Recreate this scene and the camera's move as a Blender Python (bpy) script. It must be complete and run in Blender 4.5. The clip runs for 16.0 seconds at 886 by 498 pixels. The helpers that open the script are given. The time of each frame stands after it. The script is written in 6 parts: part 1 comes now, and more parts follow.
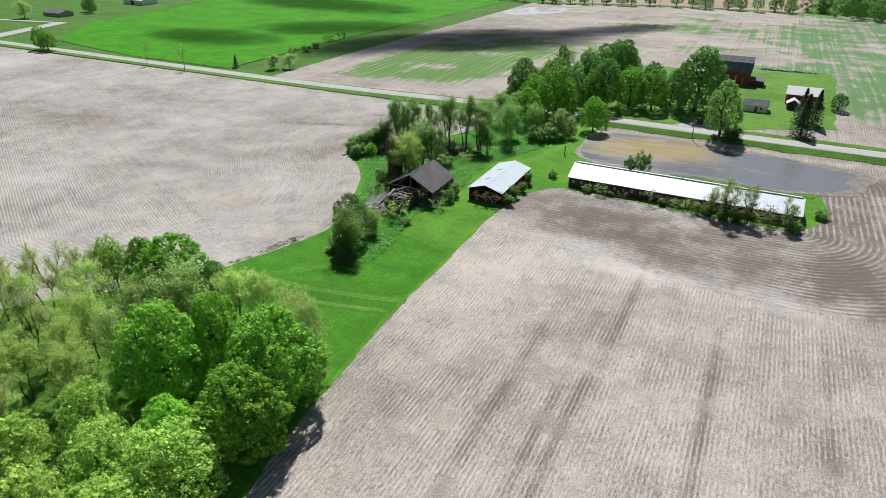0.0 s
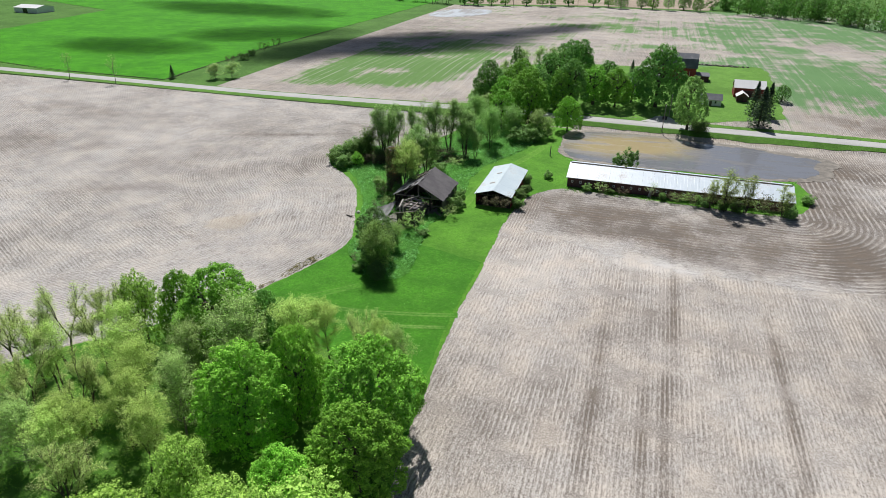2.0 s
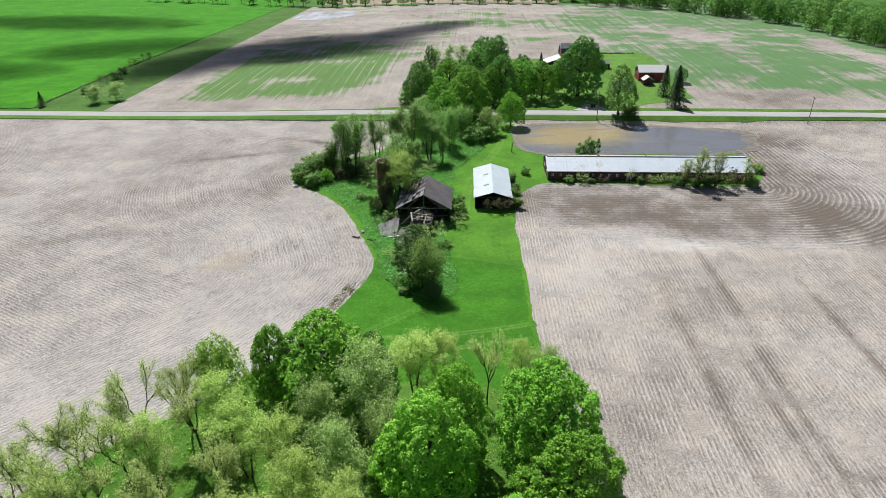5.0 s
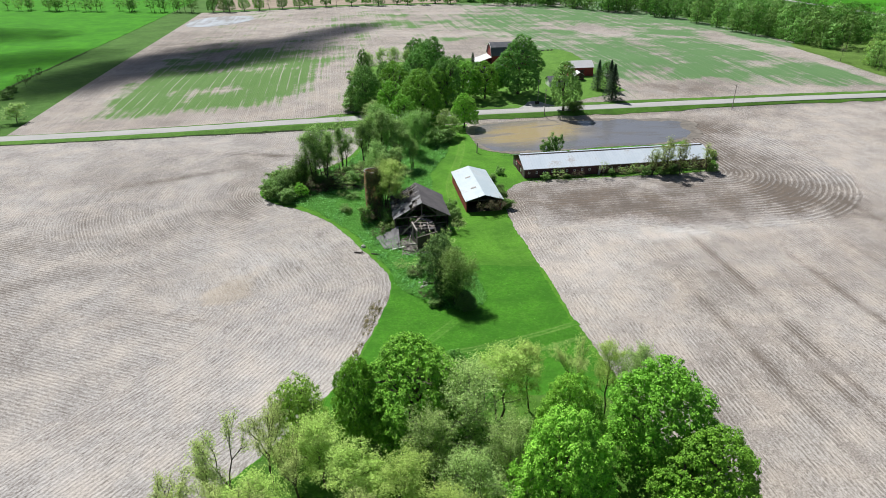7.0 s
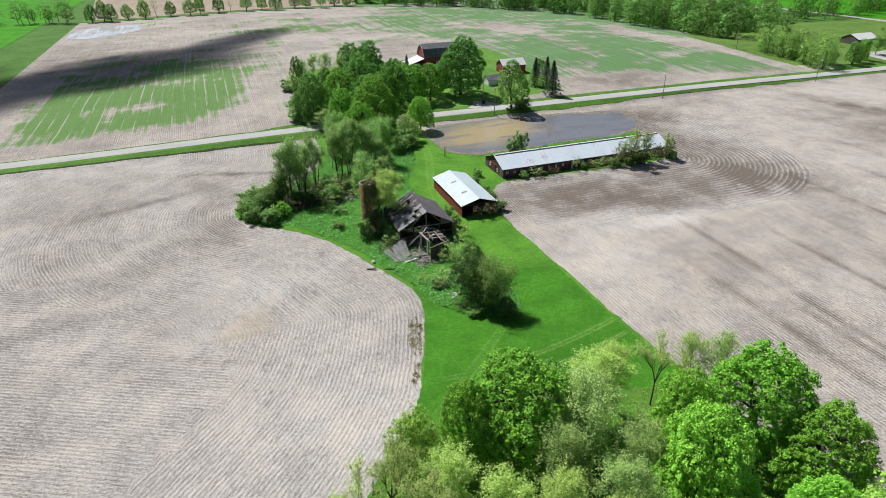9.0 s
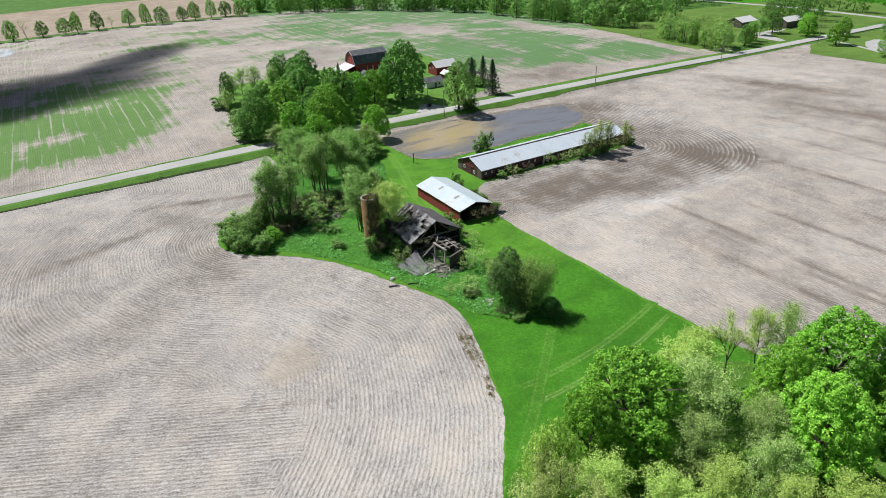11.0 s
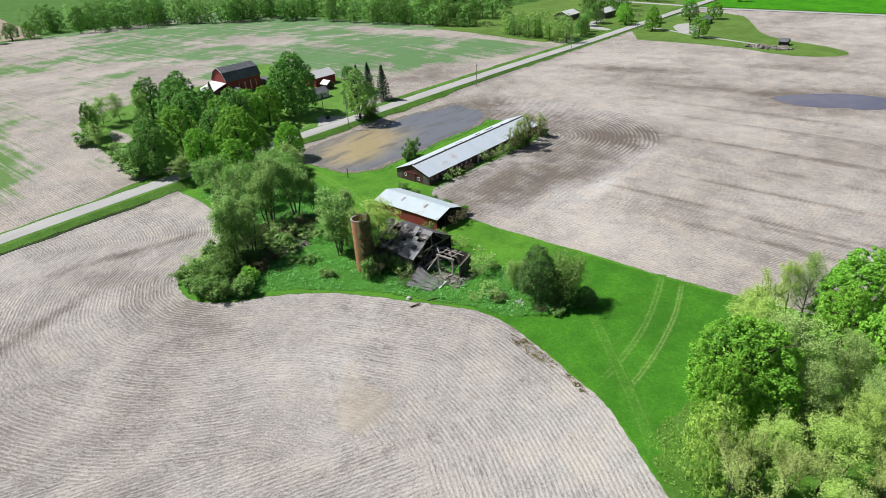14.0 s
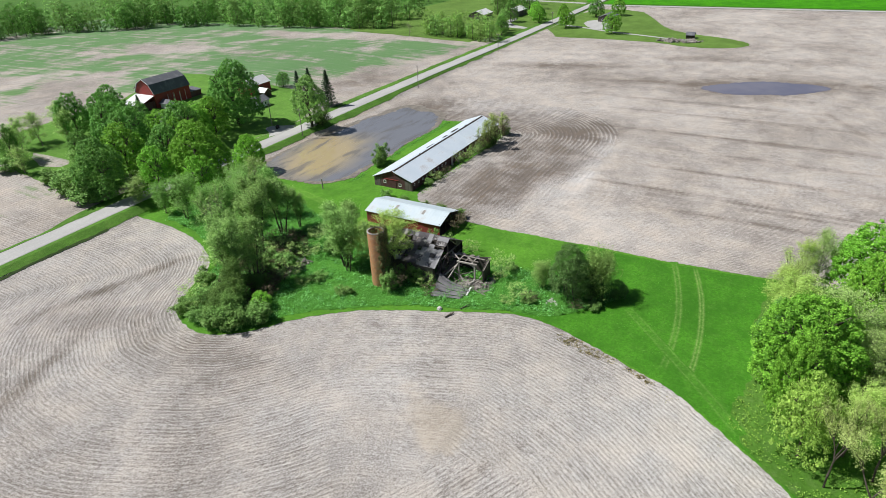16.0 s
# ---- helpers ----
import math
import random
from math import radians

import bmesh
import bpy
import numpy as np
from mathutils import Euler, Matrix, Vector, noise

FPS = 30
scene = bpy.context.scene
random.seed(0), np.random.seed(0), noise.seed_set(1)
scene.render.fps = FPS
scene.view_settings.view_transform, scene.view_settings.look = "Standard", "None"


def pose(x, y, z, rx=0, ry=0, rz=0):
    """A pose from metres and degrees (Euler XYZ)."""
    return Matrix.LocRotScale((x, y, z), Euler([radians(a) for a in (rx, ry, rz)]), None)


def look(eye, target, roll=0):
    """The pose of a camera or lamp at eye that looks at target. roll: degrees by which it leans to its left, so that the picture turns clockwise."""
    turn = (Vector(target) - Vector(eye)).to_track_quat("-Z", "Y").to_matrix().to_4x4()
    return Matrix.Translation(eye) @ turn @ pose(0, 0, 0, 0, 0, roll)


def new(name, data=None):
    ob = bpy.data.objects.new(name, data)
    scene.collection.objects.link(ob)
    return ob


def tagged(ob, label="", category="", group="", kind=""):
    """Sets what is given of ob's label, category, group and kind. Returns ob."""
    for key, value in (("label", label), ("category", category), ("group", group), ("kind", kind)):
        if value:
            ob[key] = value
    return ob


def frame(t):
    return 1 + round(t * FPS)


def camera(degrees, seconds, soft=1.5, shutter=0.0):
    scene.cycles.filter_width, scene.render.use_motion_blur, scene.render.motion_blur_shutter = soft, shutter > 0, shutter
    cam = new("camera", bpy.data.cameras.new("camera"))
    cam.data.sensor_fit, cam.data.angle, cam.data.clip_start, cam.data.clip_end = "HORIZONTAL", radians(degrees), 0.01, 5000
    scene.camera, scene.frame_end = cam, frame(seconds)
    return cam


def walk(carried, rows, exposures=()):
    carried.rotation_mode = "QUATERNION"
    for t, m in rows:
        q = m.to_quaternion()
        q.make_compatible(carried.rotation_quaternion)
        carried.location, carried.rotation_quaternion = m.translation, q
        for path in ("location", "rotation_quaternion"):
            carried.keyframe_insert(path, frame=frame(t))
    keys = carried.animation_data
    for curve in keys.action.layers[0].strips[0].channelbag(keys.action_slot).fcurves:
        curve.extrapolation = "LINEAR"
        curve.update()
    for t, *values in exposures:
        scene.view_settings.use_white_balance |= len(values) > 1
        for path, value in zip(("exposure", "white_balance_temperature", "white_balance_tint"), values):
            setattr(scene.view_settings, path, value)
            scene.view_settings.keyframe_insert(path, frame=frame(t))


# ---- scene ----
cam = camera(71.5, 16.0, 0.55)
PATH = [
    (0, (0.028, -0.007, 67.714), (-0.776, 1.572, 66.786), 0.2),
    (0.5, (-6.372, -1.92, 67.672), (-7.115, -0.307, 66.752), 0.2),
    (1, (-12.968, -3.654, 67.647), (-13.648, -2.014, 66.727), 0.3),
    (1.5, (-19.631, -5.196, 67.595), (-20.246, -3.53, 66.675), 0.4),
    (2, (-26.488, -6.489, 67.533), (-27.032, -4.799, 66.612), 0.4),
    (2.5, (-33.393, -7.547, 67.454), (-33.867, -5.837, 66.533), 0.3),
    (3, (-40.421, -8.297, 67.457), (-40.823, -6.567, 66.536), 0.2),
    (3.5, (-47.448, -8.726, 67.507), (-47.771, -6.98, 66.585), 0.1),
    (4, (-54.564, -8.791, 67.546), (-54.805, -7.034, 66.621), -0.0),
    (4.2, (-57.4, -8.75, 67.543), (-57.608, -6.986, 66.622), -0.1),
    (6.3, (-86.282, -4.869, 67.428), (-86.13, -3.103, 66.502), -0.3),
    (6.5, (-88.964, -4.256, 67.446), (-88.777, -2.492, 66.524), -0.3),
    (7, (-95.643, -2.46, 67.557), (-95.371, -0.706, 66.635), -0.4),
    (7.5, (-102.221, -0.317, 67.67), (-101.866, 1.421, 66.748), -0.4),
    (8, (-108.692, 2.073, 67.778), (-108.254, 3.794, 66.859), -0.5),
    (8.5, (-115.084, 4.836, 68.022), (-114.564, 6.532, 67.098), -0.5),
    (9, (-121.352, 7.779, 68.238), (-120.752, 9.448, 67.313), -0.8),
    (9.2, (-123.805, 9.051, 68.296), (-123.172, 10.709, 67.373), -0.8),
    (11.3, (-147.927, 24.836, 69.37), (-146.981, 26.334, 68.442), -2.4),
    (11.5, (-150.08, 26.564, 69.448), (-149.102, 28.043, 68.521), -2.3),
    (12, (-155.167, 31.143, 69.733), (-154.121, 32.571, 68.802), -2.4),
    (12.5, (-159.917, 35.74, 69.957), (-158.803, 37.116, 69.026), -2.6),
    (13, (-164.556, 40.767, 70.222), (-163.369, 42.077, 69.286), -2.7),
    (13.5, (-168.75, 46.055, 70.456), (-167.49, 47.291, 69.516), -2.9),
    (14, (-172.626, 51.532, 70.71), (-171.297, 52.692, 69.768), -3.1),
    (14.5, (-176.059, 57.223, 70.972), (-174.67, 58.307, 70.026), -3.2),
    (15, (-179.386, 63.148, 71.286), (-177.952, 64.169, 70.336), -3.2),
    (15.5, (-182.344, 69.153, 71.514), (-180.869, 70.109, 70.561), -3.1),
    (16, (-185.133, 75.407, 71.718), (-183.617, 76.297, 70.763), -2.8),
]
walk(cam, [(t, look(eye, target, roll)) for t, eye, target, roll in PATH], [(0, 0.02, 6380, 11), (16, 0.02, 6380, 11)])

# ---- daylight ----
SUN_TO = Vector((-0.40, 0.92, 0.0)).normalized()
SUN_EL = radians(54)
world = bpy.data.worlds.new("sky")
scene.world = world
world.use_nodes = True
_wn, _wl = world.node_tree.nodes, world.node_tree.links
sky = _wn.new("ShaderNodeTexSky")
sky.sky_type = "NISHITA"
sky.sun_disc = False
sky.sun_elevation = SUN_EL
sky.sun_rotation = math.atan2(SUN_TO.x, SUN_TO.y)
_bg = next(n for n in _wn if n.type == "BACKGROUND")
_bg.inputs["Strength"].default_value = 0.047
_wl.new(sky.outputs[0], _bg.inputs[0])
sun_data = bpy.data.lights.new("sun", "SUN")
sun_data.energy = 5.2
sun_data.angle = radians(0.53)
sun_data.color = (1.0, 0.975, 0.94)
sun = new("sun", sun_data)
_d = SUN_TO * math.cos(SUN_EL) + Vector((0, 0, math.sin(SUN_EL)))
sun.matrix_world = look((0, 0, 400), Vector((0, 0, 400)) - _d)


# ---- mesh helpers ----
class Shape:
    """Collects corners and faces of one mesh."""

    def __init__(self):
        self.v, self.f = [], []

    def face(self, *pts):
        n = len(self.v)
        self.v += [tuple(p) for p in pts]
        self.f.append(tuple(range(n, n + len(pts))))
        return self

    def box(self, x0, y0, z0, x1, y1, z1, m=None):
        n = len(self.v)
        c = [(x0, y0, z0), (x1, y0, z0), (x1, y1, z0), (x0, y1, z0), (x0, y0, z1), (x1, y0, z1), (x1, y1, z1), (x0, y1, z1)]
        self.v += [tuple(m @ Vector(p)) for p in c] if m else c
        for q in ((3, 2, 1, 0), (4, 5, 6, 7), (0, 1, 5, 4), (1, 2, 6, 5), (2, 3, 7, 6), (3, 0, 4, 7)):
            self.f.append(tuple(n + i for i in q))
        return self

    def beam(self, a, b, w, d=None):
        """A squared timber from a to b."""
        a, b = Vector(a), Vector(b)
        d = d or w
        m = Matrix.Translation(a) @ (b - a).to_track_quat("Z", "Y").to_matrix().to_4x4()
        return self.box(-w / 2, -d / 2, 0, w / 2, d / 2, (b - a).length, m)

    def slab(self, pts, t):
        """A plate: the outline pts, thickened downwards by t along its normal."""
        pts = [Vector(p) for p in pts]
        nrm = (pts[1] - pts[0]).cross(pts[-1] - pts[0]).normalized()
        low = [p - nrm * t for p in pts]
        n, k = len(self.v), len(pts)
        self.v += [tuple(p) for p in pts + low]
        self.f.append(tuple(range(n, n + k)))
        self.f.append(tuple(reversed(range(n + k, n + 2 * k))))
        for i in range(k):
            j = (i + 1) % k
            self.f.append((n + i, n + k + i, n + k + j, n + j))
        return self

    def tube(self, pts, radii, sides=6, cap=True):
        n = len(self.v)
        pts = [Vector(p) for p in pts]
        for i, p in enumerate(pts):
            d = (pts[min(i + 1, len(pts) - 1)] - pts[max(i - 1, 0)])
            q = d.to_track_quat("Z", "Y") if d.length > 1e-6 else Euler((0, 0, 0)).to_quaternion()
            for k in range(sides):
                a = 2 * math.pi * k / sides
                self.v.append(tuple(p + q @ Vector((math.cos(a), math.sin(a), 0)) * radii[i]))
        for i in range(len(pts) - 1):
            for k in range(sides):
                a, b = n + i * sides + k, n + i * sides + (k + 1) % sides
                self.f.append((a, b, b + sides, a + sides))
        if cap:
            e = n + (len(pts) - 1) * sides
            self.f.append(tuple(range(e, e + sides)))
        return self

    def mesh(self, name, mat):
        me = bpy.data.meshes.new(name)
        me.from_pydata(self.v, [], self.f)
        me.materials.append(mat)
        return me


def part(name, shape, mat, parent=None, label="", smooth=False):
    me = shape.mesh(name, mat) if isinstance(shape, Shape) else shape
    if smooth:
        me.polygons.foreach_set("use_smooth", [True] * len(me.polygons))
    ob = new(name, me)
    ob.parent = parent
    if label:
        tagged(ob, label)
    return ob


def thing(name, label, category, m, group="", kind=""):
    ob = new(name)
    ob.empty_display_size = 0.3
    ob.matrix_basis = m
    return tagged(ob, label, category, group, kind)


def quads(name, verts, mat, attrs=None):
    """A mesh of loose four-cornered leaves: verts is (n, 4, 3)."""
    n = len(verts)
    me = bpy.data.meshes.new(name)
    me.vertices.add(4 * n)
    me.vertices.foreach_set("co", np.ascontiguousarray(verts, dtype=np.float32).ravel())
    me.loops.add(4 * n)
    me.loops.foreach_set("vertex_index", np.arange(4 * n, dtype=np.int32))
    me.polygons.add(n)
    me.polygons.foreach_set("loop_start", np.arange(0, 4 * n, 4, dtype=np.int32))
    me.update(calc_edges=True)
    me.materials.append(mat)
    return me


def step(a, b, x):
    t = np.clip((np.asarray(x, dtype=float) - a) / (b - a), 0, 1)
    return t * t * (3 - 2 * t)


KNOTS = [229.5, 233.4, 241.6, 246, 280, 312, 380, 480, 700]


def rise(x, y):
    """Height of the land: flat around the flooded corner, higher round the farmstead beyond the road."""
    up = np.interp(y, KNOTS, [0, 1.9, 2.15, 2.4, 4.2, 6.0, 5.4, 3.2, 3.0])
    side = (0.1 + 0.9 * step(-210, -70, x)) * (1 - 0.5 * step(70, 210, x))
    return up * side


def gz(x, y):
    return float(rise(x, y))


# ---- materials ----
class Mat:
    def __init__(self, name, rough=0.8, metal=0.0, spec=0.3):
        self.m = bpy.data.materials.new(name)
        self.m.use_nodes = True
        self.n, self.l = self.m.node_tree.nodes, self.m.node_tree.links
        self.p = next(n for n in self.n if n.type == "BSDF_PRINCIPLED")
        self.out = next(n for n in self.n if n.type == "OUTPUT_MATERIAL")
        self.p.inputs["Roughness"].default_value = rough
        self.p.inputs["Metallic"].default_value = metal
        self.p.inputs["Specular IOR Level"].default_value = spec
        tc = self.n.new("ShaderNodeTexCoord")
        self.obj = tc.outputs["Object"]
        self.pos = self.n.new("ShaderNodeNewGeometry").outputs["Position"]

    def put(self, sock, val):
        if isinstance(val, (int, float)):
            sock.default_value = val
        elif isinstance(val, (tuple, list)):
            sock.default_value = (*val, 1.0) if len(val) == 3 and sock.type == "RGBA" else val
        else:
            self.l.new(val, sock)

    def noise(self, scale, detail=4, rough=0.55, vec=None, stretch=None):
        v = vec or self.obj
        if stretch:
            mp = self.n.new("ShaderNodeMapping")
            mp.inputs["Scale"].default_value = stretch
            self.l.new(v, mp.inputs["Vector"])
            v = mp.outputs[0]
        t = self.n.new("ShaderNodeTexNoise")
        t.inputs["Scale"].default_value = scale
        t.inputs["Detail"].default_value = detail
        t.inputs["Roughness"].default_value = rough
        self.l.new(v, t.inputs["Vector"])
        return t.outputs["Fac"]

    def ramp(self, fac, a, b, ca=0.0, cb=1.0):
        r = self.n.new("ShaderNodeMapRange")
        r.interpolation_type = "SMOOTHSTEP"
        for k, v in (("From Min", a), ("From Max", b), ("To Min", ca), ("To Max", cb)):
            r.inputs[k].default_value = v
        self.put(r.inputs["Value"], fac)
        return r.outputs[0]

    def mix(self, fac, a, b, blend="MIX"):
        x = self.n.new("ShaderNodeMix")
        x.data_type, x.blend_type = "RGBA", blend
        self.put(x.inputs["Factor"], fac)
        self.put(x.inputs[6], a)
        self.put(x.inputs[7], b)
        return x.outputs[2]

    def math(self, op, a, b=0.0, c=0.0):
        x = self.n.new("ShaderNodeMath")
        x.operation = op
        self.put(x.inputs[0], a)
        self.put(x.inputs[1], b)
        self.put(x.inputs[2], c)
        return x.outputs[0]

    def attr(self, name):
        x = self.n.new("ShaderNodeAttribute")
        x.attribute_name = name
        return x.outputs["Fac"]

    def xyz(self, x, y, z=0.0):
        c = self.n.new("ShaderNodeCombineXYZ")
        for s, v in zip(c.inputs, (x, y, z)):
            self.put(s, v)
        return c.outputs[0]

    def split(self, vec):
        c = self.n.new("ShaderNodeSeparateXYZ")
        self.l.new(vec, c.inputs[0])
        return c.outputs

    def any(self):
        return self.n.new("ShaderNodeObjectInfo").outputs["Random"]

    def island(self):
        return self.n.new("ShaderNodeNewGeometry").outputs["Random Per Island"]

    def bump(self, h, strength=0.4, dist=0.05):
        b = self.n.new("ShaderNodeBump")
        b.inputs["Strength"].default_value = strength
        b.inputs["Distance"].default_value = dist
        self.put(b.inputs["Height"], h)
        self.l.new(b.outputs[0], self.p.inputs["Normal"])
        return self

    def color(self, c):
        self.put(self.p.inputs["Base Color"], c)
        return self

    def rough(self, r):
        self.put(self.p.inputs["Roughness"], r)
        return self


def field_material(name, dry, soil, stripe=0.75, pitch=0.76):
    """Harvested ground: pale crop litter in rows over darker soil; 'row' and 'along' run across and along the rows."""
    m = Mat(name, 0.95, 0, 0.1)
    wet = m.math("MULTIPLY", m.attr("wet"), m.ramp(m.noise(0.10, 5, 0.68, vec=m.pos), 0.36, 0.62, 0.45, 1.2))
    inner = m.math("GREATER_THAN", m.math("ADD", m.attr("inner"), m.math("MULTIPLY", m.math("SUBTRACT", m.noise(0.16, 5, 0.7, vec=m.pos), 0.5), 16.0)), 1.0)
    row = m.math("ADD", m.math("MULTIPLY", m.attr("row"), m.math("SUBTRACT", 1.0, inner)), m.math("MULTIPLY", m.attr("inner_row"), inner))
    along = m.math("ADD", m.math("MULTIPLY", m.attr("along"), m.math("SUBTRACT", 1.0, inner)), m.math("MULTIPLY", m.attr("inner_along"), inner))
    wob = m.noise(0.30, 2, vec=m.pos)
    r2 = m.math("ADD", row, m.math("MULTIPLY", m.math("SUBTRACT", wob, 0.5), 0.20))
    wave = m.math("SINE", m.math("MULTIPLY", r2, 2 * math.pi / pitch))
    broad = m.math("SINE", m.math("MULTIPLY", r2, 2 * math.pi / (pitch * 4)))
    streak = m.noise(1.0, 4, 0.65, vec=m.xyz(m.math("MULTIPLY", row, 1.7), m.math("MULTIPLY", along, 0.30)))
    straw = m.noise(1.0, 3, 0.6, vec=m.xyz(m.math("MULTIPLY", row, 4.2), m.math("MULTIPLY", along, 0.9), m.math("MULTIPLY", wob, 2.0)))
    litter = m.noise(3.4, 5, 0.80, vec=m.pos)
    torn = m.ramp(m.noise(1.0, 4, 0.7, vec=m.xyz(m.math("MULTIPLY", row, 0.55), m.math("MULTIPLY", along, 0.16), 4.0)), 0.36, 0.66)
    large = m.noise(0.022, 4, 0.6, vec=m.pos)
    mid = m.noise(0.13, 4, 0.6, vec=m.pos)
    fade = m.ramp(m.noise(0.05, 3, vec=m.pos), 0.36, 0.62)
    crest = m.math("SUBTRACT", m.ramp(wave, -0.2, 0.95), 0.45)
    amount = m.math("MULTIPLY", m.math("MULTIPLY", crest, 0.30 * stripe), m.math("ADD", m.math("ADD", 0.22, m.math("MULTIPLY", m.attr("bold"), 0.8)), m.math("MULTIPLY", fade, 0.9)))
    amount = m.math("MULTIPLY", amount, m.math("SUBTRACT", 1.0, m.attr("calm")))
    amount = m.math("MULTIPLY", amount, m.math("ADD", 0.35, m.math("MULTIPLY", torn, 1.05)))
    f = m.math("ADD", m.math("MULTIPLY", m.math("SUBTRACT", streak, 0.5), 0.50), amount)
    f = m.math("ADD", f, m.math("MULTIPLY", m.math("MULTIPLY", broad, 0.03), fade))
    f = m.math("ADD", f, m.math("MULTIPLY", m.math("SUBTRACT", litter, 0.5), 2.0))
    f = m.math("ADD", f, m.math("MULTIPLY", m.math("SUBTRACT", straw, 0.5), 1.0))
    f = m.math("ADD", f, m.math("MULTIPLY", m.math("SUBTRACT", large, 0.5), 1.0))
    f = m.math("ADD", f, m.math("MULTIPLY", m.math("SUBTRACT", mid, 0.5), 0.6))
    f = m.math("SUBTRACT", f, m.math("MULTIPLY", wet, m.math("ADD", 0.02, m.math("ADD", m.math("MULTIPLY", streak, 1.35), m.math("MULTIPLY", wave, -0.16)))))
    fleck = m.ramp(m.noise(2.1, 3, 0.7, vec=m.xyz(m.math("MULTIPLY", row, 1.3), m.math("MULTIPLY", along, 0.8), 9.0)), 0.54, 0.66)
    hole = m.ramp(m.noise(1.7, 3, 0.7, vec=m.xyz(m.math("MULTIPLY", row, 1.3), m.math("MULTIPLY", along, 0.7), 17.0)), 0.46, 0.34)
    f = m.math("ADD", f, m.math("SUBTRACT", m.math("MULTIPLY", fleck, 0.15), m.math("MULTIPLY", hole, 0.15)))
    f = m.math("ADD", f, 0.58)
    tint = m.mix(m.ramp(mid, 0.35, 0.7), dry, tuple(c * k for c, k in zip(dry, (1.02, 0.97, 0.91))))
    earth = m.ramp(m.math("ADD", m.attr("tan"), m.math("MULTIPLY", m.math("SUBTRACT", mid, 0.5), 0.9)), 0.35, 0.8)
    wet = m.math("MULTIPLY", wet, m.ramp(m.noise(1.0, 3, 0.65, vec=m.xyz(m.math("MULTIPLY", row, 0.62), m.math("MULTIPLY", along, 0.022), 31.0)), 0.36, 0.60, 0.25, 1.35))
    damp = m.math("MULTIPLY", m.ramp(wet, 0.05, 0.95), m.ramp(m.math("ADD", streak, m.math("MULTIPLY", m.math("SUBTRACT", mid, 0.5), 0.8)), 0.34, 0.62, 0.12, 0.74))
    damp = m.math("MULTIPLY", damp, m.ramp(m.noise(1.0, 4, 0.7, vec=m.xyz(m.math("MULTIPLY", row, 0.55), m.math("MULTIPLY", along, 0.06), 23.0)), 0.42, 0.56, 0.0, 1.0))
    ground_tone = m.mix(damp, m.mix(m.ramp(f, 0.0, 1.05), soil, tint), (0.188, 0.148, 0.112))
    m.color(m.mix(m.math("MULTIPLY", earth, m.ramp(litter, 0.4, 0.6, 0.25, 0.6)), ground_tone, (0.46, 0.390, 0.295)))
    m.bump(m.math("ADD", m.math("MULTIPLY", wave, 0.5), m.math("MULTIPLY", m.math("ADD", litter, straw), 1.2)), 0.6, 0.12)
    return m


M_rows = field_material("crop_stubble_wide_rows", (0.566, 0.535, 0.495), (0.158, 0.134, 0.112), 0.80, 0.76).m
M_field = field_material("crop_stubble", (0.546, 0.528, 0.502), (0.155, 0.134, 0.113), 0.62, 0.76).m
M_head = field_material("headland_stubble", (0.546, 0.528, 0.502), (0.150, 0.128, 0.108), 0.62, 1.52).m
M_north = field_material("sprouting_field", (0.505, 0.470, 0.432), (0.20, 0.175, 0.150))
_g = M_north.attr("green")
_row, _al = M_north.attr("row"), M_north.attr("along")


def _band(across, down, w, detail=4):
    return M_north.noise(1.0, detail, 0.68, vec=M_north.xyz(M_north.math("MULTIPLY", _row, across), M_north.math("MULTIPLY", _al, down), w))


def _off(v, k):
    return M_north.math("MULTIPLY", M_north.math("SUBTRACT", v, 0.5), k)


_n1 = M_north.noise(0.045, 5, 0.65, vec=M_north.pos)
_thin, _broadband = _band(0.55, 0.005, 1.0), _band(0.13, 0.004, 5.0)
_sum = M_north.math("ADD", _g, M_north.math("ADD", _off(_n1, 2.5), M_north.math("ADD", _off(_thin, 1.5), _off(_broadband, 0.9))))
_gm = M_north.ramp(_sum, 0.28, 0.86)
_fr = M_north.math("FRACT", M_north.math("DIVIDE", M_north.math("ADD", _row, _off(M_north.noise(0.02, 2, vec=M_north.pos), 2.4)), 4.6))
_ln = M_north.ramp(M_north.math("ABSOLUTE", M_north.math("SUBTRACT", _fr, 0.5)), 0.03, 0.10, 1.0, 0.0)
_br = M_north.math("MULTIPLY", M_north.ramp(_band(0.22, 0.02, 9.0), 0.42, 0.62), M_north.attr("lines"))
_ln = M_north.math("MULTIPLY", _ln, _br)
_gm = M_north.math("MULTIPLY", _gm, M_north.math("SUBTRACT", 1.0, M_north.math("MULTIPLY", _ln, 0.5)))
_old = M_north.p.inputs["Base Color"].links[0].from_socket
_cool = M_north.mix(_n1, (0.074, 0.190, 0.066), (0.118, 0.255, 0.094))
_warm = M_north.mix(_thin, (0.068, 0.178, 0.030), (0.125, 0.255, 0.058))
_both = M_north.mix(M_north.math("MULTIPLY", _gm, 0.90), _old, M_north.mix(M_north.attr("lines"), _cool, _warm))
M_north.color(M_north.mix(M_north.math("MULTIPLY", _ln, 0.22), _both, (0.60, 0.575, 0.525)))
M_north = M_north.m


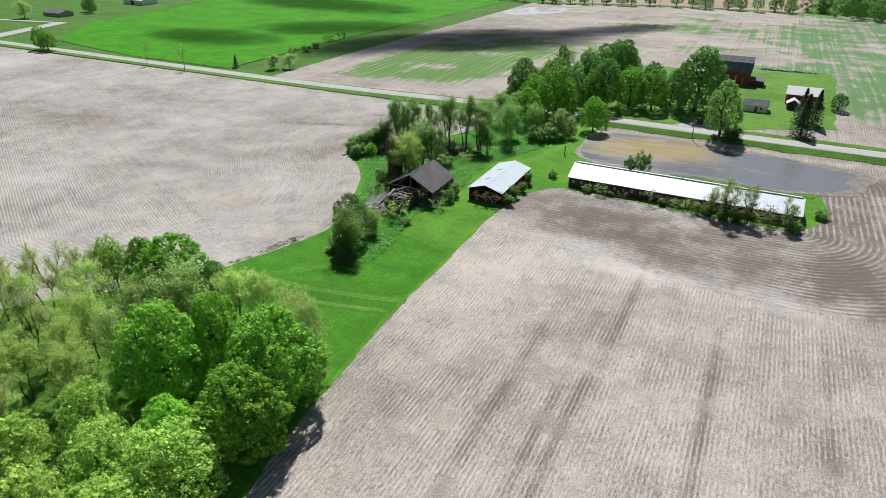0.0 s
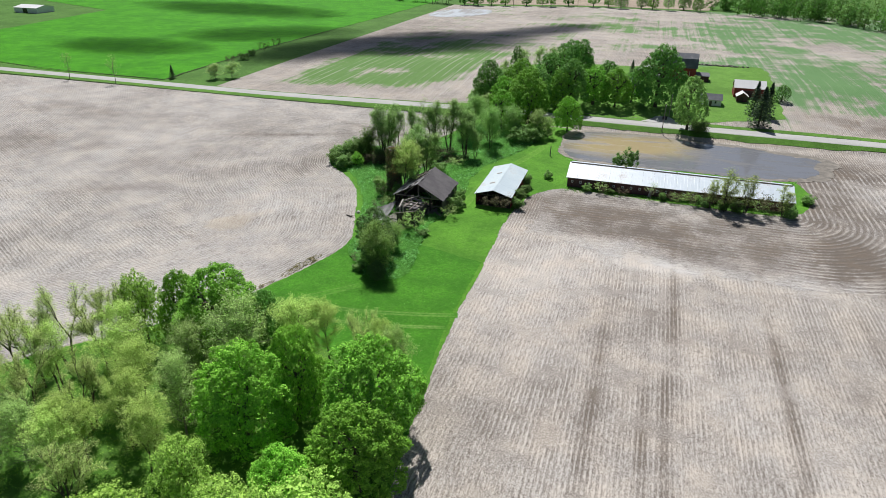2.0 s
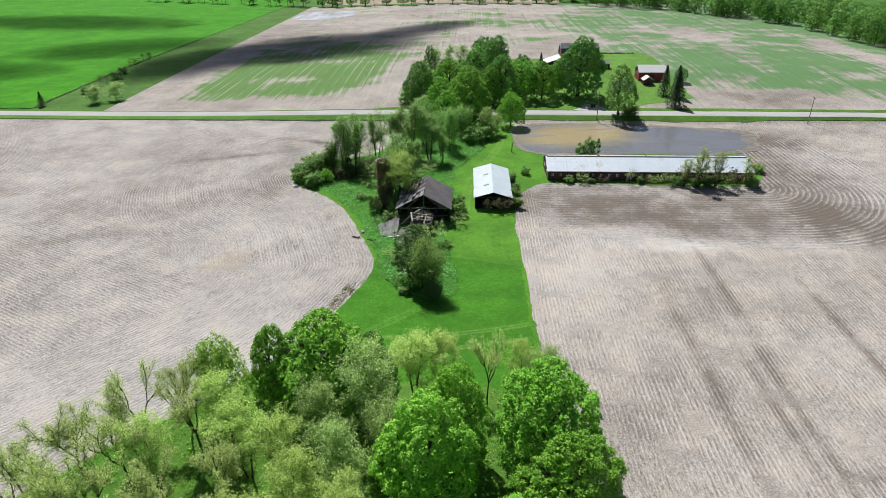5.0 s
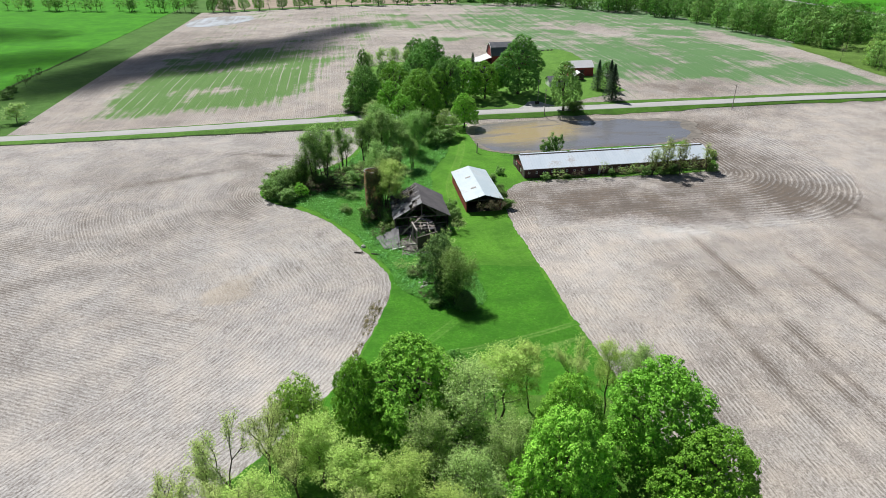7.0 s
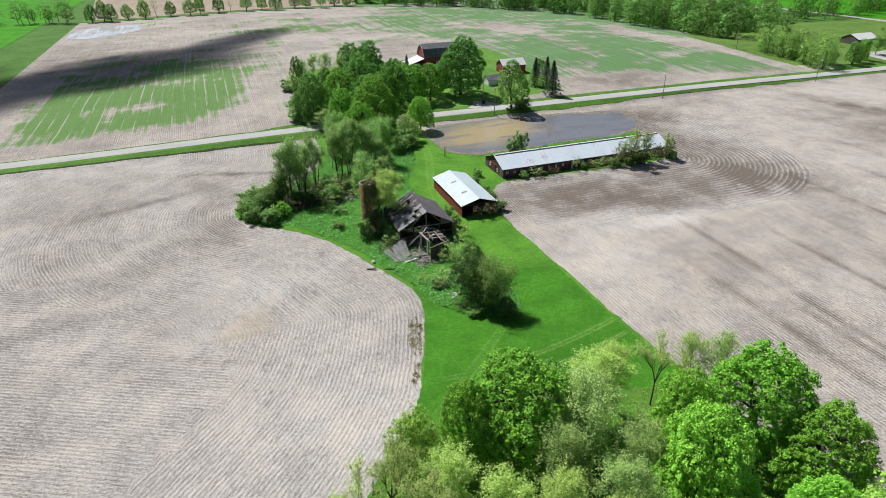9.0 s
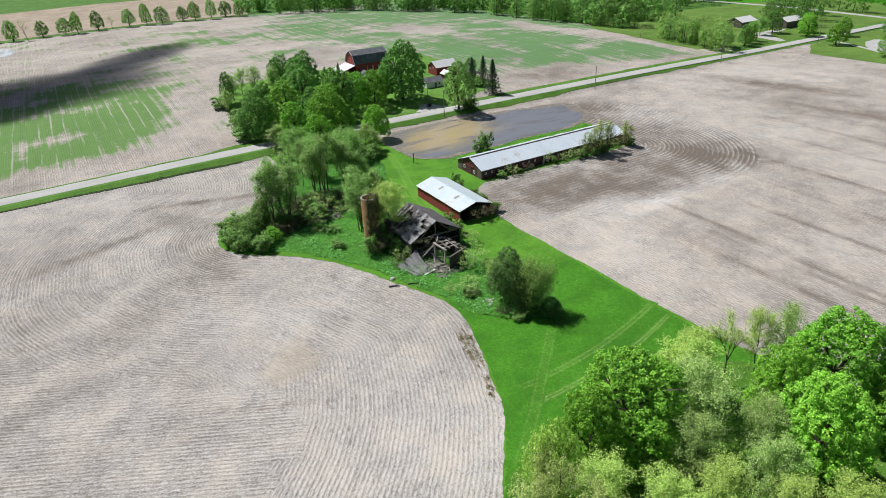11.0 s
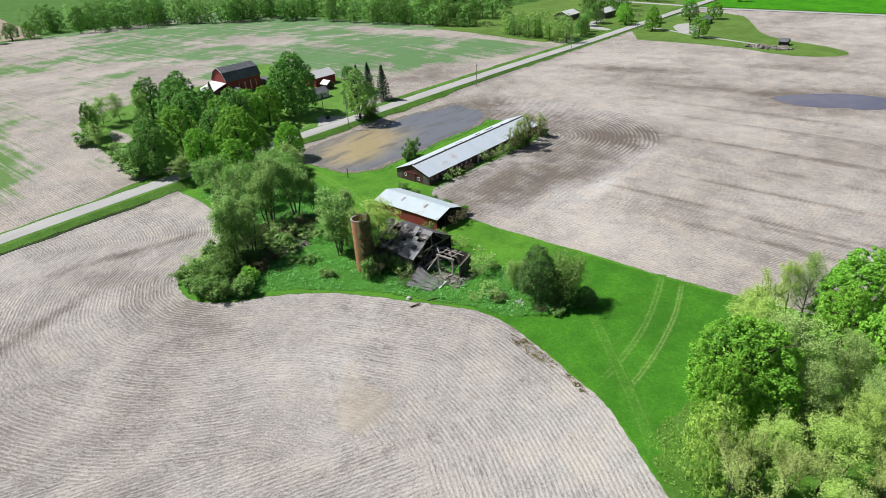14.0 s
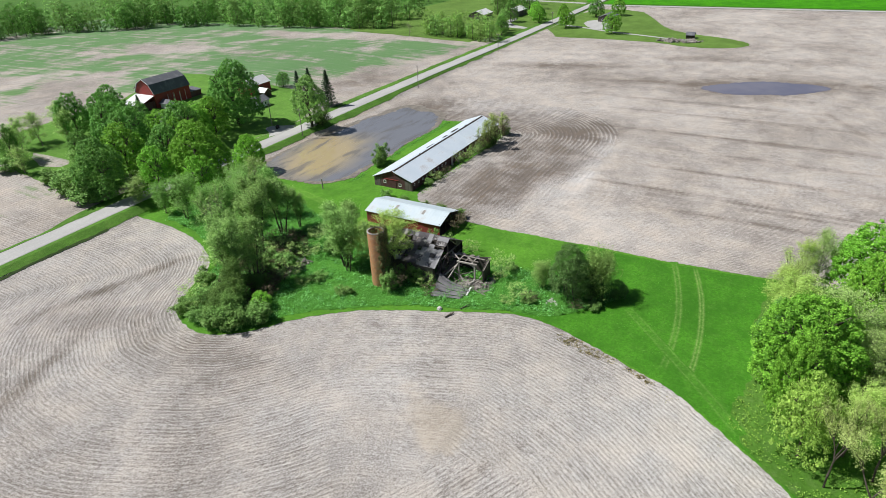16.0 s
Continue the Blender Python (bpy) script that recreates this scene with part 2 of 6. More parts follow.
def grass_material(name, a, b, c, worn=0.0):
    m = Mat(name, 0.9, 0, 0.15)
    n1, n2, n3 = m.noise(0.05, 4, vec=m.pos), m.noise(0.55, 5, 0.65, vec=m.pos), m.noise(7, 4, 0.7, vec=m.pos)
    n6 = m.noise(0.16, 4, 0.65, vec=m.pos)
    col = m.mix(m.ramp(m.math("ADD", m.math("MULTIPLY", n1, 0.5), m.math("MULTIPLY", n6, 0.5)), 0.38, 0.62), tuple(k * 0.80 for k in a), tuple(k * 1.10 for k in b))
    col = m.mix(m.math("MULTIPLY", m.ramp(n2, 0.42, 0.78), 0.6), col, c)
    n4 = m.noise(2.0, 4, 0.7, vec=m.pos)
    col = m.mix(m.math("MULTIPLY", m.ramp(m.math("ADD", m.math("MULTIPLY", n3, 0.6), m.math("MULTIPLY", n4, 0.5)), 0.42, 0.72), 0.75), col, tuple(k * 0.55 for k in a))
    n5 = m.noise(0.9, 5, 0.72, vec=m.pos)
    col = m.mix(m.math("MULTIPLY", m.ramp(n5, 0.40, 0.66), 0.45), col, tuple(k * 0.62 for k in a))
    if worn:
        col = m.mix(m.math("MULTIPLY", m.attr("worn"), m.ramp(m.math("ADD", n4, m.math("MULTIPLY", n5, 0.4)), 0.45, 0.85, 1.0, 0.25)), col, (0.29, 0.40, 0.12))
    m.color(col)
    m.bump(m.math("ADD", m.math("MULTIPLY", n3, 0.6), n2), 0.7, 0.25)
    return m


M_grass = grass_material("mown_grass", (0.092, 0.272, 0.023), (0.126, 0.338, 0.028), (0.152, 0.326, 0.048)).m
_MEADOW = ((0.058, 0.228, 0.014), (0.082, 0.285, 0.018), (0.112, 0.282, 0.034))
M_meadow = grass_material("uncut_grass", *_MEADOW).m
M_track = grass_material("pressed_grass", *_MEADOW, worn=1.0).m
M_weeds = grass_material("tall_weeds", (0.080, 0.270, 0.030), (0.105, 0.320, 0.040), (0.14, 0.30, 0.07)).m
M_lawn = grass_material("dry_lawn", (0.125, 0.285, 0.041), (0.155, 0.330, 0.050), (0.19, 0.32, 0.081)).m
M_far_lawn = grass_material("far_mown_grass", (0.125, 0.235, 0.040), (0.155, 0.275, 0.052), (0.19, 0.27, 0.08)).m
M_ditch = grass_material("dark_ditch_grass", (0.045, 0.085, 0.022), (0.065, 0.11, 0.03), (0.09, 0.10, 0.05)).m
M_beaten = grass_material("beaten_grass", (0.102, 0.290, 0.024), (0.134, 0.352, 0.029), (0.160, 0.338, 0.050), worn=1.0).m
M_verge = grass_material("verge_grass", (0.095, 0.232, 0.030), (0.125, 0.285, 0.038), (0.165, 0.270, 0.065)).m
M_wheat = grass_material("young_wheat", (0.050, 0.275, 0.003), (0.076, 0.350, 0.004), (0.062, 0.300, 0.004)).m
M_rough = grass_material("rough_grass", (0.078, 0.200, 0.028), (0.105, 0.240, 0.040), (0.14, 0.23, 0.07)).m
M_wood_floor = grass_material("woodland_floor", (0.085, 0.22, 0.022), (0.13, 0.28, 0.04), (0.16, 0.24, 0.08)).m
M_tan = grass_material("bare_earth", (0.40, 0.33, 0.25), (0.46, 0.38, 0.29), (0.33, 0.26, 0.19)).m

_m = Mat("gravel_road", 0.9, 0, 0.2)
_n = _m.noise(2.2, 5, 0.7, vec=_m.pos)
_n2 = _m.noise(0.25, 3, vec=_m.pos, stretch=(0.3, 1.4, 1))
_m.color(_m.mix(_m.ramp(_m.math("ADD", _m.math("MULTIPLY", _n, 0.7), _m.math("MULTIPLY", _n2, 0.5)), 0.35, 0.85), (0.345, 0.345, 0.325), (0.475, 0.472, 0.450)))
_m.bump(_n, 0.3, 0.04)
M_road = _m.m

_m = Mat("muddy_water", 0.07, 0, 0.5)
_n1, _n2 = _m.noise(0.035, 3, vec=_m.pos), _m.noise(0.16, 5, 0.65, vec=_m.pos, stretch=(0.35, 1.6, 1))
_sx, _sy, _sz = _m.split(_m.pos)
_u = _m.math("DIVIDE", _m.math("ADD", _sx, 28.0), 28.0)
_v = _m.math("DIVIDE", _m.math("SUBTRACT", _sy, 214.0), 17.0)
_r = _m.math("SQRT", _m.math("ADD", _m.math("MULTIPLY", _u, _u), _m.math("MULTIPLY", _v, _v)))
# Blue-grey of the outer water is reflected sky put into the base colour.
_c = _m.mix(_m.ramp(_m.math("ADD", _r, _m.math("MULTIPLY", _m.math("SUBTRACT", _n1, 0.5), 1.3)), 0.35, 1.1), (0.40, 0.325, 0.185), (0.185, 0.190, 0.205))
_m.color(_m.mix(_m.math("MULTIPLY", _m.ramp(_m.math("ADD", _n2, _m.math("MULTIPLY", _r, 0.02)), 0.52, 0.64), 0.75), _c, (0.110, 0.108, 0.108)))
_m.rough(_m.ramp(_n2, 0.46, 0.64, 0.07, 0.6))
_m.bump(_m.noise(1.2, 3, vec=_m.pos), 0.05, 0.03)
M_water = _m.m

_m = Mat("open_rain_water", 0.10, 0, 0.5)
_n1 = _m.noise(0.05, 3, vec=_m.pos)
# Purple-blue base colour stands for the sky mirrored in this water.
_m.color(_m.mix(_m.ramp(_n1, 0.35, 0.65), (0.145, 0.140, 0.185), (0.190, 0.180, 0.215)))
_m.bump(_m.noise(1.2, 3, vec=_m.pos), 0.05, 0.03)
M_rain = _m.m

_m = Mat("painted_sky_puddle", 0.25, 0, 0.5)
_n1, _n2 = _m.noise(0.06, 4, 0.65, vec=_m.pos), _m.noise(0.5, 3, 0.6, vec=_m.pos, stretch=(1.0, 0.06, 1))
# Blue-white base colour paints the reflected sky; the greyer tone is wet soil.
_m.color(_m.mix(_m.ramp(_m.math("ADD", _m.math("MULTIPLY", _n1, 0.6), _m.math("MULTIPLY", _n2, 0.5)), 0.45, 0.66), (0.62, 0.66, 0.70), (0.44, 0.42, 0.41)))
M_puddle = _m.m


def paint(name, a, b, rough=0.7, metal=0.0, board=0.0, axis=0, spec=0.3, wear=(0.45, 0.75), fine=(0.25, 6)):
    """A weathered surface in two tones; board > 0 adds upright boards of that width."""
    m = Mat(name, rough, metal, spec)
    n1 = m.noise(0.45, 5, 0.65, stretch=(1, 1, 0.35))
    n2 = m.noise(fine[1], 4, 0.7)
    col = m.mix(m.ramp(m.math("ADD", n1, m.math("MULTIPLY", m.math("SUBTRACT", n2, 0.5), 0.5)), *wear), a, b)
    h = m.math("MULTIPLY", n2, 0.4)
    if board:
        s = m.split(m.obj)
        u = m.math("ADD", s[0], s[1])
        fr = m.math("FRACT", m.math("DIVIDE", u, board))
        gap = m.ramp(m.math("ABSOLUTE", m.math("SUBTRACT", fr, 0.5)), 0.40, 0.49)
        idn = m.n.new("ShaderNodeTexWhiteNoise")
        idn.noise_dimensions = "1D"
        m.put(idn.inputs["W"], m.math("FLOOR", m.math("DIVIDE", u, board)))
        col = m.mix(m.math("MULTIPLY", idn.outputs["Value"], 0.45), col, b)
        col = m.mix(m.math("MULTIPLY", gap, 0.7), col, tuple(c * 0.25 for c in a))
        h = m.math("SUBTRACT", h, gap)
    m.color(col)
    m.bump(h, fine[0], 0.03)
    return m


def metal_roof(name, a, b, rust, rib=0.9, axis=0, rough=0.42):
    m = Mat(name, rough, 0.0, 0.45)
    s = m.split(m.obj)
    fr = m.math("FRACT", m.math("DIVIDE", s[axis], rib))
    seam = m.ramp(m.math("ABSOLUTE", m.math("SUBTRACT", fr, 0.5)), 0.44, 0.5)
    n1, n2 = m.noise(0.22, 4, 0.6), m.noise(2.2, 5, 0.7)
    col = m.mix(m.ramp(n1, 0.35, 0.7), a, b)
    col = m.mix(m.math("MULTIPLY", m.ramp(m.math("ADD", n1, m.math("MULTIPLY", n2, 0.6)), 0.86, 1.06), 0.6), col, rust)
    col = m.mix(m.math("MULTIPLY", m.any(), 0.16), col, tuple(c * 0.7 for c in a))
    col = m.mix(m.math("MULTIPLY", seam, 0.35), col, tuple(c * 0.55 for c in a))
    m.color(col)
    m.bump(m.math("ADD", seam, m.math("MULTIPLY", n2, 0.15)), 0.35, 0.05)
    return m.m


M_tin = metal_roof("pale_metal_roof", (0.59, 0.67, 0.73), (0.67, 0.74, 0.79), (0.36, 0.30, 0.25))
M_tin_y = metal_roof("pale_metal_roof_across", (0.51, 0.60, 0.64), (0.60, 0.68, 0.70), (0.40, 0.38, 0.34), axis=1)
M_white_tin = metal_roof("white_metal_roof", (0.74, 0.74, 0.73), (0.80, 0.80, 0.79), (0.5, 0.45, 0.4))
M_shingle = paint("dark_shingles", (0.125, 0.132, 0.145), (0.20, 0.204, 0.215), 0.9, fine=(0.4, 9)).m
M_grey_roof = metal_roof("weathered_grey_roof", (0.085, 0.078, 0.082), (0.15, 0.138, 0.14), (0.05, 0.042, 0.04), rib=0.6, axis=1, rough=0.8)
M_red = paint("red_boards", (0.34, 0.050, 0.046), (0.22, 0.075, 0.066), 0.8, board=0.3).m
M_dark_red = paint("faded_dark_red_boards", (0.105, 0.038, 0.040), (0.120, 0.090, 0.084), 0.85, board=0.3).m
M_grey_wood = paint("grey_weathered_wood", (0.115, 0.098, 0.086), (0.20, 0.178, 0.158), 0.9, board=0.28).m
M_timber = paint("old_timber", (0.20, 0.175, 0.15), (0.32, 0.285, 0.25), 0.9).m
M_pale_timber = paint("bleached_timber", (0.40, 0.37, 0.33), (0.26, 0.235, 0.205), 0.9).m
M_dark_boards = paint("dark_weathered_boards", (0.060, 0.054, 0.048), (0.115, 0.102, 0.090), 0.9, board=0.26).m
M_dark_timber = paint("dark_timber", (0.045, 0.036, 0.030), (0.085, 0.07, 0.06), 0.9).m
M_white = paint("white_paint", (0.78, 0.78, 0.76), (0.60, 0.59, 0.56), 0.6, wear=(0.6, 0.9)).m
M_concrete = paint("old_concrete", (0.38, 0.36, 0.33), (0.22, 0.205, 0.185), 0.9).m
M_earth_floor = paint("dirt_floor", (0.07, 0.055, 0.042), (0.11, 0.088, 0.068), 0.95).m
M_rubble = paint("rubble", (0.34, 0.315, 0.28), (0.17, 0.15, 0.13), 0.95, wear=(0.35, 0.65)).m
M_bark = paint("bark", (0.085, 0.070, 0.056), (0.15, 0.13, 0.108), 0.95, fine=(0.6, 14)).m
M_pale_bark = paint("pale_bark", (0.21, 0.185, 0.155), (0.30, 0.275, 0.235), 0.95, fine=(0.6, 14)).m
M_pole = paint("pole_wood", (0.27, 0.245, 0.215), (0.36, 0.33, 0.295), 0.9).m
M_wire = Mat("dark_wire", 0.6).color((0.03, 0.03, 0.03)).m
M_glass = Mat("dark_window_glass", 0.12, 0, 0.5).color((0.02, 0.022, 0.025)).m
M_rock = paint("pale_stone", (0.55, 0.53, 0.50), (0.34, 0.32, 0.30), 0.9).m

_m = Mat("clay_tile", 0.55, 0, 0.35)
_s = _m.split(_m.obj)
_ang = _m.math("ARCTAN2", _s[1], _s[0])
_b = _m.n.new("ShaderNodeTexBrick")
_b.inputs["Scale"].default_value = 1.0
_b.inputs["Brick Width"].default_value = 0.42
_b.inputs["Row Height"].default_value = 0.32
_b.inputs["Mortar Size"].default_value = 0.018
_m.put(_b.inputs["Color1"], (0.49, 0.215, 0.10))
_m.put(_b.inputs["Color2"], (0.60, 0.30, 0.15))
_m.put(_b.inputs["Mortar"], (0.35, 0.27, 0.2))
_m.l.new(_m.xyz(_m.math("MULTIPLY", _ang, 1.85), _s[2]), _b.inputs["Vector"])
_st = _m.noise(0.6, 5, 0.65)
_m.color(_m.mix(_m.math("MULTIPLY", _m.ramp(_st, 0.5, 0.72), 0.65), _b.outputs["Color"], (0.50, 0.36, 0.24)))
_m.bump(_b.outputs["Fac"], -0.3, 0.02)
M_tile = _m.m


_m = Mat("wet_mud", 0.45, 0, 0.4)
_n = _m.noise(0.5, 5, 0.7, vec=_m.pos)
_m.color(_m.mix(_m.ramp(_n, 0.35, 0.7), (0.155, 0.138, 0.112), (0.29, 0.255, 0.210)))
_m.bump(_n, 0.3, 0.05)
M_mud = _m.m


def leaf_material(name, a, b, c, trans=0.30):
    m = Mat(name, 0.6, 0, 0.10)
    isl, tree = m.island(), m.any()
    col = m.mix(isl, a, b)
    col = m.mix(m.math("MULTIPLY", m.ramp(m.noise(0.45, 3), 0.45, 0.7), 0.55), col, c)
    hsv = m.n.new("ShaderNodeHueSaturation")
    m.put(hsv.inputs["Hue"], m.ramp(tree, 0, 1, 0.494, 0.504))
    m.put(hsv.inputs["Value"], m.math("MULTIPLY", m.ramp(tree, 0, 1, 0.86, 1.10), m.ramp(isl, 0, 1, 0.70, 1.22)))
    m.put(hsv.inputs["Color"], col)
    col = hsv.outputs[0]
    m.color(col)
    tr = m.n.new("ShaderNodeBsdfTranslucent")
    m.put(tr.inputs["Color"], m.mix(1.0 - trans, m.mix(0.5, col, (0.32, 0.54, 0.10)), (0, 0, 0)))
    mx = m.n.new("ShaderNodeAddShader")
    m.l.new(m.p.outputs[0], mx.inputs[0])
    m.l.new(tr.outputs[0], mx.inputs[1])
    m.l.new(mx.outputs[0], m.out.inputs[0])
    return m.m


L_maple = leaf_material("maple_leaves", (0.142, 0.361, 0.036), (0.223, 0.475, 0.050), (0.093, 0.254, 0.032), 0.22)
L_bright = leaf_material("bright_leaves", (0.200, 0.470, 0.050), (0.285, 0.575, 0.066), (0.150, 0.370, 0.048), 0.25)
L_dark = leaf_material("dark_leaves", (0.108, 0.276, 0.054), (0.172, 0.380, 0.076), (0.077, 0.202, 0.046), 0.20)
L_thorn = leaf_material("thorn_leaves", (0.096, 0.191, 0.042), (0.160, 0.275, 0.066), (0.065, 0.126, 0.031), 0.25)
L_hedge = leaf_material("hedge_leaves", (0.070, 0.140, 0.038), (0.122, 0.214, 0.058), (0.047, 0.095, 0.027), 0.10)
L_soft = leaf_material("soft_olive_leaves", (0.195, 0.325, 0.080), (0.285, 0.430, 0.120), (0.140, 0.235, 0.060), 0.32)
L_stem = leaf_material("thicket_leaves", (0.173, 0.316, 0.088), (0.291, 0.442, 0.135), (0.109, 0.201, 0.061), 0.36)
L_brown = leaf_material("brown_brush", (0.105, 0.085, 0.053), (0.165, 0.135, 0.084), (0.075, 0.080, 0.050), 0.15)
L_light = leaf_material("light_leaves", (0.258, 0.441, 0.076), (0.365, 0.551, 0.106), (0.189, 0.337, 0.060))
L_pale = leaf_material("pale_young_leaves", (0.311, 0.450, 0.103), (0.427, 0.559, 0.147), (0.226, 0.342, 0.078), 0.38)
L_bud = leaf_material("budding_leaves", (0.320, 0.415, 0.130), (0.450, 0.545, 0.185), (0.265, 0.300, 0.112), 0.40)
L_grey = leaf_material("grey_green_leaves", (0.271, 0.403, 0.121), (0.376, 0.512, 0.172), (0.191, 0.305, 0.092), 0.38)
L_willow = leaf_material("willow_leaves", (0.184, 0.370, 0.090), (0.288, 0.491, 0.140), (0.123, 0.259, 0.071), 0.36)
L_spruce = leaf_material("spruce_needles", (0.058, 0.108, 0.060), (0.105, 0.162, 0.092), (0.046, 0.083, 0.048), 0.1)
L_olive = leaf_material("olive_leaves", (0.235, 0.295, 0.085), (0.330, 0.390, 0.130), (0.165, 0.205, 0.062))
L_shrub = leaf_material("shrub_leaves", (0.125, 0.250, 0.058), (0.195, 0.340, 0.092), (0.090, 0.180, 0.046))


# ---- the land ----
def outline(pts, every=1.0, ragged=0.35, smooth=2, seed=0):
    """A closed outline with soft corners, split into short steps and made uneven."""
    p = np.array(pts, dtype=float)
    for _ in range(smooth):
        q = np.roll(p, -1, axis=0)
        p = np.stack([0.75 * p + 0.25 * q, 0.25 * p + 0.75 * q], axis=1).reshape(-1, 2)
    out = []
    for i in range(len(p)):
        a, b = p[i], p[(i + 1) % len(p)]
        k = max(1, int(np.linalg.norm(b - a) / every))
        for j in range(k):
            out.append(a + (b - a) * j / k)
    out = np.array(out)
    if ragged:
        for i, (x, y) in enumerate(out):
            v = noise.noise_vector((x * 0.9, y * 0.9, seed * 3.1)) * ragged + noise.noise_vector((x * 0.12, y * 0.12, seed * 7.7)) * ragged * 1.8
            out[i] += (v.x, v.y)
    return out


def sheet(name, pts, mat, lift, label, category, kind="structure", level=False):
    """A flat piece of land with that outline, laid just over the ground and following it."""
    bm = bmesh.new()
    f = bm.faces.new([bm.verts.new((x, y, 0)) for x, y in pts])
    x0, y0 = np.min(pts, axis=0)
    x1, y1 = np.max(pts, axis=0)
    if y1 > 229:
        for yy in KNOTS[:-1]:
            if y0 < yy < y1:
                bmesh.ops.bisect_plane(bm, geom=bm.verts[:] + bm.edges[:] + bm.faces[:], plane_co=(0, yy, 0), plane_no=(0, 1, 0))
        for xx in range(-210, 211, 20):
            if x0 < xx < x1:
                bmesh.ops.bisect_plane(bm, geom=bm.verts[:] + bm.edges[:] + bm.faces[:], plane_co=(xx, 0, 0), plane_no=(1, 0, 0))
    bmesh.ops.triangulate(bm, faces=bm.faces[:])
    for v in bm.verts:
        v.co.z = (0.0 if level else gz(v.co.x, v.co.y)) + lift
    bmesh.ops.recalc_face_normals(bm, faces=bm.faces[:])
    bmesh.ops.reverse_faces(bm, faces=[f for f in bm.faces if f.normal.z < 0])
    me = bpy.data.meshes.new(name)
    bm.to_mesh(me)
    bm.free()
    me.materials.append(mat)
    return tagged(new(name, me), label, category, "", kind)


def nearest(px, py, line):
    """Distance to a polyline and the length along it at the nearest point."""
    best, along, run = np.full(px.shape, 1e9), np.zeros(px.shape), 0.0
    for (ax, ay), (bx, by) in zip(line[:-1], line[1:]):
        dx, dy = bx - ax, by - ay
        ln = math.hypot(dx, dy)
        if ln < 1e-6:
            continue
        t = np.clip(((px - ax) * dx + (py - ay) * dy) / ln ** 2, 0, 1)
        d = np.hypot(px - ax - t * dx, py - ay - t * dy)
        k = d < best
        best[k] = d[k]
        along[k] = run + t[k] * ln + d[k] * np.arctan2((py - ay - t * dy)[k], -(px - ax - t * dx)[k])
        run += ln
    return best, along


def grid_field(name, x0, x1, y0, y1, size, mat, lift, values, label, category, keep=None):
    """A tilled field: a grid that carries the direction of its rows and its damp or green parts."""
    nx, ny = int((x1 - x0) / size) + 1, int((y1 - y0) / size) + 1
    gx, gy = np.meshgrid(np.linspace(x0, x1, nx), np.linspace(y0, y1, ny))
    px, py = gx.ravel(), gy.ravel()
    co = np.stack([px, py, rise(px, py) + lift], axis=1)
    idx = np.arange(nx * ny).reshape(ny, nx)
    f = np.stack([idx[:-1, :-1], idx[:-1, 1:], idx[1:, 1:], idx[1:, :-1]], axis=-1).reshape(-1, 4)
    if keep is not None:
        f = f[keep(px, py)[f].mean(axis=1) > 0.5]
    me = bpy.data.meshes.new(name)
    me.vertices.add(len(co))
    me.vertices.foreach_set("co", co.astype(np.float32).ravel())
    me.loops.add(f.size)
    me.loops.foreach_set("vertex_index", f.astype(np.int32).ravel())
    me.polygons.add(len(f))
    me.polygons.foreach_set("loop_start", np.arange(0, f.size, 4, dtype=np.int32))
    me.update(calc_edges=True)
    me.materials.append(mat)
    for key, val in values(px, py).items():
        me.attributes.new(key, "FLOAT", "POINT").data.foreach_set("value", np.asarray(val, dtype=np.float32))
    return tagged(new(name, me), label, category, "", "structure")


def spot(px, py, x, y, rx, ry, turn=0.0):
    c, s = math.cos(radians(turn)), math.sin(radians(turn))
    u, v = (px - x) * c + (py - y) * s, -(px - x) * s + (py - y) * c
    return np.exp(-(u / rx) ** 2 - (v / ry) ** 2)


def road_y(x):
    return 237.4 - 0.008 * x


ISLAND_WEST = [(-91, 236), (-90.6, 228), (-91, 217), (-92.4, 208), (-95.2, 198.5), (-99.8, 191.5), (-106, 186.8), (-113, 184.4), (-119.2, 180.6), (-122.4, 175), (-122.8, 169), (-120.2, 163.2), (-115.8, 159), (-109.8, 155), (-102.4, 146), (-98.6, 139), (-95.9, 132.6), (-94.1, 127.4),
               (-91.9, 122.2), (-90.2, 117), (-89.5, 112.4), (-90, 107.6), (-91.6, 102), (-95, 92), (-99, 83), (-106, 73), (-117, 61), (-132, 44), (-146, 20), (-150, -30)]
ISLAND_EAST = [(-30, -30), (-44, 15), (-50.6, 42), (-52.4, 58), (-53.8, 70), (-54.8, 82), (-55.3, 95), (-55.6, 112), (-55.7, 130), (-55.2, 146), (-52.8, 158), (-46.5, 165)]

ground = Shape()
_xs = [-4000, -1500, -700, -400] + list(range(-210, 211, 20)) + [400, 700, 1500, 4000]
_ys = [-4000, -1500, -400, 0, 120, 200] + KNOTS + [1000, 2000, 4000]
for _y in _ys:
    for _x in _xs:
        ground.v.append((_x, _y, gz(_x, _y) - 0.12))
for _j in range(len(_ys) - 1):
    for _i in range(len(_xs) - 1):
        _a = _j * len(_xs) + _i
        ground.f.append((_a, _a + 1, _a + 1 + len(_xs), _a + len(_xs)))
_gr = part("ground", ground, M_rough)
tagged(_gr, "rough grass and farmland reaching to the horizon", "ground", "", "structure")


